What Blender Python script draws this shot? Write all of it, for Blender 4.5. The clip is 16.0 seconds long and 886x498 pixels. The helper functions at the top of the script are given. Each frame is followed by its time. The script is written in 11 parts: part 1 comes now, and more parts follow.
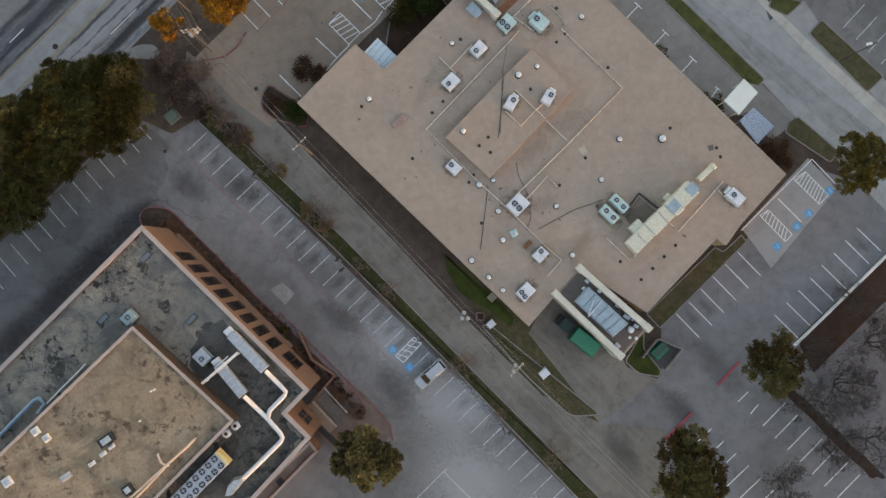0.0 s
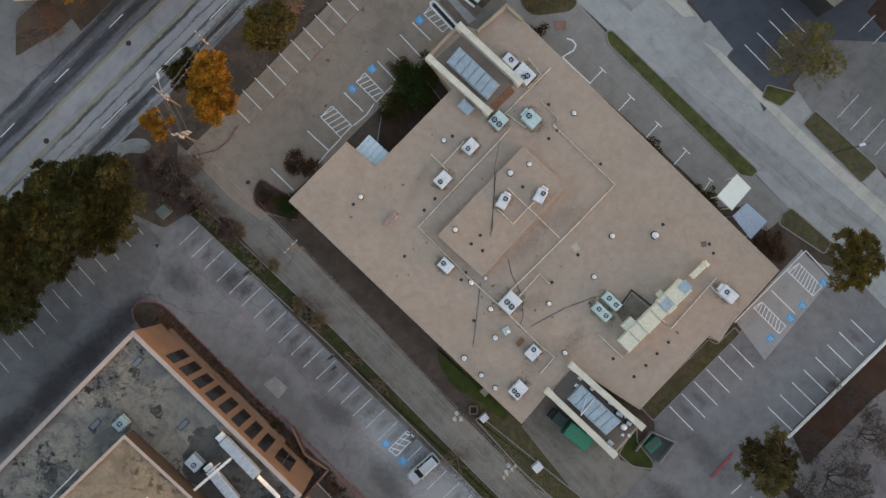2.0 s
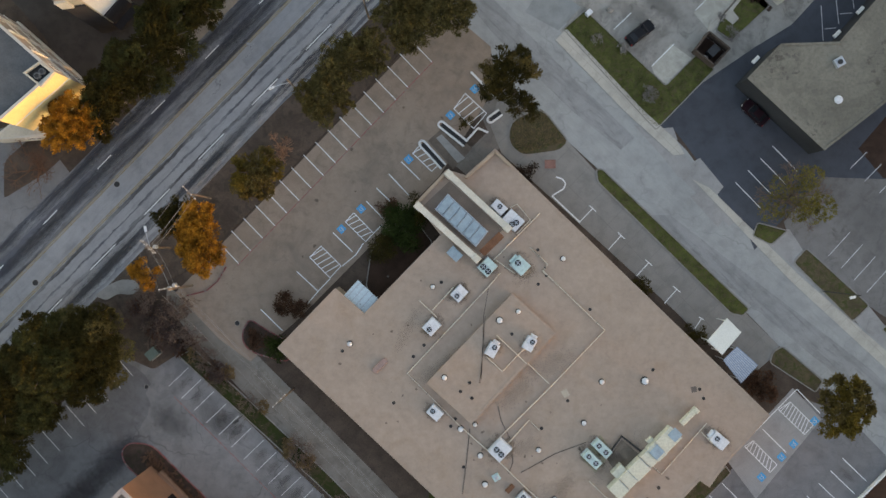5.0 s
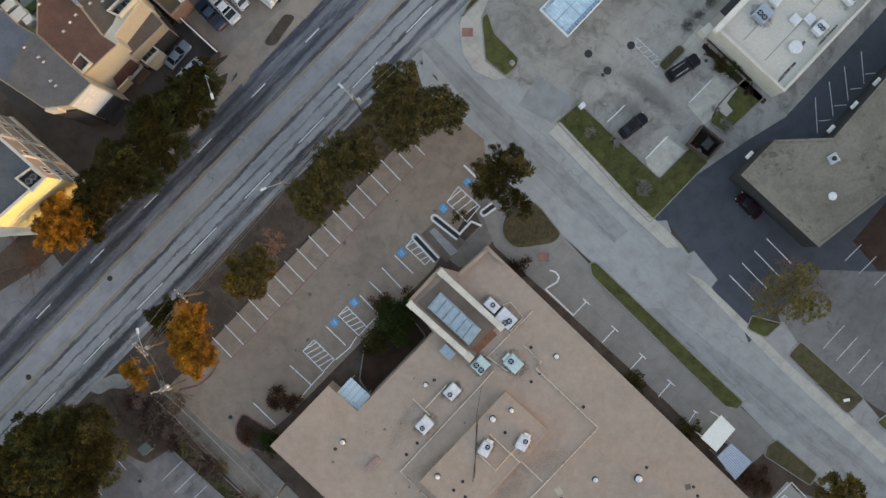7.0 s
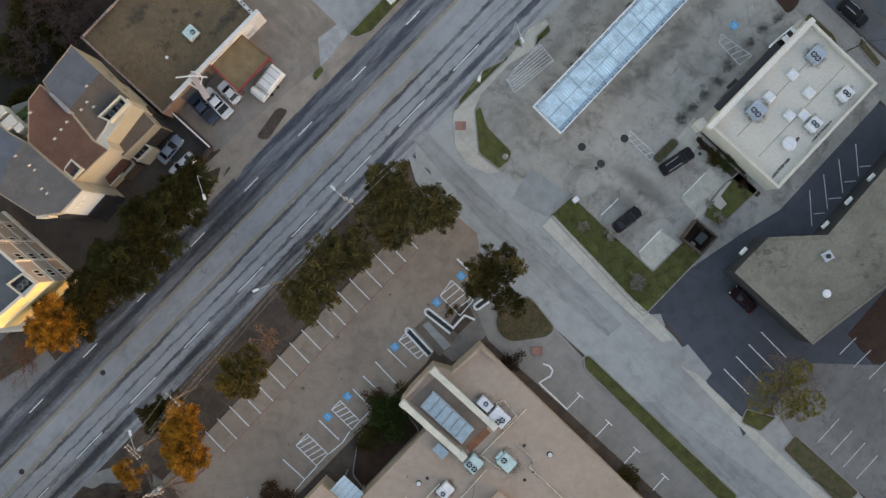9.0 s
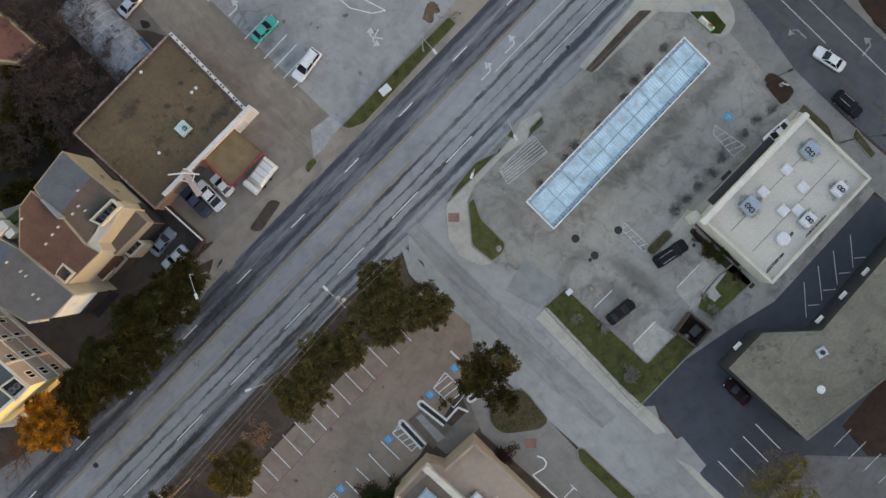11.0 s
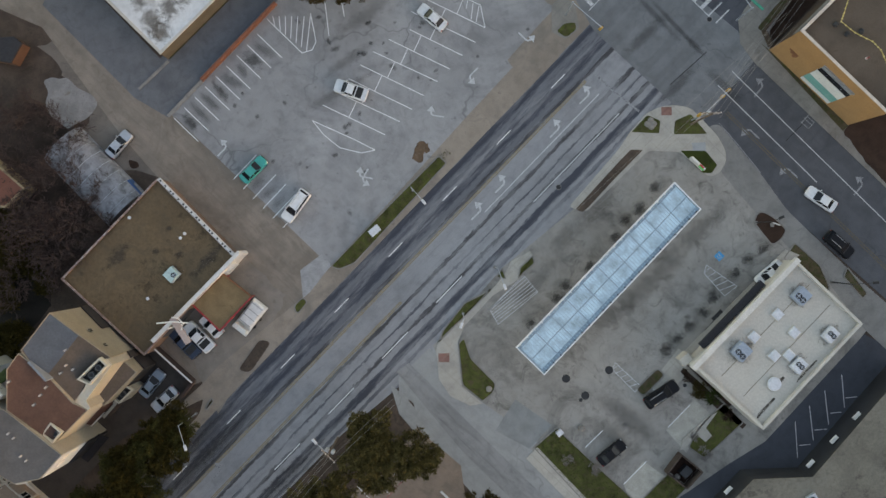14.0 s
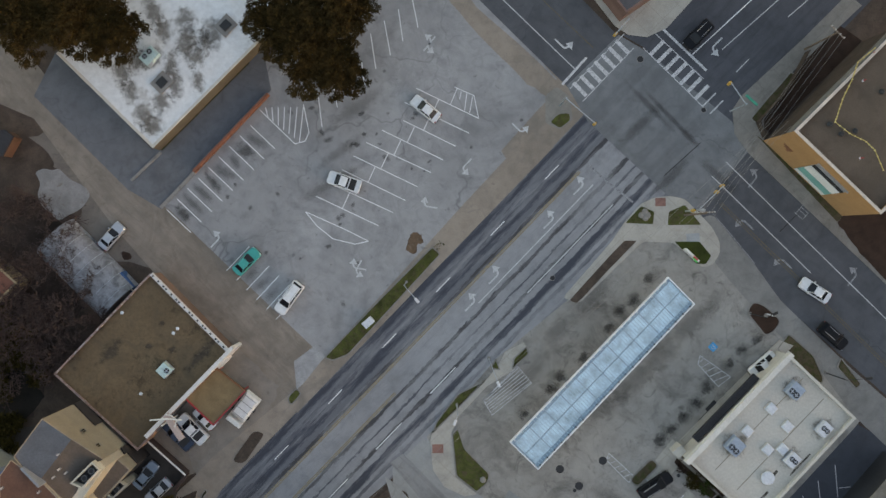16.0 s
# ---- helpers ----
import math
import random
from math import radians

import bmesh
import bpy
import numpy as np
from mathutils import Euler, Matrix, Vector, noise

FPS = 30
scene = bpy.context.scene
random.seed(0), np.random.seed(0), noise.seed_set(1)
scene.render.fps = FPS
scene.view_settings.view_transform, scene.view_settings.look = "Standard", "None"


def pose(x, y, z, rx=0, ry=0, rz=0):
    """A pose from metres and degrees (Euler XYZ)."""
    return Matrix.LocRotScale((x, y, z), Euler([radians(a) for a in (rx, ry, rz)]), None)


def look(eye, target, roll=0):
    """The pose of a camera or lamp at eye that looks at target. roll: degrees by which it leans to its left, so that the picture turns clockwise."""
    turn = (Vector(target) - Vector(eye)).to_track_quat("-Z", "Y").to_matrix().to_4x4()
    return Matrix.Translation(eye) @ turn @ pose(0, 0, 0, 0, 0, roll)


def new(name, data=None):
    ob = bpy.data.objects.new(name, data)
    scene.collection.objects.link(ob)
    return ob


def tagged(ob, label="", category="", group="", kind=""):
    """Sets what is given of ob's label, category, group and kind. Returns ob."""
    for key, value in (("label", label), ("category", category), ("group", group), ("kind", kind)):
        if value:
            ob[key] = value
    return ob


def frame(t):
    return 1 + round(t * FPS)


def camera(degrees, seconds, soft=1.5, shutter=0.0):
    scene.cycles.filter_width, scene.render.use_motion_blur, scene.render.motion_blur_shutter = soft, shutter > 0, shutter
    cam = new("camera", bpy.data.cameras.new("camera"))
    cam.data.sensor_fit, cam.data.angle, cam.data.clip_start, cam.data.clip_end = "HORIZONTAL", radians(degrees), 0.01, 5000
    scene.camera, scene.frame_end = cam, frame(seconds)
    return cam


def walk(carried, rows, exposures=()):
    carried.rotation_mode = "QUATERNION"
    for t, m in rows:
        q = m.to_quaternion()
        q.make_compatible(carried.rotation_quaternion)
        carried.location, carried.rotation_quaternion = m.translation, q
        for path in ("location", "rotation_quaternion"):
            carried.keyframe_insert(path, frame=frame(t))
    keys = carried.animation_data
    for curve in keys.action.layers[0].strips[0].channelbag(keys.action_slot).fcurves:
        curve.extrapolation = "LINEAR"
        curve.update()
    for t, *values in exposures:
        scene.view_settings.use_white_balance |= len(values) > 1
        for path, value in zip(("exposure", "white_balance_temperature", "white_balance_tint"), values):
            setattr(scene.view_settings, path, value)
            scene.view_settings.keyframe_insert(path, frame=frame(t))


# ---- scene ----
cam = camera(58.0, 16.0, soft=1.5)
# seconds, x, y, z, and the turn of a camera that looks straight down
ROWS = [
    (0.0, 0.000, 0.000, 118.855, 0.745, -0.517, -0.000),
    (0.5, 0.261, 3.622, 118.842, 0.601, -0.502, -0.051),
    (1.0, 0.601, 7.507, 118.823, 0.475, -0.483, -0.100),
    (1.5, 0.926, 11.037, 118.799, 0.364, -0.461, -0.145),
    (2.0, 1.278, 14.867, 118.771, 0.267, -0.436, -0.188),
    (2.5, 1.608, 18.368, 118.737, 0.185, -0.407, -0.229),
    (3.0, 1.967, 22.128, 118.699, 0.115, -0.377, -0.267),
    (3.5, 2.310, 25.530, 118.657, 0.056, -0.344, -0.303),
    (4.0, 2.664, 29.250, 118.611, 0.008, -0.310, -0.337),
    (6.5, 4.376, 46.645, 118.322, -0.119, -0.128, -0.477),
    (7.0, 4.748, 50.283, 118.255, -0.130, -0.093, -0.500),
    (7.5, 5.083, 53.593, 118.184, -0.138, -0.058, -0.522),
    (8.0, 5.452, 57.232, 118.111, -0.144, -0.025, -0.543),
    (8.5, 5.778, 60.571, 118.035, -0.151, 0.006, -0.563),
    (9.0, 6.140, 64.190, 117.957, -0.159, 0.035, -0.582),
    (11.5, 7.748, 81.445, 117.537, -0.252, 0.132, -0.665),
    (12.0, 8.049, 85.128, 117.448, -0.289, 0.140, -0.681),
    (12.5, 8.351, 88.510, 117.358, -0.335, 0.142, -0.696),
    (13.0, 8.625, 92.230, 117.268, -0.392, 0.139, -0.711),
    (13.5, 8.879, 95.649, 117.176, -0.459, 0.130, -0.727),
    (14.0, 9.146, 99.061, 117.085, -0.539, 0.115, -0.743),
    (14.5, 9.404, 102.842, 116.992, -0.632, 0.093, -0.759),
    (15.0, 9.620, 106.344, 116.900, -0.740, 0.064, -0.775),
    (15.5, 9.826, 110.022, 116.807, -0.863, 0.029, -0.792),
    (16.0, 9.998, 113.326, 116.715, -1.003, -0.015, -0.810),
]
walk(cam, [(t, pose(x, y, z, rx, ry, rz)) for t, x, y, z, rx, ry, rz in ROWS], [(0.0, 2.52, 7600, 23), (4.0, 2.51, 7600, 23), (8.0, 2.62, 7400, 23), (12.0, 2.48, 7550, 23), (16.0, 2.31, 7600, 23)])

# ---- light: the last of a very low sun, and the open sky ----
SUN_UP, SUN_AT = 4.0, -27.0          # degrees above the horizon; degrees from +x towards +y
world = bpy.data.worlds.new("sky")
scene.world = world
world.use_nodes = True
wn = world.node_tree.nodes
sky = wn.new("ShaderNodeTexSky")
sky.sky_type, sky.sun_disc = "NISHITA", False
sky.sun_elevation, sky.sun_rotation = radians(SUN_UP), radians(90 - SUN_AT)
sky.altitude, sky.air_density, sky.dust_density, sky.ozone_density = 200, 1.0, 1.0, 1.0
world.node_tree.links.new(sky.outputs[0], wn["Background"].inputs[0])
wn["Background"].inputs[1].default_value = 0.15
sun = new("sun", bpy.data.lights.new("sun", "SUN"))
sun.data.energy, sun.data.angle, sun.data.color = 0.30, radians(0.6), (1.0, 0.56, 0.22)
sun.matrix_world = look((90 * math.cos(radians(SUN_AT)), 90 * math.sin(radians(SUN_AT)), 90 * math.tan(radians(SUN_UP))), (0, 0, 0))


# ---- materials ----
def ramp(nt, fac, stops):
    r = nt.nodes.new("ShaderNodeValToRGB")
    els = r.color_ramp.elements
    while len(els) < len(stops):
        els.new(0.5)
    for e, (p, c) in zip(els, stops):
        e.position, e.color = p, (*c, 1) if len(c) == 3 else c
    nt.links.new(fac, r.inputs[0])
    return r.outputs[0]


def tex(nt, kind, scale, coord, detail=5.0, rough=0.6, dist=0.0):
    n = nt.nodes.new("ShaderNodeTexNoise" if kind == "noise" else "ShaderNodeTexVoronoi")
    n.inputs["Scale"].default_value = scale
    if kind == "noise":
        n.inputs["Detail"].default_value, n.inputs["Roughness"].default_value = detail, rough
        n.inputs["Distortion"].default_value = dist
    else:
        n.feature = "DISTANCE_TO_EDGE"
    nt.links.new(coord, n.inputs["Vector"])
    return n.outputs[0]


def mix(nt, fac, a, b, how="MIX"):
    m = nt.nodes.new("ShaderNodeMix")
    m.data_type, m.blend_type = "RGBA", how
    for sock, v in ((m.inputs[0], fac), (m.inputs[6], a), (m.inputs[7], b)):
        if isinstance(v, (int, float)):
            sock.default_value = v
        elif isinstance(v, tuple):
            sock.default_value = (*v[:3], 1)
        else:
            nt.links.new(v, sock)
    return m.outputs[2]


def value_of(nt, how, a, b):
    m = nt.nodes.new("ShaderNodeMath")
    m.operation = how
    for sock, v in zip(m.inputs, (a, b)):
        if isinstance(v, (int, float)):
            sock.default_value = v
        else:
            nt.links.new(v, sock)
    return m.outputs[0]


def coords(nt, turn=0.0, stretch=(1, 1, 1), local=False):
    """World-sized coordinates, turned about z and stretched."""
    g = nt.nodes.new("ShaderNodeTexCoord").outputs["Object"] if local else nt.nodes.new("ShaderNodeNewGeometry").outputs["Position"]
    m = nt.nodes.new("ShaderNodeMapping")
    m.vector_type = "TEXTURE"
    m.inputs["Rotation"].default_value = (0, 0, radians(turn))
    m.inputs["Scale"].default_value = stretch
    nt.links.new(g, m.inputs["Vector"])
    return m.outputs[0]


def material(name, rough=0.85, metal=0.0, spec=0.3):
    m = bpy.data.materials.new(name)
    m.use_nodes = True
    nt = m.node_tree
    b = nt.nodes["Principled BSDF"]
    b.inputs["Roughness"].default_value, b.inputs["Metallic"].default_value = rough, metal
    b.inputs["Specular IOR Level"].default_value = spec
    return m, nt, b


def bumped(nt, b, height, strength, dist=0.05):
    n = nt.nodes.new("ShaderNodeBump")
    n.inputs["Strength"].default_value, n.inputs["Distance"].default_value = strength, dist
    nt.links.new(height, n.inputs["Height"])
    nt.links.new(n.outputs[0], b.inputs["Normal"])


def scaled(c, k):
    return tuple(min(1.0, v * k) for v in c)


def worn(name, colour, rough=0.85, metal=0.0, big=0.25, fine=6.0, amount=0.25, stain=None, stain_at=(0.58, 0.72), spec=0.3, bump=0.2, vary=0.0, detail=6.0, swirl=0.8):
    """A colour with broad patches, fine grain and, if asked, stains of another colour."""
    m, nt, b = material(name, rough, metal, spec)
    p = coords(nt)
    broad = tex(nt, "noise", big, p, detail, 0.62, 0.4)
    grain = tex(nt, "noise", fine, p, 4, 0.7)
    c = ramp(nt, broad, [(0.28, scaled(colour, 1 - amount)), (0.5, colour), (0.74, scaled(colour, 1 + amount))])
    c = mix(nt, 0.35 + amount * 0.5, c, ramp(nt, grain, [(0.3, (0.62, 0.62, 0.62)), (0.7, (1.18, 1.18, 1.18))]), "MULTIPLY")
    if stain:
        s = tex(nt, "noise", big * 2.3, p, 8, 0.7, swirl)
        c = mix(nt, ramp(nt, s, [(stain_at[0], (0, 0, 0)), (stain_at[1], (1, 1, 1))]), c, stain)
    if vary:
        o = nt.nodes.new("ShaderNodeObjectInfo")
        c = mix(nt, 1.0, c, ramp(nt, o.outputs["Random"], [(0, (1 - vary,) * 3), (1, (1 + vary,) * 3)]), "MULTIPLY")
    nt.links.new(c, b.inputs["Base Color"])
    if bump:
        bumped(nt, b, grain, bump, 0.03)
    return m


def plain(name, colour, rough=0.5, metal=0.0, spec=0.5, grain=0.12, scale=3.0):
    """Paint, metal or plastic with a little dirt."""
    m, nt, b = material(name, rough, metal, spec)
    p = coords(nt)
    g = tex(nt, "noise", scale, p, 6, 0.65)
    nt.links.new(ramp(nt, g, [(0.3, scaled(colour, 1 - grain * 1.6)), (0.55, colour), (0.8, scaled(colour, 1 + grain))]), b.inputs["Base Color"])
    nt.links.new(ramp(nt, g, [(0.3, (min(1, rough + 0.15),) * 3), (0.7, (rough,) * 3)]), b.inputs["Roughness"])
    return m


def paved(name, colour, turn=0.0, patch=0.3, streak=None, cracks=0.0, crack_size=0.16, rough=0.9, dark=0.5, lanes=None, joints=None, blotch=0.0, smudge=None):
    """Worn asphalt or concrete: patches, drips of oil, wheel streaks along the way, cracks, slab joints."""
    m, nt, b = material(name, rough, 0.0, 0.25)
    p = coords(nt)
    broad = tex(nt, "noise", 0.06, p, 7, 0.6, 0.6)
    mid = tex(nt, "noise", 0.5, p, 7, 0.65, 0.3)
    grain = tex(nt, "noise", 9.0, p, 3, 0.7)
    c = ramp(nt, broad, [(0.3, scaled(colour, 1 - patch)), (0.5, colour), (0.72, scaled(colour, 1 + patch))])
    c = mix(nt, 0.7, c, ramp(nt, mid, [(0.3, (0.72, 0.72, 0.72)), (0.52, (1, 1, 1)), (0.8, (1.15, 1.15, 1.15))]), "MULTIPLY")
    c = mix(nt, 0.5, c, ramp(nt, grain, [(0.3, (0.75, 0.75, 0.75)), (0.7, (1.15, 1.15, 1.15))]), "MULTIPLY")
    if smudge:
        # cloudy dirt in two sizes: (colour, strength)
        for size, lo, hi in ((0.11, 0.5, 0.72), (0.42, 0.54, 0.74)):
            s = tex(nt, "noise", size, p, 8, 0.68, 1.2)
            c = mix(nt, ramp(nt, s, [(lo, (0, 0, 0)), (hi, (smudge[1],) * 3)]), c, smudge[0])
    if streak:
        for size, wide, lo, hi in ((1.0, 1.1, 0.46, 0.66), (2.2, 1.3, 0.56, 0.64)):
            s = tex(nt, "noise", size, coords(nt, turn, (9, wide, 1)), 8, 0.68, 0.5)
            c = mix(nt, ramp(nt, s, [(lo, (0, 0, 0)), (hi, (streak[1],) * 3)]), c, streak[0])
    if lanes:
        # wheel tracks: (offset of the middle, half width, strength, colour) across the way
        pos = nt.nodes.new("ShaderNodeSeparateXYZ")
        nt.links.new(coords(nt, turn), pos.inputs[0])
        ragged = value_of(nt, "MULTIPLY", value_of(nt, "SUBTRACT", tex(nt, "noise", 1.0, coords(nt, turn, (6, 1.2, 1)), 8, 0.72), 0.5), 1.1)
        nicks = value_of(nt, "MULTIPLY", value_of(nt, "SUBTRACT", tex(nt, "noise", 1.0, coords(nt, turn, (0.9, 0.45, 1)), 5, 0.7), 0.5), 0.7)
        ragged = value_of(nt, "ADD", ragged, nicks)
        broken = ramp(nt, tex(nt, "noise", 1.0, coords(nt, turn, (14, 1.8, 1)), 8, 0.7), [(0.4, (0.3,) * 3), (0.55, (1, 1, 1))])
        for middle, half, k, col in lanes:
            off = value_of(nt, "ABSOLUTE", value_of(nt, "SUBTRACT", value_of(nt, "ADD", pos.outputs[1], ragged), middle), 0)
            f = nt.nodes.new("ShaderNodeMapRange")
            f.interpolation_type = "SMOOTHSTEP"
            for i, v in zip((1, 2, 3, 4), (half * 0.65, half * 1.1, k, 0.0)):
                f.inputs[i].default_value = v
            nt.links.new(off, f.inputs[0])
            c = mix(nt, value_of(nt, "MULTIPLY", f.outputs[0], broken), c, col)
    if blotch:
        o = tex(nt, "noise", 0.9, p, 3, 0.5)
        c = mix(nt, ramp(nt, o, [(0.66, (0, 0, 0)), (0.74, (blotch,) * 3)]), c, scaled(colour, 0.35))
    if cracks:
        w = nt.nodes.new("ShaderNodeVectorMath")
        w.operation = "MULTIPLY_ADD"
        n3 = nt.nodes.new("ShaderNodeTexNoise")
        n3.inputs["Scale"].default_value = 0.35
        nt.links.new(p, n3.inputs["Vector"])
        nt.links.new(n3.outputs["Color"], w.inputs[0])
        w.inputs[1].default_value = (5, 5, 0)
        nt.links.new(p, w.inputs[2])
        e = tex(nt, "voronoi", crack_size, w.outputs[0])
        some = ramp(nt, tex(nt, "noise", 0.05, p, 3), [(0.42, (0, 0, 0)), (0.6, (cracks,) * 3)])
        c = mix(nt, mix(nt, 1.0, ramp(nt, e, [(0.0, (1, 1, 1)), (0.012, (0, 0, 0))]), some, "MULTIPLY"), c, scaled(colour, dark))
    if joints:
        pos = nt.nodes.new("ShaderNodeSeparateXYZ")
        nt.links.new(coords(nt, turn), pos.inputs[0])
        for k, step in zip((0, 1), joints):
            saw = value_of(nt, "PINGPONG", pos.outputs[k], step / 2)
            c = mix(nt, ramp(nt, saw, [(0.0, (0.55,) * 3), (0.06, (0, 0, 0))]), c, scaled(colour, 0.6))
    nt.links.new(c, b.inputs["Base Color"])
    bumped(nt, b, grain, 0.25, 0.02)
    return m


def tarred(name, colour, dark, black, amount=1.0, tint=None):
    """An old gravelled roof: cloudy dirt in two sizes, a second tint, ragged black cracks in places, bare tar, pale dust."""
    m, nt, b = material(name, 0.95, 0.0, 0.2)
    p = coords(nt)
    c = ramp(nt, tex(nt, "noise", 0.1, p, 8, 0.62, 0.8), [(0.3, scaled(colour, 0.75)), (0.5, colour), (0.7, scaled(colour, 1.2))])
    if tint:
        c = mix(nt, ramp(nt, tex(nt, "noise", 0.07, p, 6, 0.6, 1.0), [(0.44, (0,) * 3), (0.6, (0.8,) * 3)]), c, tint)
    grain = tex(nt, "noise", 2.2, p, 6, 0.75)
    c = mix(nt, 0.75, c, ramp(nt, grain, [(0.3, (0.66,) * 3), (0.5, (1,) * 3), (0.72, (1.2,) * 3)]), "MULTIPLY")
    for size, lo, hi, k in ((0.16, 0.47, 0.6, 0.85), (0.4, 0.53, 0.66, 0.75)):
        c = mix(nt, ramp(nt, tex(nt, "noise", size, p, 9, 0.7, 1.5), [(lo, (0,) * 3), (hi, (k * amount,) * 3)]), c, dark)
    some = tex(nt, "noise", 0.13, p, 4, 0.6)
    for size, wide, lo, hi in ((0.22, 0.010, 0.5, 0.62), (0.5, 0.018, 0.55, 0.66)):
        ridge = value_of(nt, "ABSOLUTE", value_of(nt, "SUBTRACT", tex(nt, "noise", size, p, 8, 0.62), 0.5), 0)
        e = ramp(nt, ridge, [(0.0, (1,) * 3), (wide, (0,) * 3)])
        c = mix(nt, mix(nt, 1.0, e, ramp(nt, some, [(lo, (0,) * 3), (hi, (amount,) * 3)]), "MULTIPLY"), c, black)
    spots = tex(nt, "noise", 0.8, p, 6, 0.65)
    c = mix(nt, mix(nt, 1.0, ramp(nt, spots, [(0.54, (0,) * 3), (0.61, (1,) * 3)]), ramp(nt, some, [(0.46, (0,) * 3), (0.56, (amount,) * 3)]), "MULTIPLY"), c, black)
    nt.links.new(c, b.inputs["Base Color"])
    bumped(nt, b, grain, 0.5, 0.05)
    return m


def leafy(name, low, high, rough=0.75):
    m, nt, b = material(name, rough, 0, 0.06)
    g = nt.nodes.new("ShaderNodeNewGeometry")
    n = ramp(nt, tex(nt, "noise", 0.75, g.outputs["Position"], 4, 0.65), [(0.34, (0,) * 3), (0.66, (1,) * 3)])
    c = mix(nt, n, low, high)
    c = mix(nt, 1.0, c, ramp(nt, g.outputs["Random Per Island"], [(0, (0.75,) * 3), (0.6, (1, 1, 1)), (1, (1.22,) * 3)]), "MULTIPLY")
    nt.links.new(c, b.inputs["Base Color"])
    b.inputs["Subsurface Weight"].default_value = 0.0
    return m


def glass(name, tint, rough=0.08):
    m, nt, b = material(name, rough, 0.0, 0.6)
    b.inputs["Base Color"].default_value = (*tint, 1)
    return m


def soft_stain_or_shade(name, colour, strength, uneven_by=1.1):
    """A thin film of dirt, oil, soot or painted shade that fades out unevenly towards its rim."""
    m, nt, b = material(name, 0.85, 0.0, 0.3)
    b.inputs["Base Color"].default_value = (*colour, 1)
    g = nt.nodes.new("ShaderNodeTexCoord").outputs["Generated"]
    v = nt.nodes.new("ShaderNodeVectorMath")
    v.operation = "MULTIPLY_ADD"
    v.inputs[1].default_value, v.inputs[2].default_value = (1, 1, 0), (-0.5, -0.5, 0)
    nt.links.new(g, v.inputs[0])
    d = nt.nodes.new("ShaderNodeVectorMath")
    d.operation = "LENGTH"
    nt.links.new(v.outputs[0], d.inputs[0])
    p = coords(nt)
    uneven = value_of(nt, "MULTIPLY", value_of(nt, "SUBTRACT", tex(nt, "noise", 1.3, p, 8, 0.7), 0.5), uneven_by)
    f = nt.nodes.new("ShaderNodeMapRange")
    f.interpolation_type = "SMOOTHSTEP"
    for i, x in zip((1, 2, 3, 4), (0.08, 0.46, strength, 0.0)):
        f.inputs[i].default_value = x
    nt.links.new(value_of(nt, "ADD", d.outputs["Value"], uneven), f.inputs[0])
    rim = nt.nodes.new("ShaderNodeMapRange")
    for i, x in zip((1, 2, 3, 4), (0.4, 0.5, 1.0, 0.0)):
        rim.inputs[i].default_value = x
    nt.links.new(d.outputs["Value"], rim.inputs[0])
    nt.links.new(value_of(nt, "MULTIPLY", f.outputs[0], rim.outputs[0]), b.inputs["Alpha"])
    return m


OIL, DUST, GRIME = soft_stain_or_shade("oil_film", (0.05, 0.047, 0.044), 0.5), soft_stain_or_shade("dusty_film", (0.10, 0.09, 0.08), 0.26, 0.55), soft_stain_or_shade("roof_grime", (0.075, 0.062, 0.05), 0.55)
FADE = soft_stain_or_shade("faint_film", (0.22, 0.18, 0.145), 0.16, 0.7)
ROOFDIRT = soft_stain_or_shade("roof_dirt_film", (0.17, 0.148, 0.125), 0.62, 1.0)
TRACK = soft_stain_or_shade("tyre_smear", (0.075, 0.073, 0.073), 0.36, 0.45)

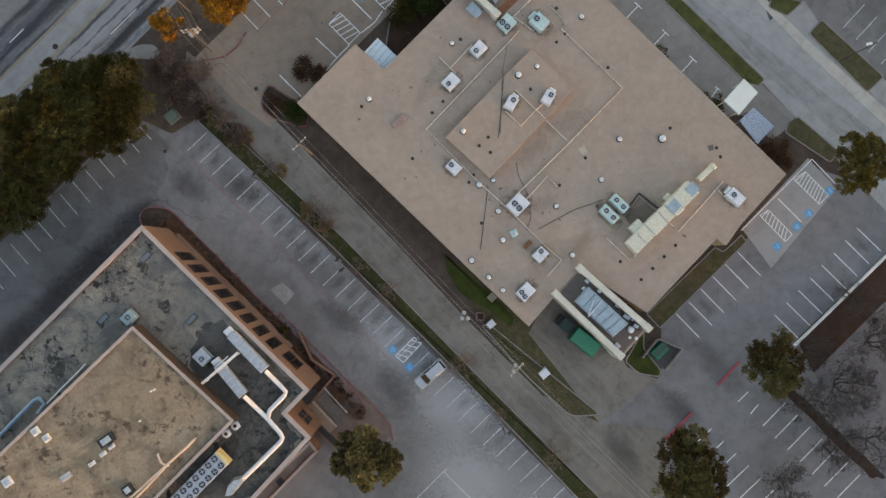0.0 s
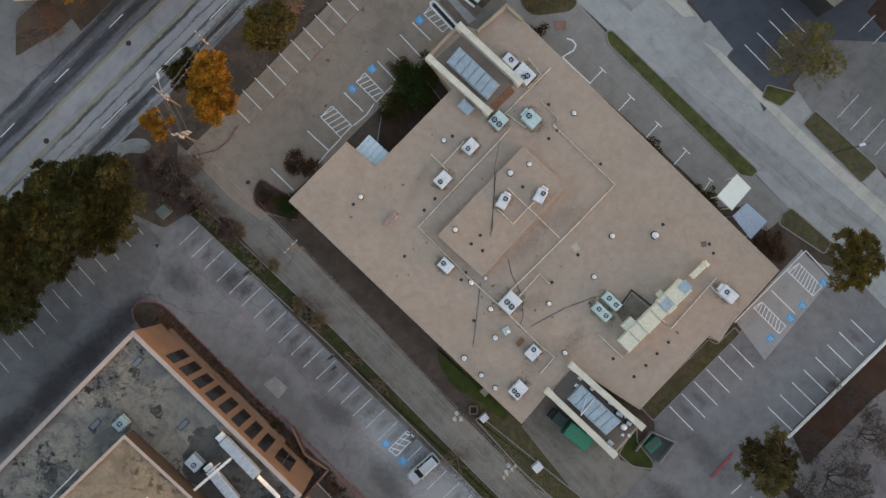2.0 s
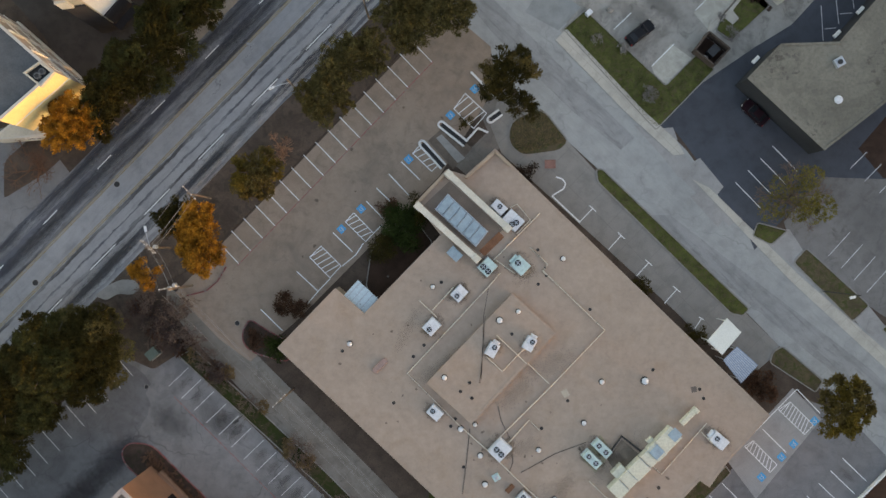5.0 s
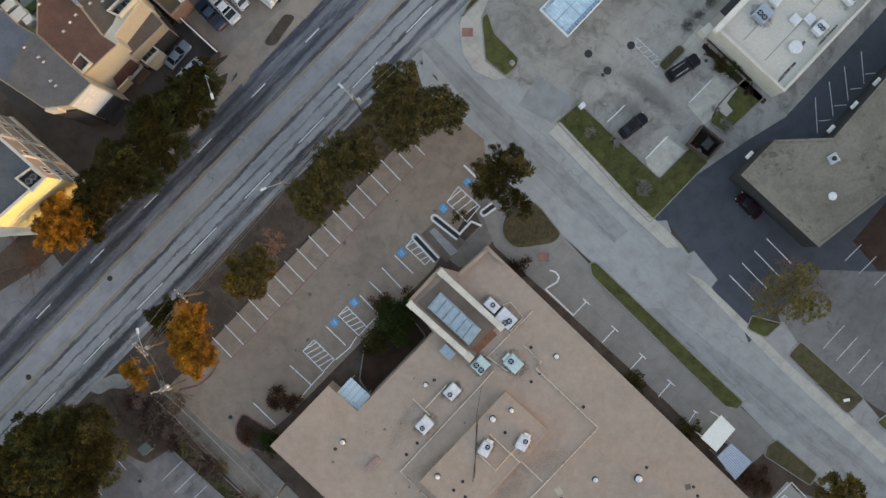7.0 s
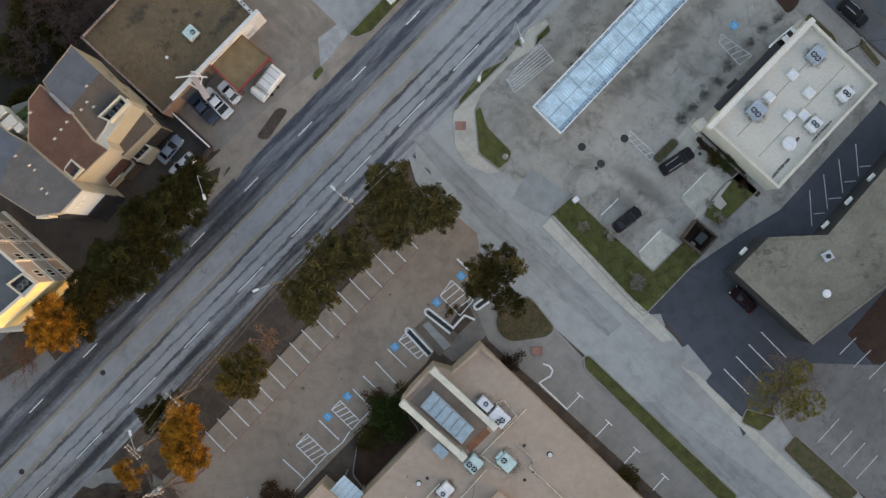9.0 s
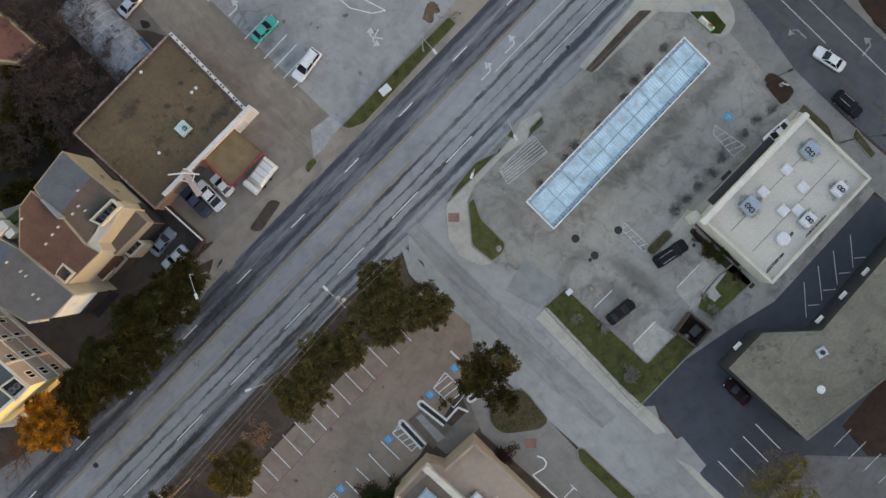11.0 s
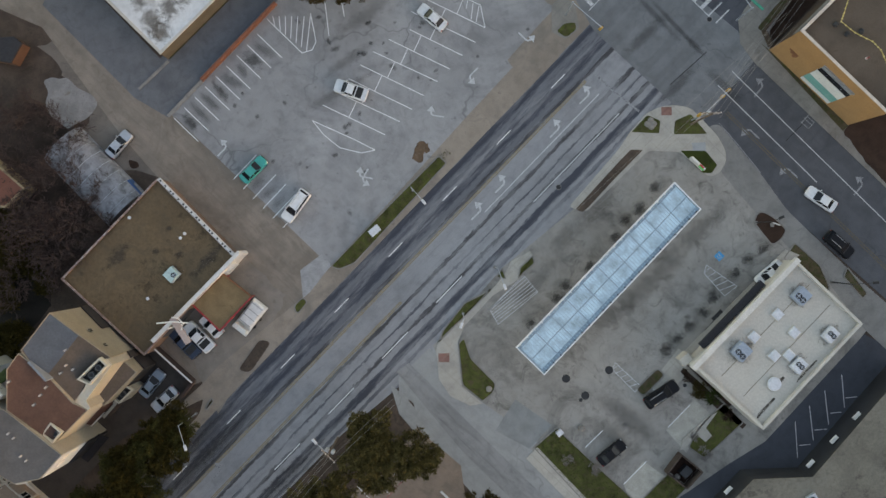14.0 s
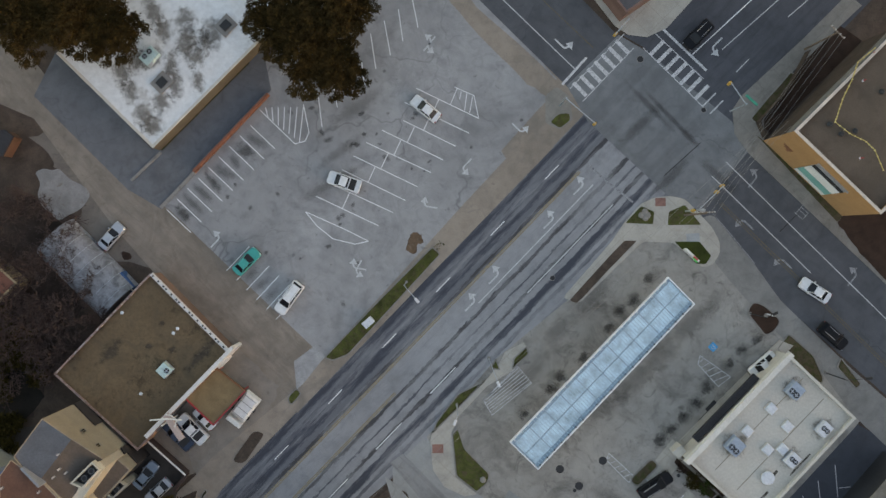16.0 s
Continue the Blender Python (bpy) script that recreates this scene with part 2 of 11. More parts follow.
# ---- shapes ----
class Shape:
    """Collects vertices and faces for one mesh."""

    def __init__(self):
        self.v, self.f = [], []

    def add(self, verts, faces):
        k = len(self.v)
        self.v += [tuple(p) for p in verts]
        self.f += [tuple(i + k for i in f) for f in faces]
        return self

    def prism(self, poly, z0, z1, top=True, inset=0.0):
        poly = ccw(poly)
        n = len(poly)
        up = shrunk(poly, inset) if inset else poly
        verts = [(x, y, z0) for x, y in poly] + [(x, y, z1) for x, y in up]
        faces = [(i, (i + 1) % n, n + (i + 1) % n, n + i) for i in range(n)] + [tuple(reversed(range(n)))]
        if top:
            faces.append(tuple(range(n, 2 * n)))
        return self.add(verts, faces)

    def sheet(self, poly, z):
        poly = ccw(poly)
        return self.add([(x, y, z) for x, y in poly], [tuple(range(len(poly)))])

    def box(self, c, size, ang=0.0, bevel=0.0):
        """A box on its base centre c=(x, y, z), with bevelled top edges."""
        a, b, h = size[0] / 2, size[1] / 2, size[2]
        co, si = math.cos(radians(ang)), math.sin(radians(ang))

        def put(x, y, z):
            return (c[0] + x * co - y * si, c[1] + x * si + y * co, c[2] + z)
        e = min(bevel, a * 0.6, b * 0.6, h * 0.6)
        rings = [(a, b, 0), (a, b, h)] if not e else [(a, b, 0), (a, b, h - e), (a - e, b - e, h)]
        verts = [put(sx * p, sy * q, z) for p, q, z in rings for sx, sy in ((-1, -1), (1, -1), (1, 1), (-1, 1))]
        faces = [(3, 2, 1, 0)]
        for r in range(len(rings) - 1):
            k = r * 4
            faces += [(k + i, k + (i + 1) % 4, k + 4 + (i + 1) % 4, k + 4 + i) for i in range(4)]
        k = len(verts) - 4
        faces.append((k, k + 1, k + 2, k + 3))
        return self.add(verts, faces)

    def cyl(self, c, r, h, n=14, r2=None, cap=True):
        r2 = r if r2 is None else r2
        verts = [(c[0] + q * math.cos(2 * math.pi * i / n), c[1] + q * math.sin(2 * math.pi * i / n), c[2] + z) for q, z in ((r, 0), (r2, h)) for i in range(n)]
        faces = [(i, (i + 1) % n, n + (i + 1) % n, n + i) for i in range(n)]
        if cap:
            faces += [tuple(reversed(range(n))), tuple(range(n, 2 * n))]
        return self.add(verts, faces)

    def lathe(self, c, rings, n=14):
        verts = [(c[0] + r * math.cos(2 * math.pi * i / n), c[1] + r * math.sin(2 * math.pi * i / n), c[2] + z) for r, z in rings for i in range(n)]
        faces = [(k * n + i, k * n + (i + 1) % n, (k + 1) * n + (i + 1) % n, (k + 1) * n + i) for k in range(len(rings) - 1) for i in range(n)]
        faces += [tuple(reversed(range(n))), tuple(range(len(verts) - n, len(verts)))]
        return self.add(verts, faces)

    def tube(self, path, r, n=6, r2=None):
        path = [Vector(p) for p in path]
        verts, m = [], len(path)
        for i, p in enumerate(path):
            d = (path[min(i + 1, m - 1)] - path[max(i - 1, 0)]).normalized()
            side = d.cross(Vector((0, 0, 1))) if abs(d.z) < 0.95 else d.cross(Vector((1, 0, 0)))
            side.normalize()
            up = side.cross(d)
            q = r if r2 is None else r + (r2 - r) * i / max(1, m - 1)
            verts += [p + side * q * math.cos(2 * math.pi * k / n) + up * q * math.sin(2 * math.pi * k / n) for k in range(n)]
        faces = [(i * n + k, i * n + (k + 1) % n, (i + 1) * n + (k + 1) % n, (i + 1) * n + k) for i in range(m - 1) for k in range(n)]
        faces += [tuple(range(n)), tuple(reversed(range((m - 1) * n, m * n)))]
        return self.add(verts, faces)

    def strip(self, p, q, w, z, thick=0.0):
        """A flat bar from p to q."""
        d = Vector((q[0] - p[0], q[1] - p[1]))
        s = Vector((-d.y, d.x)).normalized() * w / 2
        poly = [(p[0] - s.x, p[1] - s.y), (q[0] - s.x, q[1] - s.y), (q[0] + s.x, q[1] + s.y), (p[0] + s.x, p[1] + s.y)]
        return self.prism(poly, z, z + thick) if thick else self.sheet(poly, z)

    def wall(self, p, q, w, z0, z1):
        return self.strip(p, q, w, z0, z1 - z0)


def area(poly):
    return sum(a[0] * b[1] - b[0] * a[1] for a, b in zip(poly, poly[1:] + poly[:1])) / 2


def ccw(poly):
    poly = [tuple(p) for p in poly]
    return poly if area(poly) > 0 else poly[::-1]


def shrunk(poly, d):
    """The outline moved inwards by d."""
    poly, out = ccw(poly), []
    n = len(poly)
    for i in range(n):
        a, b, c = (Vector(poly[(i + k) % n]) for k in (-1, 0, 1))
        d1, d2 = (b - a).normalized(), (c - b).normalized()
        n1, n2 = Vector((-d1.y, d1.x)), Vector((-d2.y, d2.x))
        m = (n1 + n2)
        m = m / max(0.35, m.length_squared / 2)
        out.append((b.x + m.x * d, b.y + m.y * d))
    return out


def rounded(poly, r, n=5):
    """The outline with its corners rounded."""
    poly, out = ccw(poly), []
    k = len(poly)
    for i in range(k):
        a, b, c = (Vector(poly[(i + j) % k]) for j in (-1, 0, 1))
        e = min(r, (a - b).length * 0.48, (c - b).length * 0.48)
        p, q = b + (a - b).normalized() * e, b + (c - b).normalized() * e
        for j in range(n + 1):
            s = j / n
            pt = p * (1 - s) ** 2 + b * 2 * s * (1 - s) + q * s * s
            out.append((pt.x, pt.y))
    return out


def part(name, shape, mat, parent=None, label="", smooth=False):
    """One mesh object, under a thing or a part if given."""
    me = bpy.data.meshes.new(name)
    me.from_pydata(shape.v, [], shape.f)
    me.update()
    if smooth:
        me.polygons.foreach_set("use_smooth", [True] * len(me.polygons))
    me.materials.append(mat)
    ob = new(name, me)
    if parent:
        ob.parent = parent
    if label:
        ob["label"] = label
    return ob


def thing(name, label, category, at=(0, 0, 0), group="", kind=""):
    """An empty that carries the parts of a thing."""
    ob = new(name)
    ob.location = at
    ob.empty_display_size = 0.3
    return tagged(ob, label, category, group, kind)


def place(name, shape, mat, label="", category="", kind="structure"):
    return tagged(part(name, shape, mat), label, category or name.replace("_", " "), "", kind)


def stain(p, rx, ry, ang, z, mat, label="dark oil stain on the paving", name="oil_stain"):
    """A flat oval film of dirt or painted shade, half-lengths rx and ry."""
    me = bpy.data.meshes.new(name)
    me.from_pydata([(rx * math.cos(a), ry * math.sin(a), 0) for a in np.linspace(0, 2 * math.pi, 20, endpoint=False)], [], [tuple(range(20))])
    me.materials.append(mat)
    ob = new(name, me)
    ob.matrix_world = pose(p[0], p[1], z, 0, 0, ang)
    return tagged(ob, label, "stain", "", "structure")


def lerp(p, q, s):
    return (p[0] + (q[0] - p[0]) * s, p[1] + (q[1] - p[1]) * s)


def angle_of(p, q):
    return math.degrees(math.atan2(q[1] - p[1], q[0] - p[0]))


def length_of(p, q):
    return math.hypot(q[0] - p[0], q[1] - p[1])


# ---- the ground, roads, lots ----
WAY = 45.25                               # the main road's direction
CO, SI = math.cos(radians(WAY)), math.sin(radians(WAY))


def along(u, s):
    """A place u metres along the main road and s metres across it."""
    return (u * CO - s * SI, u * SI + s * CO)


earth = worn("dry_earth", (0.08, 0.058, 0.045), 0.95, big=0.35, fine=5, amount=0.4, stain=(0.035, 0.032, 0.018), bump=0.5)
grass = worn("winter_grass", (0.07, 0.08, 0.02), 0.95, big=0.7, fine=7, amount=0.6, stain=(0.085, 0.066, 0.036), stain_at=(0.48, 0.64), bump=0.8)
lush = worn("damp_green_grass", (0.036, 0.05, 0.008), 0.95, big=0.4, fine=7, amount=0.45, stain=(0.06, 0.05, 0.024), stain_at=(0.56, 0.7), bump=0.8)
brown_grass = worn("dormant_grass", (0.088, 0.068, 0.04), 0.95, big=0.5, fine=7, amount=0.35, stain=(0.045, 0.055, 0.014), stain_at=(0.46, 0.62), bump=0.8)
brush_bed = worn("rough_brush_bed", (0.058, 0.045, 0.024), 0.95, big=0.3, fine=6, amount=0.5, stain=(0.026, 0.034, 0.006), stain_at=(0.42, 0.54), bump=0.9)
russet_bed = worn("russet_leaf_bed", (0.06, 0.038, 0.03), 0.95, big=0.5, fine=4, amount=0.5, stain=(0.03, 0.03, 0.016), stain_at=(0.5, 0.64), bump=0.9)
leaf_litter = worn("dark_leaf_litter", (0.046, 0.032, 0.026), 0.95, big=0.25, fine=5, amount=0.5, stain=(0.068, 0.046, 0.036), stain_at=(0.5, 0.66), bump=0.8)
leafy_earth = worn("leafy_brown_earth", (0.088, 0.064, 0.05), 0.95, big=0.3, fine=4, amount=0.4, stain=(0.05, 0.04, 0.03), stain_at=(0.5, 0.66), bump=0.6)
mulch = worn("dark_mulch", (0.045, 0.025, 0.017), 0.95, big=0.6, fine=8, amount=0.4, bump=0.8)
DARK = (0.048, 0.053, 0.068)
MID, PALE, SOOT = (0.088, 0.094, 0.112), (0.16, 0.165, 0.18), (0.046, 0.045, 0.048)
road_mat = paved("boulevard_asphalt", (0.285, 0.29, 0.302), WAY, 0.12, ((0.16, 0.163, 0.175), 0.3), 0.0,
                 lanes=[(67.8, 2.95, 0.97, MID), (69.55, 0.55, 0.95, DARK), (68.65, 0.2, 0.6, PALE), (67.0, 0.7, 0.95, DARK), (65.95, 0.32, 0.6, PALE), (65.15, 0.32, 0.9, SOOT),
                        (61.05, 0.3, 0.9, SOOT), (59.45, 0.16, 0.8, DARK), (57.95, 0.3, 0.9, SOOT), (56.3, 0.6, 0.95, DARK), (54.9, 0.3, 0.7, DARK), (53.2, 0.4, 0.5, DARK)])
far_road_mat = paved("cross_street_asphalt", (0.095, 0.099, 0.108), -WAY, 0.14, ((0.07, 0.075, 0.085), 0.3), 0.6, 0.08, blotch=0.25, smudge=((0.055, 0.058, 0.066), 0.6))
junction_mat = paved("junction_concrete", (0.19, 0.198, 0.205), WAY, 0.16, None, 0.5, 0.09, blotch=0.35, smudge=((0.125, 0.128, 0.133), 0.7), lanes=[(57.0, 1.1, 0.4, (0.115, 0.118, 0.124)), (59.8, 0.8, 0.35, (0.115, 0.118, 0.124)), (66.0, 1.1, 0.45, (0.115, 0.118, 0.124)), (68.6, 1.0, 0.4, (0.115, 0.118, 0.124))])
street_mat = paved("side_street_asphalt", (0.315, 0.32, 0.314), -43, 0.1, ((0.225, 0.228, 0.228), 0.3), 0.5, 0.09)
alley_mat = paved("alley_concrete", (0.185, 0.168, 0.148), -45, 0.25, ((0.24, 0.225, 0.2), 0.35), 0.5, 0.14, dark=0.45, blotch=0.2, smudge=((0.098, 0.083, 0.068), 0.75))
lot_mat = paved("lot_concrete", (0.192, 0.19, 0.193), 45, 0.25, None, 0.8, 0.1, blotch=0.25, smudge=((0.105, 0.103, 0.106), 0.7))
front_mat = paved("front_lot_asphalt", (0.285, 0.218, 0.17), 45, 0.16, None, 0.5, 0.09, blotch=0.3, smudge=((0.13, 0.108, 0.094), 0.5))
east_mat = paved("east_lot_asphalt", (0.185, 0.18, 0.183), 45, 0.22, None, 0.5, 0.1, smudge=((0.11, 0.107, 0.11), 0.6))
station_mat = paved("station_concrete", (0.31, 0.295, 0.27), 44, 0.2, None, 0.4, 0.12, blotch=0.4, smudge=((0.095, 0.09, 0.082), 0.85))
dark_mat = paved("fresh_asphalt", (0.062, 0.069, 0.083), 44, 0.2, None, 0.0, rough=0.85, blotch=0.2)
upper_mat = paved("upper_lot_concrete", (0.305, 0.304, 0.307), 45, 0.2, None, 0.6, 0.06, dark=0.35, blotch=0.5, smudge=((0.185, 0.183, 0.187), 0.75))
gravel_mat = paved("gravel_drive", (0.245, 0.207, 0.172), -45, 0.25, ((0.16, 0.138, 0.12), 0.5), 0.0, blotch=0.3, smudge=((0.125, 0.102, 0.085), 0.6))
verge_mat = paved("sandy_verge", (0.295, 0.248, 0.205), 45, 0.2, None, 0.0, blotch=0.4, smudge=((0.17, 0.152, 0.135), 0.8))
walk_mat = paved("walk_concrete", (0.42, 0.395, 0.35), 45, 0.12, None, 0.0, joints=(3.0, 3.0))
kerb_mat = worn("kerb_concrete", (0.25, 0.235, 0.215), 0.9, big=0.8, fine=6, amount=0.25)
red_kerb_mat = worn("red_kerb_paint", (0.21, 0.06, 0.06), 0.8, big=0.8, fine=6, amount=0.35, stain=(0.22, 0.2, 0.19), stain_at=(0.5, 0.62))
white_paint = worn("white_line_paint", (0.74, 0.75, 0.76), 0.7, big=1.5, fine=6, amount=0.1, stain=(0.45, 0.45, 0.45), stain_at=(0.62, 0.8), bump=0)
faint_paint = worn("worn_line_paint", (0.58, 0.58, 0.59), 0.8, big=1.6, fine=6, amount=0.2, stain=(0.24, 0.24, 0.245), stain_at=(0.5, 0.62), bump=0)
faint_line = worn("dulled_line_paint", (0.50, 0.51, 0.52), 0.8, big=1.6, fine=6, amount=0.2, stain=(0.22, 0.22, 0.225), stain_at=(0.56, 0.7), bump=0)
ghost_paint = worn("nearly_gone_line_paint", (0.29, 0.295, 0.305), 0.8, big=1.6, fine=6, amount=0.2, stain=(0.11, 0.113, 0.12), stain_at=(0.48, 0.62), bump=0)
yellow_paint = worn("yellow_line_paint", (0.265, 0.21, 0.125), 0.8, big=1.2, fine=6, amount=0.2, stain=(0.2, 0.19, 0.17), stain_at=(0.48, 0.6), bump=0)
dim_yellow = worn("dim_yellow_paint", (0.14, 0.112, 0.068), 0.8, big=1.2, fine=6, amount=0.2, stain=(0.09, 0.085, 0.08), stain_at=(0.42, 0.6), bump=0)
red_paint = worn("faded_red_line_paint", (0.30, 0.10, 0.10), 0.8, big=0.7, fine=6, amount=0.25, stain=(0.2, 0.18, 0.17), stain_at=(0.5, 0.6), bump=0)
blue_paint = plain("blue_sign_paint", (0.04, 0.32, 0.60), 0.7)
brick_pad_mat = worn("red_paver", (0.27, 0.145, 0.12), 0.9, big=1.0, fine=6)

GROUND_TOP = -0.04
sheet = Shape()
N = 24
for i in range(N):
    for j in range(N):
        x0, x1, y0, y1 = (-1500 + 3000 * k / N for k in (i, i + 1, j, j + 1))
        sheet.add([(x0, y0, GROUND_TOP), (x1, y0, GROUND_TOP), (x1, y1, GROUND_TOP), (x0, y1, GROUND_TOP)], [(0, 1, 2, 3)])
place("ground", sheet, earth, "bare brown earth with dead grass round the lots", "ground")


def ragged(poly, d, n, seed=5):
    """The outline with its sides broken into n uneven steps."""
    r, out = random.Random(seed), []
    for a, b in zip(poly, poly[1:] + poly[:1]):
        for k in range(n):
            p = lerp(a, b, k / n)
            out.append((p[0] + r.uniform(-d, d), p[1] + r.uniform(-d, d)) if k else p)
    return out


def surface(name, poly, z, mat, label, category="pavement"):
    """A paved slab whose top lies at z."""
    return place(name, Shape().prism(poly, z - 0.2, z), mat, label, category)


def island(poly, mat, label, r=0.8, kerb=kerb_mat, high=0.13, w=0.16, name="planting_island"):
    """A planted bed with a raised kerb all round."""
    edge = rounded(poly, r)
    ob = place(name, Shape().prism(shrunk(edge, w), -0.1, high - 0.03, inset=0.05), mat, label, "planting bed")
    if not kerb:
        return ob
    ring, inner = Shape(), shrunk(edge, w)
    n = len(ccw(edge))
    outer = ccw(edge)
    ring.add([(x, y, z) for z, o in ((-0.1, outer), (high, outer), (high, inner), (-0.1, inner)) for x, y in o],
             [(k * n + i, k * n + (i + 1) % n, (k + 1) * n + (i + 1) % n, (k + 1) * n + i) for k in range(3) for i in range(n)])
    part("kerb", ring, kerb, ob, "")
    return ob


def lawn(poly, mat, label, r=0.25):
    """A planted bed level with the walk round it, with no kerb."""
    return place("planting_bed", Shape().prism(rounded(poly, r), -0.1, 0.09), mat, label, "planting bed")


surface("road", [along(-140, 54.4), along(46, 54.4), along(72, 51.6), along(260, 51.6), along(260, 69.9), along(-140, 70.3)], 0.0, road_mat,
        "worn grey asphalt boulevard with dark wheel tracks", "road")
surface("road_far", [along(121, 51.5), along(262, 51.5), along(262, 70.2), along(123, 70.2)], 0.009, paved("far_boulevard_asphalt", (0.085, 0.088, 0.1), WAY, 0.15, ((0.05, 0.052, 0.06), 0.5), 0.3, 0.08), "dark asphalt boulevard beyond the junction", "road")
surface("road_cross", [(15.93, 147.24), (-20.30, 185.27), (-0.79, 180.15), (35.58, 142.23), (55.17, 125.39), (74.69, 106.32), (102.11, 78.95), (102.10, 60.99), (74.61, 88.92), (52.57, 108.95), (28.10, 134.96)], 0.006, far_road_mat,
        "dark asphalt cross street with turn arrows", "road")
surface("road_junction", [(28.35, 134.80), (35.99, 142.06), (40.48, 139.30), (52.32, 129.29), (55.17, 125.39), (46.44, 115.39), (42.76, 118.74), (31.33, 129.59)], 0.012, junction_mat,
        "pale worn concrete of the street junction", "road")
surface("road_side", [(2.13, 79.16), (6.76, 83.53), (17.40, 69.85), (20.70, 66.06), (30.64, 56.70), (40.99, 46.66), (63.38, 26.38), (83.31, 8.62), (69.90, 4.56), (48.76, 26.52), (27.22, 47.62), (17.28, 56.82), (6.12, 69.54), (2.19, 77.08)], 0.004, street_mat,
        "light grey side street with a darker patched strip", "road")
patch_mat = paved("side_street_patch", (0.272, 0.274, 0.272), -43, 0.1, ((0.13, 0.128, 0.13), 0.4), 0.4, 0.1)
surface("road_patch", [(1.83, 80.03), (3.68, 81.34), (14.65, 70.06), (24.96, 59.70), (32.40, 52.53), (30.30, 50.72), (22.85, 56.80), (11.71, 67.76)], 0.009, patch_mat, "darker patched strip of the side street", "road")
surface("road_patch", [(33.31, 40.98), (37.55, 41.00), (67.41, 17.72), (74.34, 10.95), (70.08, 9.67), (60.79, 18.13)], 0.009, patch_mat, "darker patched strip of the side street", "road")
surface("road_alley", [(-37.22, 28.33), (-37.10, 31.05), (-25.33, 22.22), (-5.98, 2.47), (4.94, -9.29), (15.85, -20.19), (24.25, -24.23), (34.34, -25.25), (34.30, -36.96), (21.70, -35.43), (6.61, -19.34), (-14.38, 3.31), (-27.50, 16.80), (-32.65, 22.36)], 0.004, alley_mat,
        "stained concrete alley under the wires", "road")
surface("lot_brick", [(-35.21, 20.78), (19.60, -34.25), (44.30, -58.68), (-22.52, -86.45), (-105.52, -36.57), (-69.45, -2.56), (-45.26, 21.10)], 0.0, lot_mat,
        "weathered grey concrete parking lot round the brick building", "parking lot")
surface("lot_front", [(-35.86, 30.01), (-31.39, 34.39), (-29.61, 36.47), (-0.76, 66.26), (4.47, 71.89), (11.10, 66.15), (11.88, 60.30), (3.40, 47.01), (-17.69, 25.90), (-21.06, 23.01), (-24.85, 19.70), (-29.41, 23.09)], 0.008, front_mat,
        "brown-grey asphalt parking lot with white stall lines", "parking lot")
surface("lot_east", [(24.25, -23.98), (33.53, -17.29), (33.55, -9.73), (46.28, 2.90), (54.82, 14.31), (64.99, 10.94), (73.45, 6.71), (53.82, -11.85), (64.68, -32.86), (73.89, -45.45), (34.24, -51.98), (27.58, -33.60)], 0.002, east_mat,
        "grey asphalt lot beside the tan building", "parking lot")
# mid tone: shade towards the brick building is put into the asphalt colour
surface("lot_west", ragged([(-44.59, 20.51), (-39.55, 16.56), (-40.78, 10.85), (-42.68, 7.83), (-43.26, 4.98), (-77.53, -29.19), (-99.00, -29.97), (-69.46, -1.72)], 0.5, 4), 0.0025, paved("west_lot_asphalt", (0.15, 0.15, 0.156), 45, 0.25, None, 0.6, 0.1, blotch=0.3, smudge=((0.08, 0.078, 0.08), 0.7)), "darker asphalt of the western lot, mid tone of the painted shade", "parking lot")
surface("lot_east_far", [(55.65, -16.89), (67.24, -5.96), (78.53, 3.33), (95.40, -11.88), (78.11, -45.46), (62.99, -32.86)], -0.004, paved("old_lot_concrete", (0.17, 0.162, 0.17), 45, 0.2, None, 0.5, 0.1, smudge=((0.06, 0.055, 0.058), 0.7)),
        "pale concrete lot under bare trees", "parking lot")
surface("lot_station", [(7.26, 83.77), (17.76, 95.26), (29.47, 104.64), (37.86, 114.88), (46.96, 113.94), (53.48, 104.75), (69.07, 90.48), (72.35, 87.13), (58.95, 70.70), (46.41, 60.88), (33.91, 55.20), (21.19, 68.65), (15.03, 74.54), (9.25, 77.10)], 0.002, station_mat,
        "stained pale concrete forecourt of the fuel station", "forecourt")
surface("lot_dark", [(34.06, 53.14), (42.44, 60.54), (50.38, 65.85), (55.80, 69.11), (70.46, 84.71), (83.64, 77.09), (83.37, 45.52), (60.21, 46.47), (50.09, 35.70), (49.27, 37.80), (45.55, 42.44), (42.26, 48.32), (38.38, 53.53)], 0.006, dark_mat,
        "smooth dark asphalt behind the store", "parking lot")
surface("lot_grey", [(60.21, 46.47), (70.98, 56.40), (90.27, 42.84), (81.71, 17.84), (68.40, 26.33), (55.94, 35.65), (54.47, 39.84)], 0.002, paved("grey_lot_asphalt", (0.175, 0.166, 0.16), 45, 0.25, None, 0.5, 0.1, blotch=0.35, smudge=((0.095, 0.086, 0.08), 0.8)),
        "grey asphalt lot with faint stall lines", "parking lot")
surface("lot_upper", [(-29.83, 117.04), (-35.11, 121.07), (-14.58, 139.66), (3.77, 157.36), (15.14, 149.87), (26.88, 135.80), (24.75, 129.68), (-7.52, 95.06), (-15.26, 101.80)], 0.002, upper_mat,
        "pale cracked concrete parking lot of the shops", "parking lot")
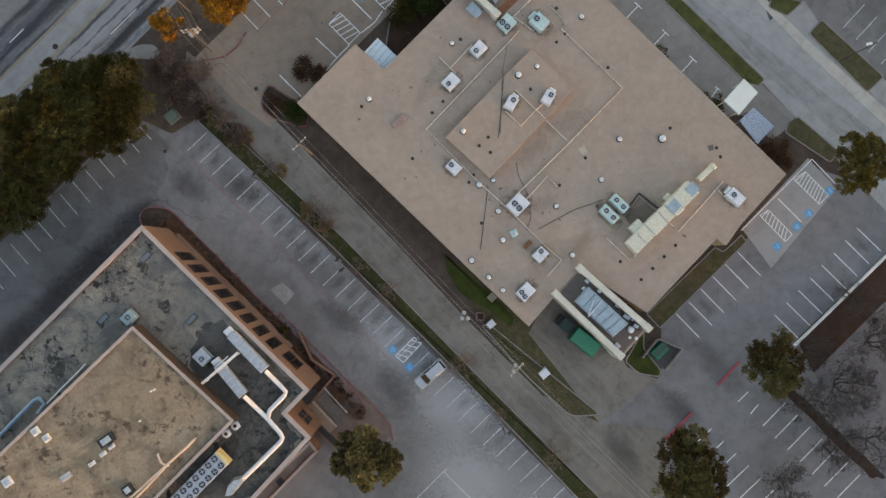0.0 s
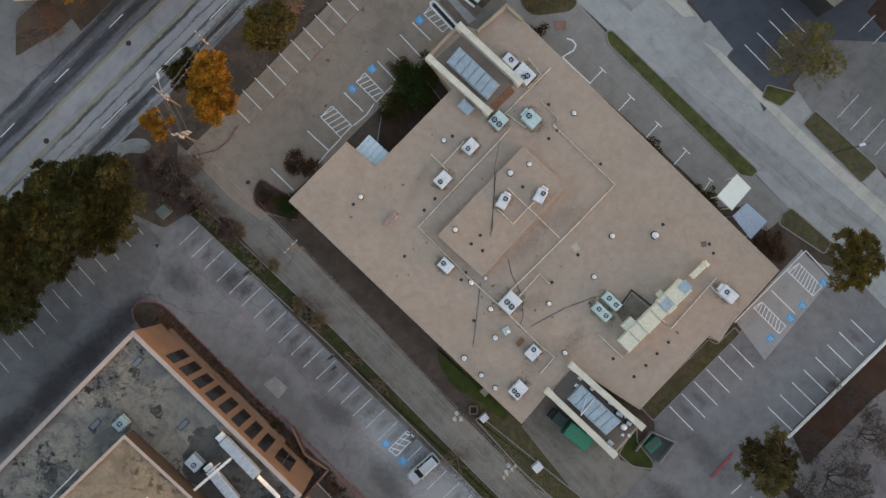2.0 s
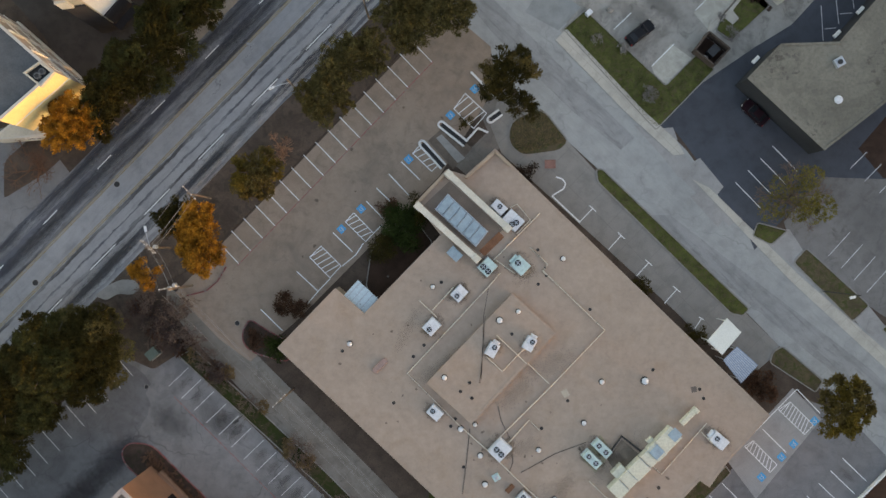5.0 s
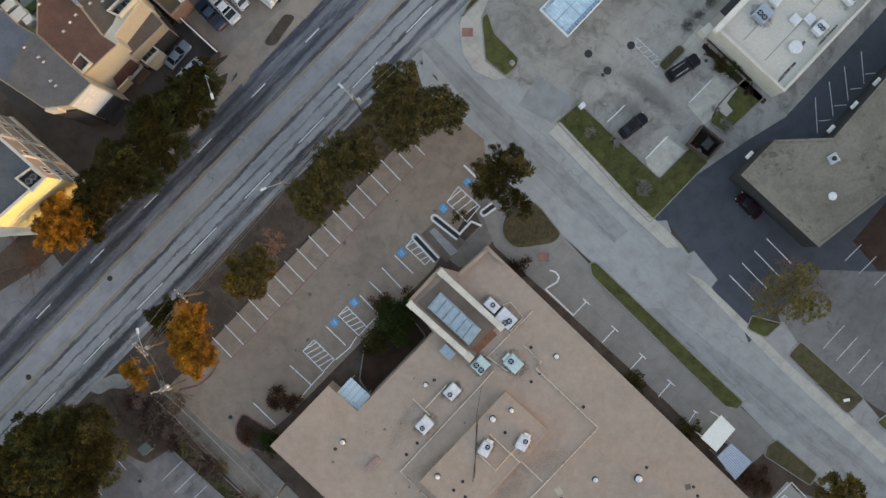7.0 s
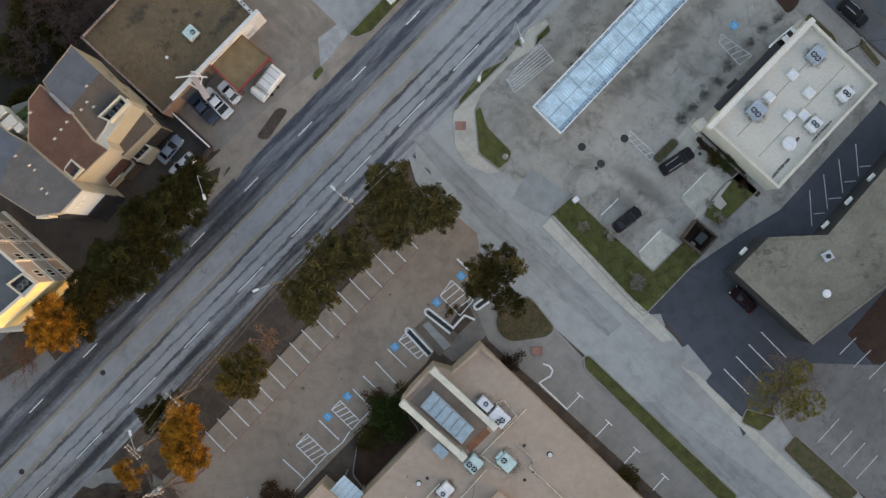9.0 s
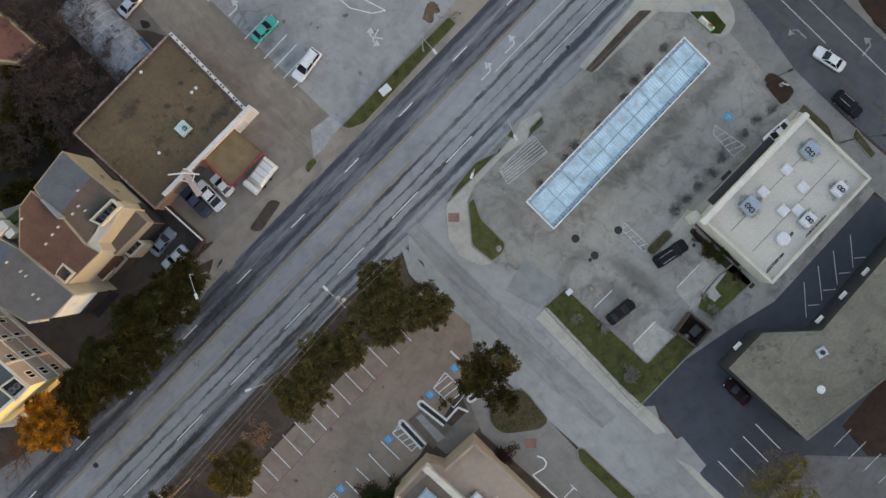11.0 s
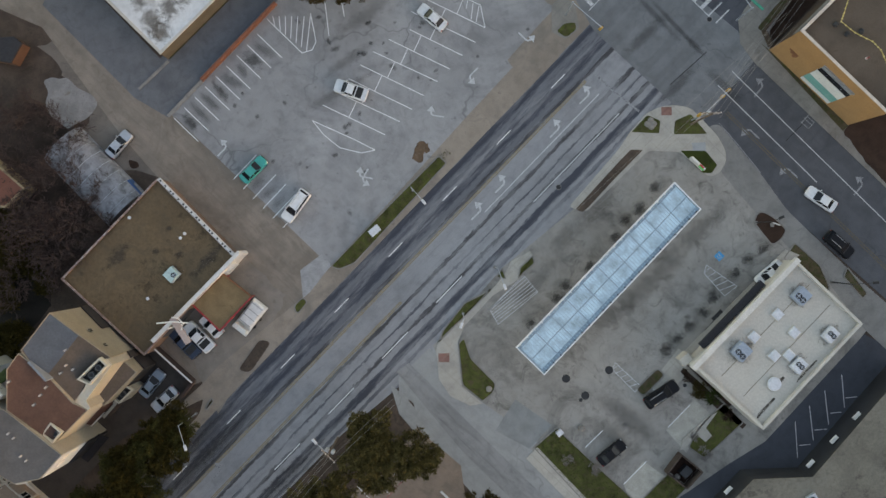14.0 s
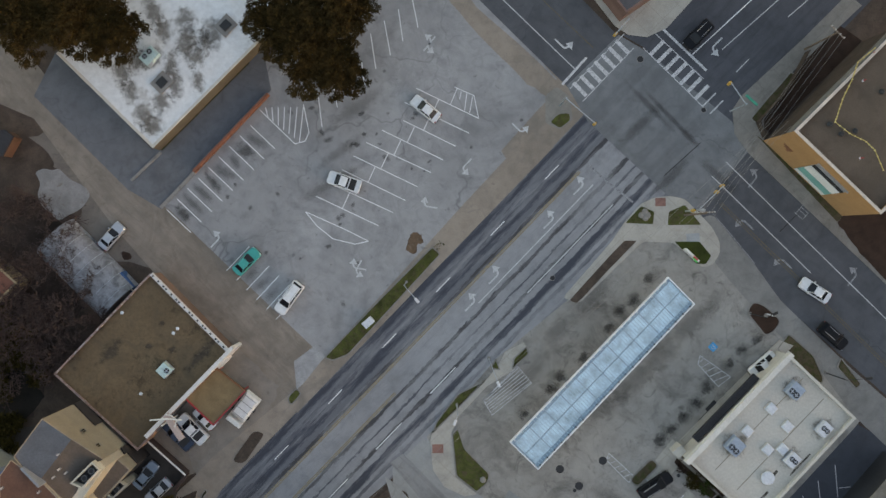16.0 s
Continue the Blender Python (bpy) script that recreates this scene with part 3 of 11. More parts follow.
surface("lot_loading", [(-35.94, 120.67), (-49.23, 134.41), (-45.79, 140.92), (-32.12, 126.37), (-16.17, 142.96), (-14.67, 134.75), (-31.06, 117.72)], 0.012, paved("blue_grey_asphalt", (0.145, 0.15, 0.162), 45, 0.2, None, 0.3, 0.1, smudge=((0.075, 0.078, 0.085), 0.5)),
        "dark asphalt strip along the white-roofed building", "pavement")
surface("drive_gravel", [(-58.87, 143.56), (-51.50, 142.64), (-35.11, 121.07), (-29.82, 117.54), (-7.11, 95.06), (-19.76, 81.94), (-33.14, 76.29), (-37.96, 83.86), (-32.48, 108.66), (-38.12, 115.35), (-49.30, 131.13), (-60.70, 136.22)], 0.006, gravel_mat,
        "dusty pale gravel drive beside the shop", "road")
# the yard's shade is part of its base colour
surface("court_left", [(-26.25, 75.95), (-36.71, 73.56), (-54.27, 69.56), (-48.52, 62.00), (-42.63, 66.11), (-31.73, 71.00)], -0.002, paved("court_asphalt", (0.125, 0.105, 0.095), 45, 0.25, smudge=((0.07, 0.06, 0.054), 0.6)), "dusty asphalt yard behind the houses, coloured darker for shade", "yard")
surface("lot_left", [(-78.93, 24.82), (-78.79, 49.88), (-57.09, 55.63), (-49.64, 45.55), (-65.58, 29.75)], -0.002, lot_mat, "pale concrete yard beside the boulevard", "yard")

# shade between the houses is put into the court's brown
surface("court_middle", ragged([(-62, 76), (-50.5, 62.2), (-47.2, 60.6), (-43.5, 62), (-31.5, 71.5), (-27.8, 78.9), (-33.9, 84.7), (-41.5, 91.5), (-46, 88), (-57, 84)], 0.3, 5), 0.0125, paved("court_dusty_asphalt", (0.075, 0.064, 0.058), 45, 0.25, None, 0.3, 0.1, blotch=0.2, smudge=((0.045, 0.039, 0.035), 0.6)), "brown dusty court between the houses, coloured darker for shade", "yard")
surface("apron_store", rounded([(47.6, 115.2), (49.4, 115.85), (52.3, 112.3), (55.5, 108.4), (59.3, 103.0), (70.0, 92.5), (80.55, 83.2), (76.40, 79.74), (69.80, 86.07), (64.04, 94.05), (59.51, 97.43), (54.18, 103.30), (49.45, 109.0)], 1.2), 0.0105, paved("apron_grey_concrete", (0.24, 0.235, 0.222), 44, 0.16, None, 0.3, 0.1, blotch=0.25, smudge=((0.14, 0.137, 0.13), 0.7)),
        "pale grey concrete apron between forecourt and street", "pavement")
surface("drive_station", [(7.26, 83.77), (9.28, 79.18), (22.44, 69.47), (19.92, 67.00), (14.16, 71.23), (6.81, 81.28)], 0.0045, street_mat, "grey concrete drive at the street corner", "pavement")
# dark base colour carries the shade beside the houses
surface("yard_house", [(-37.22, 81.81), (-34.83, 85.94), (-28.10, 80.04), (-32.37, 71.78), (-47.50, 61.96), (-49.95, 65.32)], 0.0035, paved("yard_asphalt", (0.055, 0.05, 0.05), 45, 0.25, smudge=((0.035, 0.032, 0.03), 0.6)), "asphalt yard beside the houses, coloured dark for shade", "yard")
surface("forecourt_garage", ragged([(-34.22, 87.93), (-27.75, 93.33), (-20.38, 97.39), (-14.23, 91.50), (-15.51, 89.03), (-20.62, 79.54), (-24.44, 74.18), (-26.13, 77.94), (-27.90, 82.12)], 0.3, 4), 0.0085, paved("garage_forecourt", (0.25, 0.22, 0.192), 45, 0.2, None, 0.4, 0.1, blotch=0.3, smudge=((0.15, 0.135, 0.118), 0.6)), "pale dusty concrete forecourt of the garage", "forecourt")
surface("yard_back", ragged([(-66.65, 115.38), (-51.62, 120.16), (-43.36, 116.74), (-40.97, 110.08), (-41.90, 103.46), (-46.97, 97.71), (-48.74, 90.26), (-52.13, 86.15), (-67.18, 82.17)], 0.8, 5), 0.002, leaf_litter, "dark leaf litter under bare trees", "yard")
# near-black sheet painted in for the deep shade of the back yard
surface("yard_shade", ragged([(-48.7, 90.5), (-52, 86), (-68, 81), (-68, 97), (-55, 96), (-50, 94.5)], 0.6, 5), 0.0065, worn("yard_shade_ground", (0.02, 0.0165, 0.0135), 0.95, big=0.25, fine=5, amount=0.5, bump=0.6), "ground coloured near-black for the shade behind the houses", "yard")
surface("verge_tan", [(2.00, -0.89), (4.94, -0.72), (14.60, -10.55), (22.57, -21.46), (24.41, -24.06), (19.20, -23.13), (10.81, -15.16)], 0.003, brown_grass, "patchy olive and brown grass between alley and building", "verge")
# walks
surface("walk_station", [(20.71, 67.06), (22.39, 68.71), (33.56, 56.67), (38.53, 52.11), (39.77, 50.01), (38.10, 49.86), (30.64, 56.70)], 0.10, walk_mat, "pale concrete walk beside the lawn", "walk")
surface("walk_corner", [(7.70, 83.22), (8.21, 84.88), (10.65, 86.93), (16.54, 92.53), (18.23, 94.76), (18.82, 96.01), (21.59, 97.48), (22.24, 96.47), (21.31, 95.15), (19.88, 93.33), (16.11, 91.04), (11.90, 86.67), (10.87, 84.27), (11.39, 77.76), (14.45, 75.23), (12.61, 74.92), (9.71, 76.36), (8.07, 78.88)], 0.06, walk_mat, "pale concrete walk at the street corner", "walk")
surface("walk_junction", rounded([(27.38, 103.87), (34.82, 112.25), (36.50, 114.78), (38.83, 117.39), (41.07, 118.43), (43.13, 118.57), (45.35, 118.12), (47.23, 116.20), (49.35, 113.87), (50.40, 111.79), (50.47, 110.14), (49.47, 108.51), (47.98, 107.95), (43.72, 111.72), (39.11, 111.95), (29.86, 103.09)], 0.7), 0.06, walk_mat, "pale concrete walk at the junction", "walk")
surface("walk_east", [(52.72, 127.40), (52.41, 130.93), (53.75, 132.96), (62.68, 141.03), (69.29, 147.47), (71.33, 145.81), (61.01, 136.14), (57.02, 130.87), (56.99, 126.76), (77.75, 106.28), (76.08, 103.82), (54.75, 124.57)], 0.08, paved("dull_walk_concrete", (0.24, 0.224, 0.202), 45, 0.15, None, 0.0, joints=(3.0, 3.0), blotch=0.3, smudge=((0.11, 0.1, 0.088), 0.6)), "dull grey-brown walk along the cross street", "walk")
surface("corner_base", [(9, 149), (12, 151), (28.2, 135.2), (31.2, 129.8), (29.5, 126.5), (23, 121.5), (17, 126), (20, 136)], -0.002, verge_mat, "sandy ground at the corner of the upper lot", "verge")
surface("walk_panel", [(45.47, 113.01), (47.45, 113.07), (47.52, 111.83), (45.62, 111.86)], 0.066, paved("blue_grey_panel", (0.34, 0.36, 0.37), 45, 0.1), "blue-grey replaced panel of the walk", "walk")
surface("walk_upper", ragged([(15.5, 146.19), (27.44, 134.97), (25.45, 133.2), (21.94, 135.87), (15.45, 142.51), (10.5, 148.8), (12.0, 150.3)], 0.25, 4), 0.014, verge_mat, "worn bare verge along the cross street", "verge")
surface("walk_north", [(33.16, 146.35), (35.43, 143.37), (37.38, 142.04), (40.09, 141.67), (42.98, 142.94), (47.12, 147.38), (52.92, 153.41), (44.78, 160.04), (29.92, 150.48)], 0.08, walk_mat, "pale concrete corner across the junction", "walk")
surface("road_corner", [(36.40, 142.05), (40.10, 142.16), (42.98, 143.43), (47.54, 147.78), (55.39, 155.01), (62.76, 153.28), (49.54, 142.03), (42.28, 138.70)], 0.0105, bpy.data.materials["far_boulevard_asphalt"], "dark asphalt at the corner of the junction", "road")
surface("walk_kerb_ramp", rounded([(25.2, 133.4), (26.9, 134.7), (28.7, 133.2), (29.2, 129.9), (27.2, 128.4), (25.2, 129.4)], 0.5), 0.05, paved("dull_ramp_concrete", (0.27, 0.255, 0.23), 45, 0.15, None, 0.0, joints=(1.6, 1.6), smudge=((0.15, 0.14, 0.125), 0.6)), "dull concrete kerb ramp at the junction", "walk")
surface("walk_front", [(12.71, 60.29), (22.66, 51.84), (26.38, 47.80), (48.33, 25.27), (50.80, 21.48), (43.28, 21.55), (38.31, 26.62), (20.08, 43.51), (12.62, 50.27), (10.99, 54.46)], 0.006, paved("apron_concrete", (0.235, 0.222, 0.205), 45, 0.12, None, 0.0, joints=(4.0, 4.0)), "stained concrete parking apron beside the tan building", "pavement")
surface("walk_entry", [(11.0, 59.3), (12.6, 59.2), (14.0, 55.9), (13.6, 52.6), (11.9, 50.6), (9.3, 47.8), (7.3, 47.2), (5.2, 49.0), (8.6, 51.6), (10.6, 53.6), (9.4, 56.4), (9.0, 58.2)], 0.0035, paved("entry_concrete", (0.185, 0.165, 0.148), 45, 0.15, None, 0.0, joints=(2.0, 2.0), blotch=0.3, smudge=((0.11, 0.097, 0.086), 0.6)), "dull concrete walk at the entrance ramp", "walk")
surface("walk_side", [(40.99, 46.24), (43.48, 44.96), (56.74, 31.88), (70.69, 19.62), (70.00, 17.53), (55.48, 31.05)], 0.05, walk_mat, "pale walk along the side street", "walk")
surface("walk_ramp", [(45.70, 4.59), (55.67, 15.16), (59.89, 10.51), (50.07, -1.32)], 0.012, paved("ramp_concrete", (0.30, 0.295, 0.29), 45, 0.12), "pale concrete accessible parking pad", "parking pad")
surface("yard_tan", [(16.29, -6.36), (19.24, -5.10), (27.64, -14.34), (28.48, -16.02), (33.10, -17.87), (24.25, -24.23), (13.76, -10.97)], 0.006, alley_mat, "stained concrete refuse yard", "yard")
surface("pad_bin", [(30.55, -14.6), (32.9, -11.7), (36.6, -13.3), (34.1, -16.4)], 0.014, paved("dark_bin_pad", (0.10, 0.096, 0.09), 45, 0.25, smudge=((0.05, 0.047, 0.045), 0.6)), "dark stained concrete pad for a refuse bin", "pad")

surface("apron_dark", [(32.24, 54.46), (34.83, 53.77), (38.10, 53.99), (38.75, 52.23), (38.07, 51.23), (40.81, 48.70), (42.08, 49.44), (45.56, 45.14), (44.54, 43.89), (48.03, 40.52), (46.35, 39.28), (39.29, 46.45)], 0.0115, paved("pale_apron_concrete", (0.30, 0.292, 0.285), 45, 0.15, None, 0.4, 0.1, smudge=((0.2, 0.195, 0.19), 0.5)), "pale stepped concrete apron beside the dark asphalt", "pavement")
surface("apron_porch", [(45.38, 25.91), (47.67, 27.41), (53.69, 21.40), (52.17, 19.31), (50.39, 17.81), (47.03, 20.27)], 0.0115, bpy.data.materials["apron_concrete"], "stained concrete before the white porch", "pavement")
surface("pad_corner", rounded([(-47.8, 29.6), (-45.55, 31.3), (-43.84, 32.0), (-41.8, 31.9), (-40.9, 30.7), (-42.2, 29.7), (-44.4, 29.9), (-46.0, 28.9)], 0.6), 0.085, paved("dusty_corner_concrete", (0.26, 0.25, 0.238), 45, 0.2, None, 0.3, 0.2, blotch=0.4, smudge=((0.16, 0.15, 0.14), 0.7)), "pale dusty concrete apron at the corner of the boulevard", "pad")
surface("pen_ground", [(56.44, 129.34), (57.74, 127.51), (65.71, 135.28), (71.34, 140.70), (67.25, 143.63), (63.60, 139.58), (61.85, 136.32), (59.60, 132.91)], 0.02, mulch, "dark leaf-covered pen beside the ochre building", "yard")
surface("verge_corner", ragged([(18.67, 125.45), (25.36, 132.60), (30.70, 130.88), (28.36, 128.44), (21.94, 122.27)], 0.3, 4), 0.013, verge_mat, "worn sandy verge at the junction", "verge")
surface("verge_garage", ragged([along(20, 70.1), along(57, 70.1), along(57, 72.5), along(44, 74), along(30, 75), along(20, 73)], 0.2, 4), 0.0095, verge_mat, "pale sandy verge before the garage", "verge")
surface("street_edge", [(12.84, 73.65), (22.40, 69.38), (40.19, 50.42), (45.31, 43.44), (65.04, 23.85), (58.30, 18.06), (38.43, 40.00), (15.23, 61.94)], 0.0015, street_mat, "grey edge of the side street", "road")
surface("corner_street", [(0.96, 78.03), (2.77, 76.76), (4.90, 74.16), (4.61, 70.92), (2.15, 73.86)], 0.11, street_mat, "grey concrete corner of the side street", "road")
surface("walk_store", [(43.30, 68.05), (43.73, 69.63), (47.08, 72.66), (48.83, 73.56), (47.07, 71.25), (47.97, 70.08), (47.05, 69.17), (45.81, 70.18), (43.96, 68.13)], 0.13, walk_mat, "pale concrete walk beside the green bed", "walk")
surface("yard_brown", [(65.65, 50.66), (71.54, 57.44), (82.45, 66.51), (90.72, 58.08), (77.28, 46.54), (69.36, 46.20)], 0.0075, mulch, "dark brown earth behind the grey building", "yard")
surface("walk_islands", [(49.94, 38.32), (55.30, 38.78), (57.37, 35.58), (66.94, 27.45), (70.35, 23.15), (76.34, 16.81), (72.97, 15.17), (65.33, 24.79), (55.76, 33.16), (50.51, 36.14)], 0.0035, bpy.data.materials["pale_apron_concrete"], "pale concrete between the parking islands", "pavement")
surface("drive_yard", ragged([(-50.16, 128.44), (-46.51, 124.68), (-45.40, 122.19), (-41.91, 118.35), (-43.85, 116.56), (-37.76, 110.12), (-31.99, 108.80), (-28.22, 111.23), (-37.13, 122.08), (-46.07, 130.44)], 0.4, 4), 0.0045, paved("yard_gravel", (0.17, 0.145, 0.125), -45, 0.3, None, 0.0, blotch=0.4, smudge=((0.085, 0.07, 0.06), 0.7)), "dusty gravel yard beside the metal hut", "yard")
# beds and lawns
surface("yard_ochre", ragged([(68.3, 115.2), (67.6, 114.3), (69.2, 112.1), (71.5, 109.2), (74.03, 106.4), (90, 91), (96, 112), (84, 129)], 0.15, 4), 0.1, mulch, "dark brown leaf-covered earth beside the ochre building", "yard")
island([(54.9, 129.6), (56.2, 128.6), (59.59, 132.66), (61.60, 135.92), (60.94, 136.50), (59.28, 134.55), (57.29, 132.45)], brown_grass, "olive and brown grass strip round the ochre building", 0.5)
lawn([(55.75, 127.35), (56.7, 126.6), (68.35, 115.25), (67.55, 114.4)], brown_grass, "olive and brown grass strip below the ochre wall")
island([(52.68, 20.65), (54.20, 21.48), (60.24, 16.23), (59.05, 14.39), (52.16, 18.97)], brown_grass, "brown and olive grass strip beside the side street", 0.5)
island([(-35.55, 20.61), (-33.21, 21.79), (-13.37, 2.97), (6.27, -17.17), (24.72, -35.69), (21.19, -35.68), (2.41, -15.99), (-15.21, 1.63)], brush_bed, "narrow strip of rough brown and olive grass beside the alley", 0.4)
island([(1.2, 1.0), (8.3, -5.09), (11.9, -8.6), (11.24, -10.4), (7.46, -7.4), (3.68, -5.3), (1.4, -1.7)], lush, "patch of dark green grass beside the tan building", 0.8, kerb=None)
island([(8.13, -9.71), (24.67, -23.14), (20.04, -23.38), (13.75, -17.68), (6.62, -9.71)], brown_grass, "dry grass bed along the alley", 1.2)
island([(45.61, 3.74), (46.45, 2.65), (33.38, -10.32), (31.28, -8.13), (41.63, 1.89), (42.89, 1.21)], brown_grass, "brown and green grass strip along the tan building", 0.3)
island([(31.02, -9.73), (29.50, -12.83), (28.06, -15.18), (30.16, -17.03), (33.36, -17.54), (33.53, -16.45), (31.01, -13.34)], lush, "green corner of grass beside the refuse yard", 0.6)
island([(26.55, 47.80), (27.47, 48.04), (49.35, 26.93), (48.33, 25.85), (46.50, 26.21), (26.78, 45.96)], grass, "long grass strip between street and parking", 0.5)
island([(13.47, 51.93), (13.92, 55.10), (18.53, 57.31), (22.66, 52.01), (21.39, 50.60), (15.54, 49.82)], brown_grass, "rounded bed of dry brown grass", 2.0)
island([(57.78, 36.05), (67.24, 27.35), (64.63, 24.86), (55.76, 33.81)], brown_grass, "parking island of dry brown grass", 0.6)
island([(50.54, 39.88), (55.13, 38.58), (52.60, 36.35), (49.69, 37.80)], grass, "small corner of green grass under a tree", 0.5)
island([(68.80, 23.82), (73.42, 27.12), (76.73, 22.07), (73.36, 19.59)], grass, "small grass corner", 0.5)
island([(21.77, 68.65), (25.21, 71.60), (29.89, 67.05), (37.03, 60.32), (41.64, 64.92), (44.44, 62.56), (35.55, 53.52), (34.32, 54.78)], grass, "bright green lawn of the fuel station with bare patches", 0.4, high=0.12)
island([(45.69, 70.86), (47.53, 72.91), (49.87, 74.96), (52.75, 72.02), (46.89, 66.69), (44.42, 68.38)], grass, "green bed behind the store", 0.5)
island([(10.87, 84.18), (11.88, 85.09), (12.85, 81.91), (16.48, 78.13), (16.13, 76.88), (14.45, 75.40), (11.39, 77.93)], grass, "green corner lawn with a pale boulder", 0.5)
island([(7.96, 84.21), (8.73, 86.12), (11.93, 90.08), (15.95, 92.04), (13.59, 89.57), (11.49, 87.51)], grass, "narrow green verge along the boulevard", 0.3)
island([(19.80, 93.42), (20.06, 95.16), (22.08, 96.97), (22.40, 95.72)], grass, "small green verge along the boulevard", 0.3)
island([(16.55, 93.70), (17.57, 95.19), (18.13, 93.43)], grass, "small green verge along the boulevard", 0.2)
lawn([(28.37, 103.52), (30.05, 105.33), (34.24, 109.83), (36.50, 112.12), (38.32, 112.09), (34.22, 108.01), (30.20, 103.75), (29.36, 103.10)], leafy_earth, "narrow brown bed between walk and forecourt")
lawn([(36.66, 114.70), (38.99, 117.14), (40.88, 116.29), (40.70, 114.48)], grass, "green triangle of lawn with pale stones at the junction")
lawn([(42.84, 114.29), (43.03, 116.26), (45.34, 117.22), (47.71, 114.30)], grass, "green triangle of lawn at the junction")
lawn([(43.81, 111.88), (47.44, 111.83), (49.15, 109.75), (48.31, 108.52), (46.99, 108.62)], lush, "green triangular bed with a small flower planting")
island([(54.2, 101.4), (55.2, 103.1), (57.0, 102.4), (59.4, 100.1), (58.2, 98.4), (57.0, 97.8)], mulch, "dark mulched parking island", 0.9)
island([(58.6, 95.9), (60.4, 98.3), (64.1, 94.9), (65.5, 91.6), (65.2, 90.6)], brown_grass, "brown grass wedge beside the store", 0.5)
island([(67.35, 93.17), (68.02, 94.65), (71.06, 90.63), (70.23, 89.81)], brown_grass, "dry grass verge beside the store", 0.4)
island([(-7.71, 95.61), (-6.39, 95.10), (-4.05, 95.98), (9.73, 110.55), (8.42, 111.72), (0.70, 104.21)], grass, "long grass verge between lot and boulevard", 0.5)
island([(25.6, 129.5), (27.3, 128.4), (29.0, 129.7), (28.8, 131.0), (27.0, 130.9)], grass, "small oval of olive grass at the junction", 0.6, kerb=None)
island([(-13.26, 89.83), (-11.74, 91.30), (-10.92, 90.46), (-12.61, 88.49)], grass, "small oval grass island", 0.8)
island([(-21.7, 80.5), (-18.2, 85.3), (-16.2, 84.7), (-19.6, 79.9)], leafy_earth, "oval island of dry brown grass", 1.3, kerb=None)
island([(-26.38, 75.02), (-25.36, 76.68), (-24.95, 76.09), (-26.05, 74.68)], brown_grass, "small oval island of dry grass", 0.5)
island([(36.75, 76.95), (40.15, 80.25), (41.35, 79.1), (38.05, 75.85)], brown_grass, "small planted island with a kerb beside a parking stall", 0.8)
island([(-44.10, 6.65), (-42.85, 7.91), (-39.51, 7.66), (-10.15, -21.83), (-10.99, -23.50), (-17.69, -15.13), (-19.36, -19.31), (-43.67, 4.81)], russet_bed, "brown planting bed with bare russet shrubs along the brick wall", 1.5, kerb=red_kerb_mat)
island([(-24.9, 26.2), (-26.1, 24.2), (-25.9, 22.2), (-24.3, 20.9), (-20.28, 19.70), (-19.02, 19.71), (-19.03, 22.66), (-22.6, 24.6)], russet_bed, "dark bed with shrubs at the building's corner", 1.0, kerb=red_kerb_mat)
island([(-7.69, 30.70), (-6.00, 28.42), (2.42, 37.07), (-0.11, 40.45), (-2.64, 40.45), (-6.85, 36.20)], mulch, "dark planting bed between lot and building", 0.6)
island([(-40.55, 36.57), (-19.87, 58.09), (-6.40, 70.07), (1.60, 76.67), (4.51, 75.81), (4.90, 72.47), (-29.61, 36.63), (-32.65, 33.82), (-38.36, 30.70)], leafy_earth, "long earth bed with trees along the boulevard", 1.0, high=0.1, kerb=None)
island([(-81.03, -8.39), (-69.46, -1.72), (-45.26, 21.27), (-42.26, 24.72), (-44.63, 29.35), (-81.13, 3.29)], earth, "earth bed under a hedge of trees", 1.0, high=0.1, kerb=None)
island([(-26.24, 76.78), (-27.11, 73.87), (-54.52, 47.87), (-61.25, 43.76), (-61.18, 49.61), (-48.53, 61.16), (-38.40, 71.07)], earth, "earth bed with trees beside the boulevard", 1.0, high=0.1, kerb=None)
island([(-45.43, 21.35), (-42.77, 25.14), (-36.23, 22.63), (-35.38, 20.78), (-39.14, 18.41)], earth, "bare earth bed with a green cabinet", 0.8, high=0.1, kerb=None)

island([(44.01, 80.63), (45.35, 81.77), (51.75, 75.22), (50.57, 73.99)], mulch, "dark bed with shrubs along the store wall", 0.4)
# ---- buildings ----
def building(name, poly, high, wall_mat, roof_mat, label, category="building", parapet=0.0, thick=0.3, cap_mat=None, base=-0.1, cap=0.09):
    """Walls one by one, a roof slab, and a parapet with coping where there is one."""
    poly = ccw(poly)
    b = thing(name, label, category)
    inner = shrunk(poly, thick)
    n = len(poly)
    for i in range(n):
        j = (i + 1) % n
        part("wall", Shape().prism([poly[i], poly[j], inner[j], inner[i]], base, high + parapet), wall_mat, b)
    part("roof", Shape().prism(shrunk(poly, thick + 0.005), high - 0.3, high), roof_mat, b)
    if parapet or cap_mat:
        out, inn = shrunk(poly, -0.06), shrunk(poly, thick + 0.05)
        for i in range(n):
            j = (i + 1) % n
            part("coping", Shape().prism([out[i], out[j], inn[j], inn[i]], high + parapet - 0.01, high + parapet + cap, inset=min(0.02, cap / 2)), cap_mat or wall_mat, b)
    return b


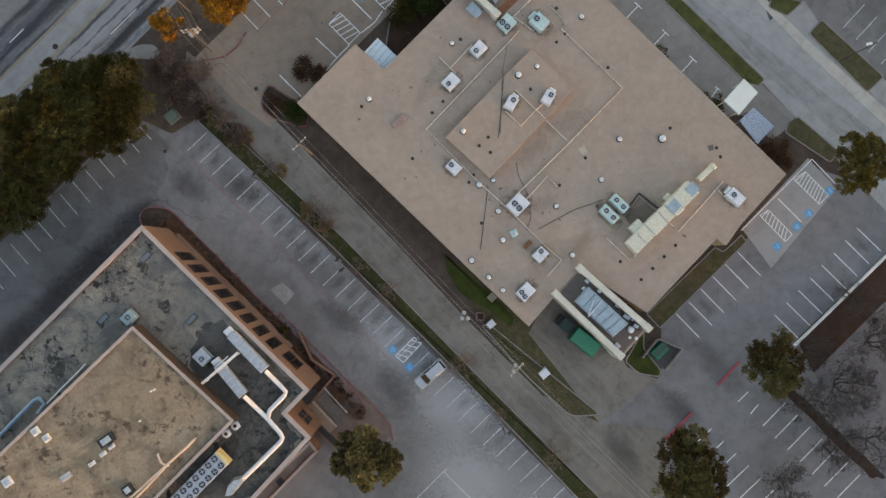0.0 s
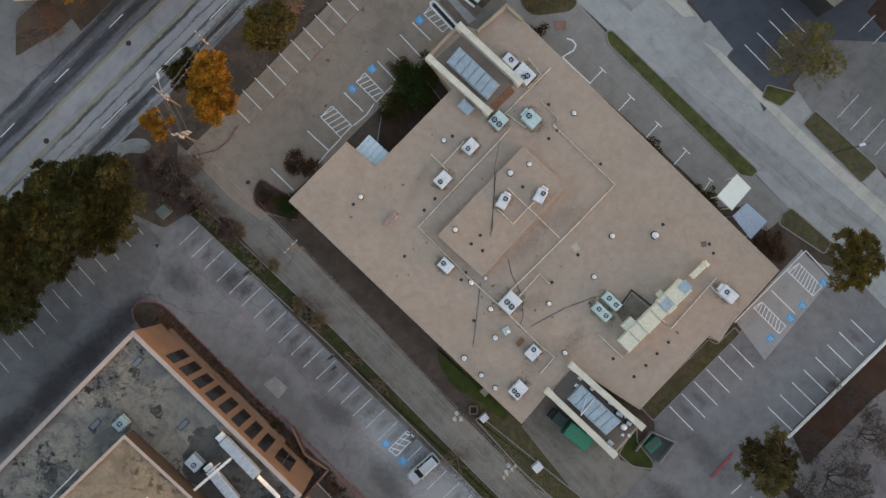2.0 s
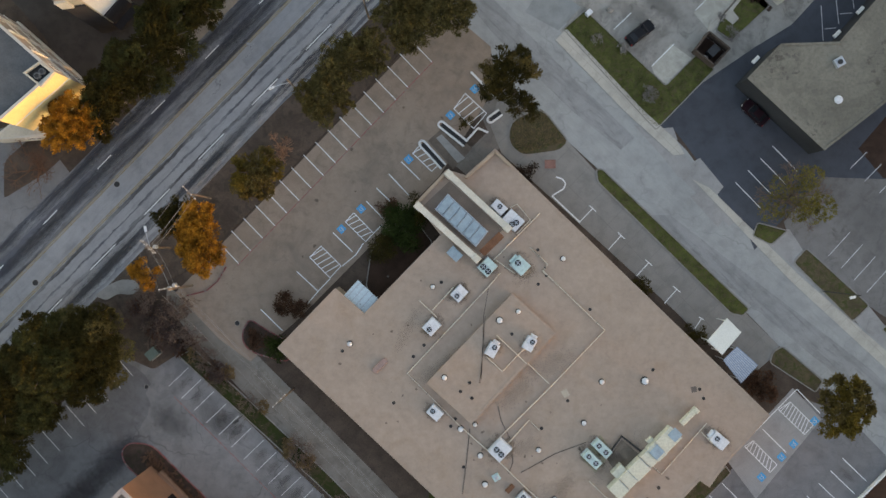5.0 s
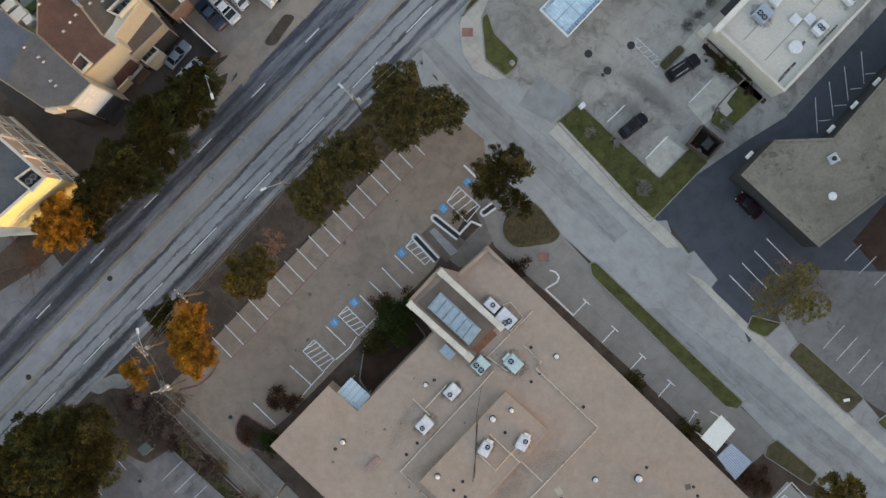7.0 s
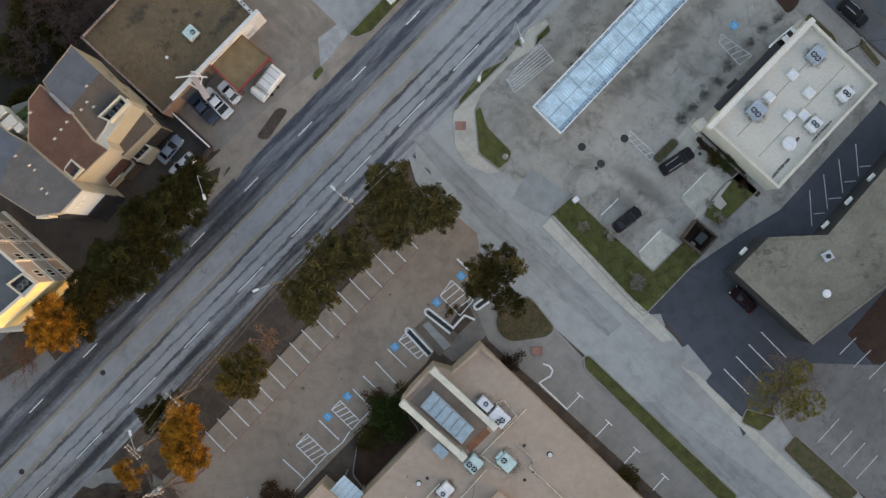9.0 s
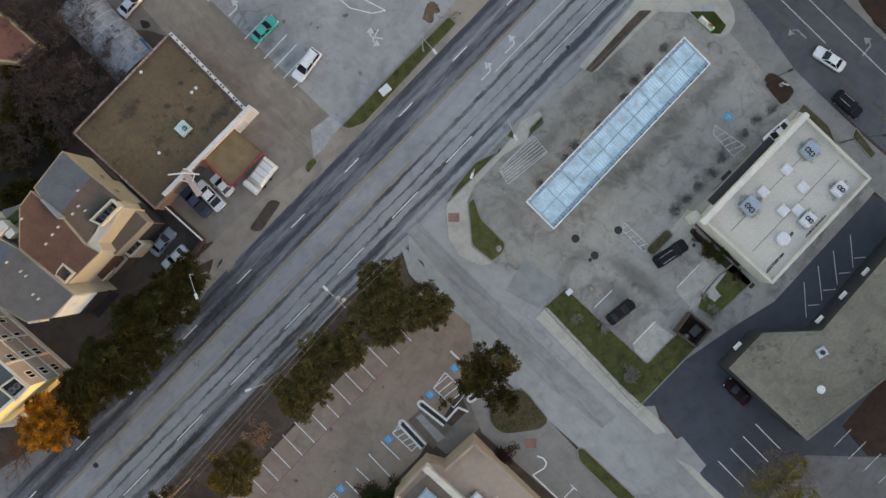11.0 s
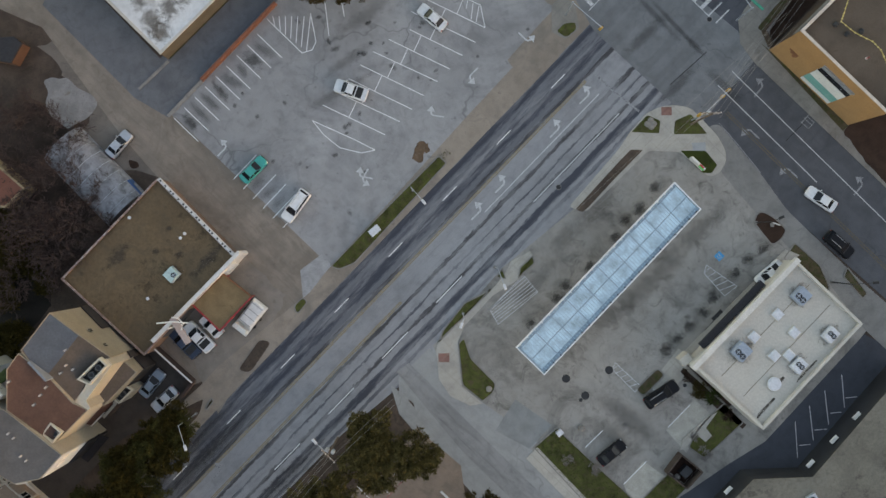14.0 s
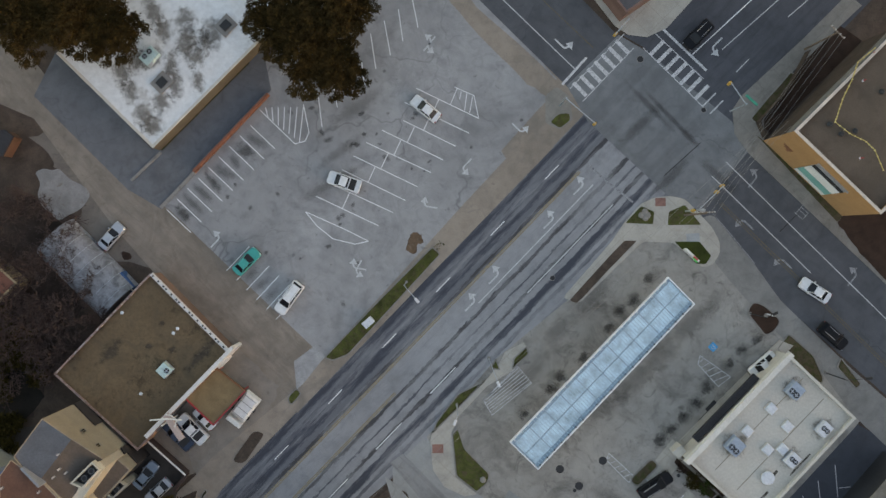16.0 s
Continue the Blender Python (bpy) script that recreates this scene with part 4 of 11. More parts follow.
def window_in(parent, p, q, z0, z1, out, glass_mat, frame_mat, depth=0.06, bar=0.07, name="window"):
    """A framed window on the wall line p-q, standing a little proud on the side of the normal out."""
    d = Vector((q[0] - p[0], q[1] - p[1])).normalized()
    n = Vector(out).normalized()
    def at(s, o, z):
        return (p[0] + d.x * s + n.x * o, p[1] + d.y * s + n.y * o, z)
    w = length_of(p, q)
    fr = Shape()
    for s0, s1, a, b in ((0, w, z0, z0 + bar), (0, w, z1 - bar, z1), (0, bar, z0 + bar, z1 - bar), (w - bar, w, z0 + bar, z1 - bar), (w / 2 - bar / 2, w / 2 + bar / 2, z0 + bar, z1 - bar)):
        pts = [at(s, o, z) for z in (a, b) for s, o in ((s0, 0.005), (s1, 0.005), (s1, depth), (s0, depth))]
        fr.add(pts, [(3, 2, 1, 0), (4, 5, 6, 7), (0, 1, 5, 4), (1, 2, 6, 5), (2, 3, 7, 6), (3, 0, 4, 7)])
    ob = part(name, fr, frame_mat, parent)
    pane = Shape()
    pts = [at(s, o, z) for z in (z0 + 0.02, z1 - 0.02) for s, o in ((0.02, 0.003), (w - 0.02, 0.003), (w - 0.02, 0.025), (0.02, 0.025))]
    pane.add(pts, [(3, 2, 1, 0), (4, 5, 6, 7), (0, 1, 5, 4), (1, 2, 6, 5), (2, 3, 7, 6), (3, 0, 4, 7)])
    part("pane", pane, glass_mat, ob)
    return ob


tan_wall = worn("tan_stucco", (0.36, 0.28, 0.21), 0.9, big=0.4, fine=6, amount=0.12)
tan_roof = worn("tan_roof_membrane", (0.35, 0.272, 0.22), 0.85, big=0.09, fine=1.1, amount=0.07, stain=(0.285, 0.21, 0.155), stain_at=(0.52, 0.8), bump=0.0)
brick_wall = worn("orange_brown_panel", (0.21, 0.118, 0.08), 0.85, big=0.5, fine=5, amount=0.12)
gravel_roof = tarred("weathered_gravel_roof", (0.25, 0.218, 0.178), (0.10, 0.10, 0.10), (0.03, 0.03, 0.032), 1.0, (0.15, 0.145, 0.135))
pent_roof = tarred("brown_gravel_roof", (0.305, 0.226, 0.155), (0.13, 0.098, 0.07), (0.045, 0.033, 0.025), 0.7, (0.22, 0.185, 0.145))
rose_cap = worn("rose_coping_metal", (0.40, 0.33, 0.30), 0.6, big=0.5, amount=0.12)
white_wall = worn("white_stucco", (0.54, 0.51, 0.455), 0.9, big=0.5, amount=0.08)
white_roof = worn("white_roof_membrane", (0.53, 0.50, 0.445), 0.8, big=0.2, fine=3, amount=0.06, stain=(0.42, 0.39, 0.35), stain_at=(0.6, 0.8), bump=0.1)
grey_roof = tarred("grey_gravel_roof", (0.178, 0.166, 0.138), (0.11, 0.102, 0.086), (0.05, 0.046, 0.04), 0.5)
brown_roof = tarred("brown_stained_roof", (0.138, 0.098, 0.06), (0.085, 0.068, 0.048), (0.045, 0.033, 0.022), 0.55)
dark_glass = glass("dark_window_glass", (0.015, 0.017, 0.02))
white_frame = plain("white_frame_paint", (0.7, 0.69, 0.66), 0.5)
steel_white = plain("white_enamelled_steel", (0.60, 0.62, 0.66), 0.45, 0.0, 0.5, 0.12)
steel_teal = plain("pale_teal_steel", (0.42, 0.56, 0.56), 0.45, 0.0, 0.5, 0.14)
steel_cream = plain("cream_steel", (0.56, 0.55, 0.45), 0.5, 0.0, 0.5, 0.14)
galv = plain("galvanised_steel", (0.46, 0.50, 0.54), 0.4, 0.6, 0.5, 0.18)
blue_skin = plain("blue_grey_translucent_panel", (0.27, 0.36, 0.42), 0.35, 0.0, 0.5, 0.16, 1.2)
black_grille = plain("black_fan_grille", (0.02, 0.022, 0.025), 0.6)
insul_pale = plain("pale_rail_paint", (0.5, 0.46, 0.43), 0.5)
pipe_mat = plain("pale_gas_pipe", (0.56, 0.50, 0.42), 0.6, 0.0, 0.4, 0.2)
rubber = plain("dark_rubber", (0.03, 0.03, 0.032), 0.9)
rust = worn("rusty_sheet", (0.22, 0.10, 0.055), 0.85, big=0.8, amount=0.3)
red_metal = plain("red_painted_metal", (0.34, 0.03, 0.035), 0.5)
black_soft = plain("black_cable", (0.025, 0.023, 0.022), 0.8)

Z_TAN = 5.0
tan = building("tan_building", [(-19.74, 22.31), (-11.52, 30.69), (-7.44, 27.06), (3.54, 38.17), (-0.05, 42.77), (4.39, 47.41), (7.12, 46.60), (11.33, 50.36), (13.73, 47.94), (50.13, 12.18), (43.54, 4.96), (41.50, 2.05), (40.12, 3.02), (30.13, -7.55), (20.45, -1.26), (17.22, -4.88), (13.26, -9.47)], Z_TAN, tan_wall, tan_roof, "large flat-roofed tan building with rooftop air units", cap_mat=tan_roof, cap=0.03)
Z_BRICK, Z_PENT = 11.2, 14.2
BK = [(-39.37, 4.56), (-16.92, -17.48), (-19.93, -20.56), (-16.68, -23.80), (-29.42, -37.65), (-75.07, -31.54)]
brick = building("brick_building", BK, Z_BRICK, brick_wall, gravel_roof, "orange-brown office building with a patched flat roof", parapet=0.4, thick=0.5, cap_mat=rose_cap)
# brown lowered so the upper storey's walls carry the shadow strip beside them
pent_wall = worn("dark_brown_panel", (0.055, 0.038, 0.031), 0.85, big=0.5, fine=5, amount=0.15)
building("penthouse", [(-39.49, -8.72), (-26.32, -20.99), (-41.83, -36.66), (-54.97, -34.43), (-60.83, -29.32)], Z_PENT, pent_wall, pent_roof, "raised brown upper storey of the brick building", parapet=0.15, cap_mat=rose_cap, base=Z_BRICK)
store = building("store", [(58.57, 95.75), (67.79, 86.72), (53.72, 71.97), (44.09, 81.02)], 4.0, white_wall, white_roof, "white fuel station store with a flat white roof", "store", parapet=0.6, cap_mat=white_wall)
grey = building("grey_building", [(47.32, 60.16), (52.14, 65.04), (60.48, 65.26), (74.11, 80.68), (85.73, 71.04), (58.22, 49.88)], 5.0, worn("grey_stucco", (0.032, 0.034, 0.038), 0.9), grey_roof, "grey flat-roofed commercial building with a stained roof", cap_mat=grey_roof)
brown = building("brown_building", [(-31.31, 108.46), (-20.41, 97.14), (-33.57, 83.53), (-45.12, 94.48)], 4.0, worn("rust_brown_wall", (0.2, 0.13, 0.1), 0.9), brown_roof, "old garage building with a stained brown flat roof", parapet=0.25, cap_mat=worn("dull_red_coping", (0.22, 0.15, 0.135), 0.7, big=1.0, fine=6, amount=0.3, stain=(0.42, 0.38, 0.36), stain_at=(0.5, 0.62)), thick=0.18)
building("white_roof_building", [(-44.17, 139.72), (-30.89, 126.23), (-17.05, 139.57), (-0.84, 155.36), (-14.90, 169.75)], 3.3, worn("dark_tan_render", (0.12, 0.10, 0.074), 0.9), worn("stained_white_roof", (0.66, 0.67, 0.68), 0.7, big=0.085, fine=1.2, amount=0.08, stain=(0.26, 0.24, 0.215), stain_at=(0.58, 0.76), bump=0.0, detail=9.0, swirl=0.15), "low building with a white roof stained dark", cap_mat=white_wall)
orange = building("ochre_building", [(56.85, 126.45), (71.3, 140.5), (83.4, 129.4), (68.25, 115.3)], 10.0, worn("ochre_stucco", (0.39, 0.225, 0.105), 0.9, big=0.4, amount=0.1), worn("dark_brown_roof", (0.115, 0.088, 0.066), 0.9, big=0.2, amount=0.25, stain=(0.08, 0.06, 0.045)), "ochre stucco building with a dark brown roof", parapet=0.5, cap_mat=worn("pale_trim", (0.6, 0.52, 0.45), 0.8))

# tall plain unseen blocks added south-east beyond the lots as shade: the last sun comes through between them
block_wall = worn("plain_block_wall", (0.26, 0.24, 0.22), 0.9, big=0.3, amount=0.12)
for poly, high in (([(160, -44), (178, -44), (178, 20), (160, 20)], 31.0), ([(160, 26), (178, 26), (178, 110), (160, 110)], 29.0), ([(160, -108.5), (178, -108.5), (178, -73), (160, -73)], 24.0), ([(160, -150), (178, -150), (178, -116.5), (160, -116.5)], 24.0)):
    ob = building("sun_blocker", poly, high, block_wall, grey_roof, "unseen tall plain block added to hold back the low sun", parapet=0.5)
    for k in range(12):
        a = lerp(poly[0], poly[3], (k + 0.25) / 12), lerp(poly[0], poly[3], (k + 0.75) / 12)
        for z in range(2, int(high) - 3, 4):
            window_in(ob, *a, z, z + 2.0, (-1, 0), dark_glass, white_frame, 0.06)

# the brick building's deep windows along its long wall
out_ne = (0.7, 0.71)
w_first, w_last = (-35.42, 0.19), (-22.90, -11.84)
run = length_of(BK[0], BK[1])
way_ne = Vector((BK[1][0] - BK[0][0], BK[1][1] - BK[0][1])) / run
s_first, s_last = ((w[0] - BK[0][0]) * way_ne.x + (w[1] - BK[0][1]) * way_ne.y for w in (w_first, w_last))
for k in range(8):
    s = (s_first + (s_last - s_first) * k / 7) / run
    window_in(brick, lerp(BK[0], BK[1], s - 0.78 / run), lerp(BK[0], BK[1], s + 0.78 / run), 2.4, 9.6, out_ne, dark_glass, dark_glass, 0.05, 0.04)
part("ledge", Shape().wall(lerp(BK[0], BK[1], 0.05), lerp(BK[0], BK[1], 0.8), 1.0, -0.05, 1.3), worn("pink_brown_ledge", (0.22, 0.135, 0.10), 0.9), brick)
s = s_last / run + 3.6 / run
window_in(brick, lerp(BK[0], BK[1], s - 1.5 / run), lerp(BK[0], BK[1], s + 1.5 / run), 2.6, 8.6, out_ne, dark_glass, brick_wall, 0.12, 0.05)
e_wide = lerp(BK[2], BK[3], 0.25), lerp(BK[2], BK[3], 0.72)
window_in(brick, *e_wide, 4.0, 8.4, out_ne, dark_glass, brick_wall, 0.12, 0.08)

# penthouse of the tan building, service wing, screen walls
pt = building("roof_monitor", [(13.52, 29.76), (19.53, 24.23), (7.65, 11.54), (1.42, 17.30)], 5.95, tan_wall, tan_roof, "raised tan central section of the flat roof", cap_mat=tan_roof, base=Z_TAN, cap=0.03)
wing_roof = worn("dark_wing_roof", (0.15, 0.125, 0.11), 0.9, big=0.4, amount=0.25)
building("service_wing", [(17.22, -4.96), (20.54, -1.26), (30.20, -9.96), (26.72, -13.90)], 4.7, tan_wall, wing_roof, "tan service wing with a dark roof between screen walls", parapet=0.0)
screen_mat = worn("cream_screen_panel", (0.55, 0.52, 0.45), 0.8, big=0.6, amount=0.15)
screen_face = worn("weathered_screen_panel", (0.42, 0.42, 0.39), 0.8, big=0.6, amount=0.2)


def screen_wall(p, q, z0, z1, w=0.75):
    t = thing("roof_screen", "tall cream screen wall with a white cap on the roof", "screen wall", group="roof screens")
    part("panel", Shape().wall(p, q, w, z0, z1 - 0.1), screen_face, t)
    part("cap", Shape().wall(p, q, w + 0.14, z1 - 0.1, z1), screen_mat, t)
    for e in (p, q):
        part("pier", Shape().box((e[0], e[1], z0), (w + 0.25, w + 0.25, z1 - z0 + 0.06), -44, 0.05), screen_mat, t)
    return t


screen_wall((0.38, 42.21), (8.50, 34.80), Z_TAN, 6.6)
screen_wall((4.68, 46.71), (12.89, 39.06), Z_TAN, 6.6)
screen_wall((17.02, -4.91), (26.09, -13.58), 0.0, 6.3)
screen_wall((20.46, -1.32), (30.02, -9.69), 4.0, 6.3)
nb = thing("entry_parapet", "low tan parapet round the entrance roof", "parapet")
for p, q in (((7.10, 46.25), (11.28, 49.91)), ((11.28, 49.91), (13.51, 47.90)), ((0.20, 42.68), (4.38, 47.06))):
    part("wall_run", Shape().wall(p, q, 0.4, Z_TAN, 5.6), tan_wall, nb)
well = worn("brown_well_roof", (0.21, 0.165, 0.135), 0.9, big=0.4, amount=0.2)
place("roof_well", Shape().prism([(1.15, 42.44), (4.79, 45.80), (12.39, 38.94), (8.99, 35.33)], 4.9, 5.012), well, "brown roof between screen walls", "roof")
place("roof_rust", Shape().strip((9.32, 35.49), (12.15, 38.21), 1.1, 5.02, 0.03), rust, "rusty metal flashing strip", "flashing")


def skylight(corners, z, high, label):
    """A long curb-mounted box with a panelled translucent lid."""
    a, b, c, d = corners
    t = thing("skylight", label, "skylight", group="roof skylights")
    part("kerb", Shape().prism(shrunk(corners, -0.12), z, z + high - 0.15), galv, t)
    n = 6
    for i in range(n):
        e0, e1 = i / n + 0.006, (i + 1) / n - 0.006
        quad = [lerp(b, c, e0), lerp(b, c, e1), lerp(a, d, e1), lerp(a, d, e0)]
        part("panel", Shape().prism(quad, z + high - 0.15, z + high, inset=0.05), blue_skin, t)
    for i in range(1, n):
        part("bar", Shape().strip(lerp(b, c, i / n), lerp(a, d, i / n), 0.07, z + high - 0.1, 0.12), galv, t)
    return t


skylight([(4.55, 43.81), (2.86, 41.81), (8.44, 36.61), (10.04, 38.60)], 5.012, 1.0, "long blue-grey panelled box between the screen walls")
skylight([(21.70, -4.06), (19.86, -5.96), (25.11, -10.85), (27.11, -9.11)], 4.7, 1.2, "long blue-grey panelled box on the service wing")
for p, q in (((22.33, -5.74), (21.52, -8.12)), ((23.45, -5.82), (21.52, -8.20))):
    t = thing("roof_ladder", "pale metal ladder lying across the skylight", "ladder")
    part("rail", Shape().strip(p, q, 0.12, 5.96, 0.06), steel_white, t)
for p, sx, sy, h, m, lab in (((27.2, -8.2), 1.5, 0.8, 0.5, black_grille, "black rooftop junk beside the skylight"), ((28.5, -9.5), 1.1, 0.7, 0.7, black_grille, "black rooftop junk beside the skylight"), ((25.9, -6.6), 0.9, 0.7, 0.4, rubber, "black rooftop junk beside the skylight"), ((28.0, -8.6), 0.7, 0.5, 0.35, rubber, "black rooftop junk beside the skylight"),
                             ((21.3, -4.3), 0.9, 0.5, 0.5, steel_white, "small white box on the service wing"), ((25.9, -12.3), 0.8, 0.6, 0.5, steel_white, "small white box on the service wing"), ((21.6, -3.1), 0.7, 0.5, 0.4, galv, "small grey box on the service wing")):
    t = thing("roof_clutter", lab, "rooftop box", group="service wing clutter")
    part("body", Shape().box((*p, 4.7), (sx, sy, h), -44 + 20 * (sx > 1), 0.06), m, t)
    part("lid", Shape().box((*p, 4.7 + h), (sx * 0.7, sy * 0.7, 0.06), -30, 0.02), galv if m is not galv else steel_white, t)
for p, r in (((27.8, -10.0), 0.5), ((28.55, -11.2), 0.26), ((27.6, -11.1), 0.24), ((23.3, -4.5), 0.34)):
    t = thing("roof_vent", "round white mushroom vent on the dark wing roof", "roof vent", group="roof vents")
    part("stem", Shape().cyl((*p, 4.7), r * 0.5, 0.5, 10), galv, t)
    part("cap", Shape().lathe((*p, 5.15), [(r * 0.9, 0), (r, 0.06), (r * 0.85, 0.2), (r * 0.4, 0.3)], 14), steel_white, t, smooth=True)
t = thing("roof_box", "small pale blue metal box on the roof", "roof box")
part("cabinet", Shape().box((*(5.45, 35.48), 5.0), (1.9, 1.3, 0.7), -44, 0.08), galv, t)
part("lid", Shape().box((*(5.45, 35.48), 5.7), (2.0, 1.4, 0.08), -44, 0.03), blue_skin, t)


def fan(parent, x, y, z, r, ang=0):
    g = part("fan_ring", Shape().lathe((x, y, z), [(r, 0), (r, 0.07), (r * 0.86, 0.07), (r * 0.86, 0.01)], 16), black_grille, parent)
    part("fan_guard", Shape().cyl((x, y, z), r * 0.86, 0.012, 16), black_grille, g)
    bl = Shape()
    for k in range(4):
        a = radians(ang + 90 * k)
        bl.strip((x, y), (x + r * 0.78 * math.cos(a), y + r * 0.78 * math.sin(a)), r * 0.28, z + 0.02, 0.02)
    part("fan_blade", bl, galv, g)


def air_unit(p, size, ang, z, mat, fans, label, hood=False):
    """A rooftop air unit: skid, cabinet, lid seams, fans and a side hood."""
    t = thing("air_unit", label, "air conditioner", group="rooftop air units")
    L, W, H = size
    co, si = math.cos(radians(ang)), math.sin(radians(ang))

    def at(u, v):
        return p[0] + u * co - v * si, p[1] + u * si + v * co
    stain(p, L * 1.15, W * 1.15, ang, z + 0.012, GRIME, "sooty grime round a rooftop unit", "roof_stain")
    part("skid", Shape().box((*p, z), (L + 0.12, W + 0.12, 0.22), ang), galv, t)
    cab = part("cabinet", Shape().box((*p, z + 0.22), (L, W, H), ang, 0.05), mat, t)
    part("seam", Shape().strip(at(0.02 * L, -W / 2 - 0.01), at(0.02 * L, W / 2 + 0.01), 0.05, z + 0.22 + H - 0.02, 0.035), galv, cab)
    part("side_panel", Shape().box((*at(-0.3 * L, -W / 2), z + 0.4), (0.32 * L, 0.06, H * 0.7), ang), galv, cab)
    if hood:
        part("hood", Shape().box((*at(L / 2 + 0.25, 0), z + 0.4), (0.5, W * 0.7, H * 0.6), ang, 0.2), mat, t)
    for u, v in fans:
        fan(t, *at(u * L, v * W), z + 0.22 + H, 0.36 if min(L, W) < 1.9 else 0.42, ang)
    return t


WHITE1, TEAL = "white rooftop air unit with a round black fan", "pale teal rooftop air unit with black fans"
ONE = [(-0.24, 0.0)]
for p, size, ang, z, mat, fans, label, hood in (
        ((10.08, 33.61), (2.1, 1.9, 0.9), 46, 5.0, steel_teal, [(-0.2, 0.25), (-0.2, -0.25)], TEAL, False),
        ((14.73, 33.79), (2.2, 1.9, 0.9), 136, 5.0, steel_teal, [(0.25, 0.0)], TEAL, True),
        ((6.06, 29.90), (2.0, 1.6, 0.9), 46, 5.0, steel_white, ONE, WHITE1, False),
        ((2.14, 25.24), (2.1, 1.7, 0.9), 46, 5.0, steel_white, ONE, WHITE1, False),
        ((10.61, 22.01), (1.9, 1.4, 0.9), 60, 5.95, steel_white, [(0.25, -0.05)], WHITE1, True),
        ((15.86, 22.81), (1.9, 1.4, 0.9), 60, 5.95, steel_white, [(0.22, -0.1)], WHITE1, True),
        ((2.54, 13.06), (1.9, 1.5, 0.9), 138, 5.0, steel_white, [(0.25, 0.0)], WHITE1, False),
        ((11.65, 7.78), (2.6, 2.2, 1.0), 46, 5.0, steel_white, [(-0.1, 0.2), (-0.12, -0.22)], "large white rooftop air unit with two fans", False),
        ((14.84, 0.67), (1.9, 1.5, 0.9), 46, 5.0, steel_white, [(0.2, 0.2)], WHITE1, False),
        ((12.75, -4.60), (2.3, 1.7, 0.9), 46, 5.0, steel_white, [(-0.2, 0.25), (-0.25, -0.2)], "white rooftop air unit with two fans", False),
        ((42.61, 8.85), (2.4, 1.6, 0.9), 138, 5.0, steel_white, [(0.2, 0.0)], WHITE1, True),
        ((11.76, 42.01), (2.0, 1.4, 0.9), 136, 5.0, steel_white, [(0.0, -0.1)], WHITE1, False),
        ((13.75, 40.17), (2.6, 2.0, 0.9), 136, 5.0, steel_white, [(-0.2, 0.0), (-0.1, 0.3)], "white rooftop air unit with two fans", False),
        ((26.02, 7.90), (2.7, 1.3, 1.1), 136, 5.05, steel_teal, [(0.25, 0), (-0.25, 0)], TEAL, False),
        ((24.58, 6.39), (2.7, 1.3, 1.1), 136, 5.05, steel_teal, [(0.25, 0), (-0.25, 0)], TEAL, False)):
    air_unit(p, size, ang, z, mat, fans, label, hood)
place("unit_pad", Shape().prism([(25.97, 9.60), (27.74, 7.34), (25.30, 4.13), (23.21, 6.39)], 4.95, 5.03), worn("mossy_pad", (0.27, 0.24, 0.17), 0.9), "mossy mat under the twin condensers", "roof mat")

# the long air handler
ah = thing("air_handler", "long cream sectional air handler on the roof", "air handler")
A0, A1 = (27.55, 1.55), (36.38, 10.25)
secs = [(0.0, 0.16, 2.2, 1.45), (0.165, 0.3, 2.2, 1.3), (0.305, 0.5, 2.3, 1.45), (0.505, 0.62, 2.2, 1.3), (0.625, 0.74, 2.4, 1.45), (0.745, 1.0, 2.3, 1.4)]
for e0, e1, w, h in secs:
    s = part("section", Shape().box((*lerp(A0, A1, (e0 + e1) / 2), 5.2), (length_of(A0, A1) * (e1 - e0), w, h), angle_of(A0, A1), 0.06), steel_cream, ah)
    part("roof_seam", Shape().box((*lerp(A0, A1, e1), 5.2 + h), (0.06, w, 0.04), angle_of(A0, A1)), galv, s)
part("louvre_top", Shape().box((*(33.59, 7.52), 6.655), (1.6, 1.5, 0.05), 45), blue_skin, ah, "blue-grey louvre panel")
part("louvre_top", Shape().box((*(36.15, 9.91), 6.605), (1.5, 1.5, 0.05), 45), blue_skin, ah, "blue-grey louvre panel")
part("skid", Shape().box((*lerp(A0, A1, 0.5), 5.0), (length_of(A0, A1), 1.9, 0.2), angle_of(A0, A1)), galv, ah)
for p, sx, sy, h in (((28.46, 4.59), 1.9, 1.4, 1.2), ((33.05, 8.76), 1.0, 1.0, 0.8), ((34.57, 7.00), 1.2, 0.9, 0.9)):
    part("side_box", Shape().box((*p, 5.0), (sx, sy, h), 45, 0.06), steel_cream, ah)
part("duct", Shape().box((*lerp((37.32, 11.33), (39.41, 13.26), 0.5), 5.35), (3.0, 0.75, 0.75), 44, 0.08), steel_cream, ah, "cream end duct")
part("duct_hood", Shape().box((*(39.33, 13.18), 5.3), (0.6, 0.85, 1.1), 44, 0.15), steel_cream, ah)


def roof_pipe(points, z, r=0.085):
    """A gas pipe on small blocks."""
    t = thing("roof_pipe", "thin pale gas pipe on wooden blocks across the roof", "pipe", group="roof pipes")
    part("pipe_run", Shape().tube([(*p, z + 0.16) for p in points], r, 6), pipe_mat, t)
    for p, q in zip(points, points[1:]):
        n = max(1, int(length_of(p, q) / 2.6))
        for k in range(n):
            c = lerp(p, q, (k + 0.5) / n)
            part("block", Shape().box((*c, z), (0.26, 0.12, 0.1), angle_of(p, q) + 90), rubber, t)
    return t


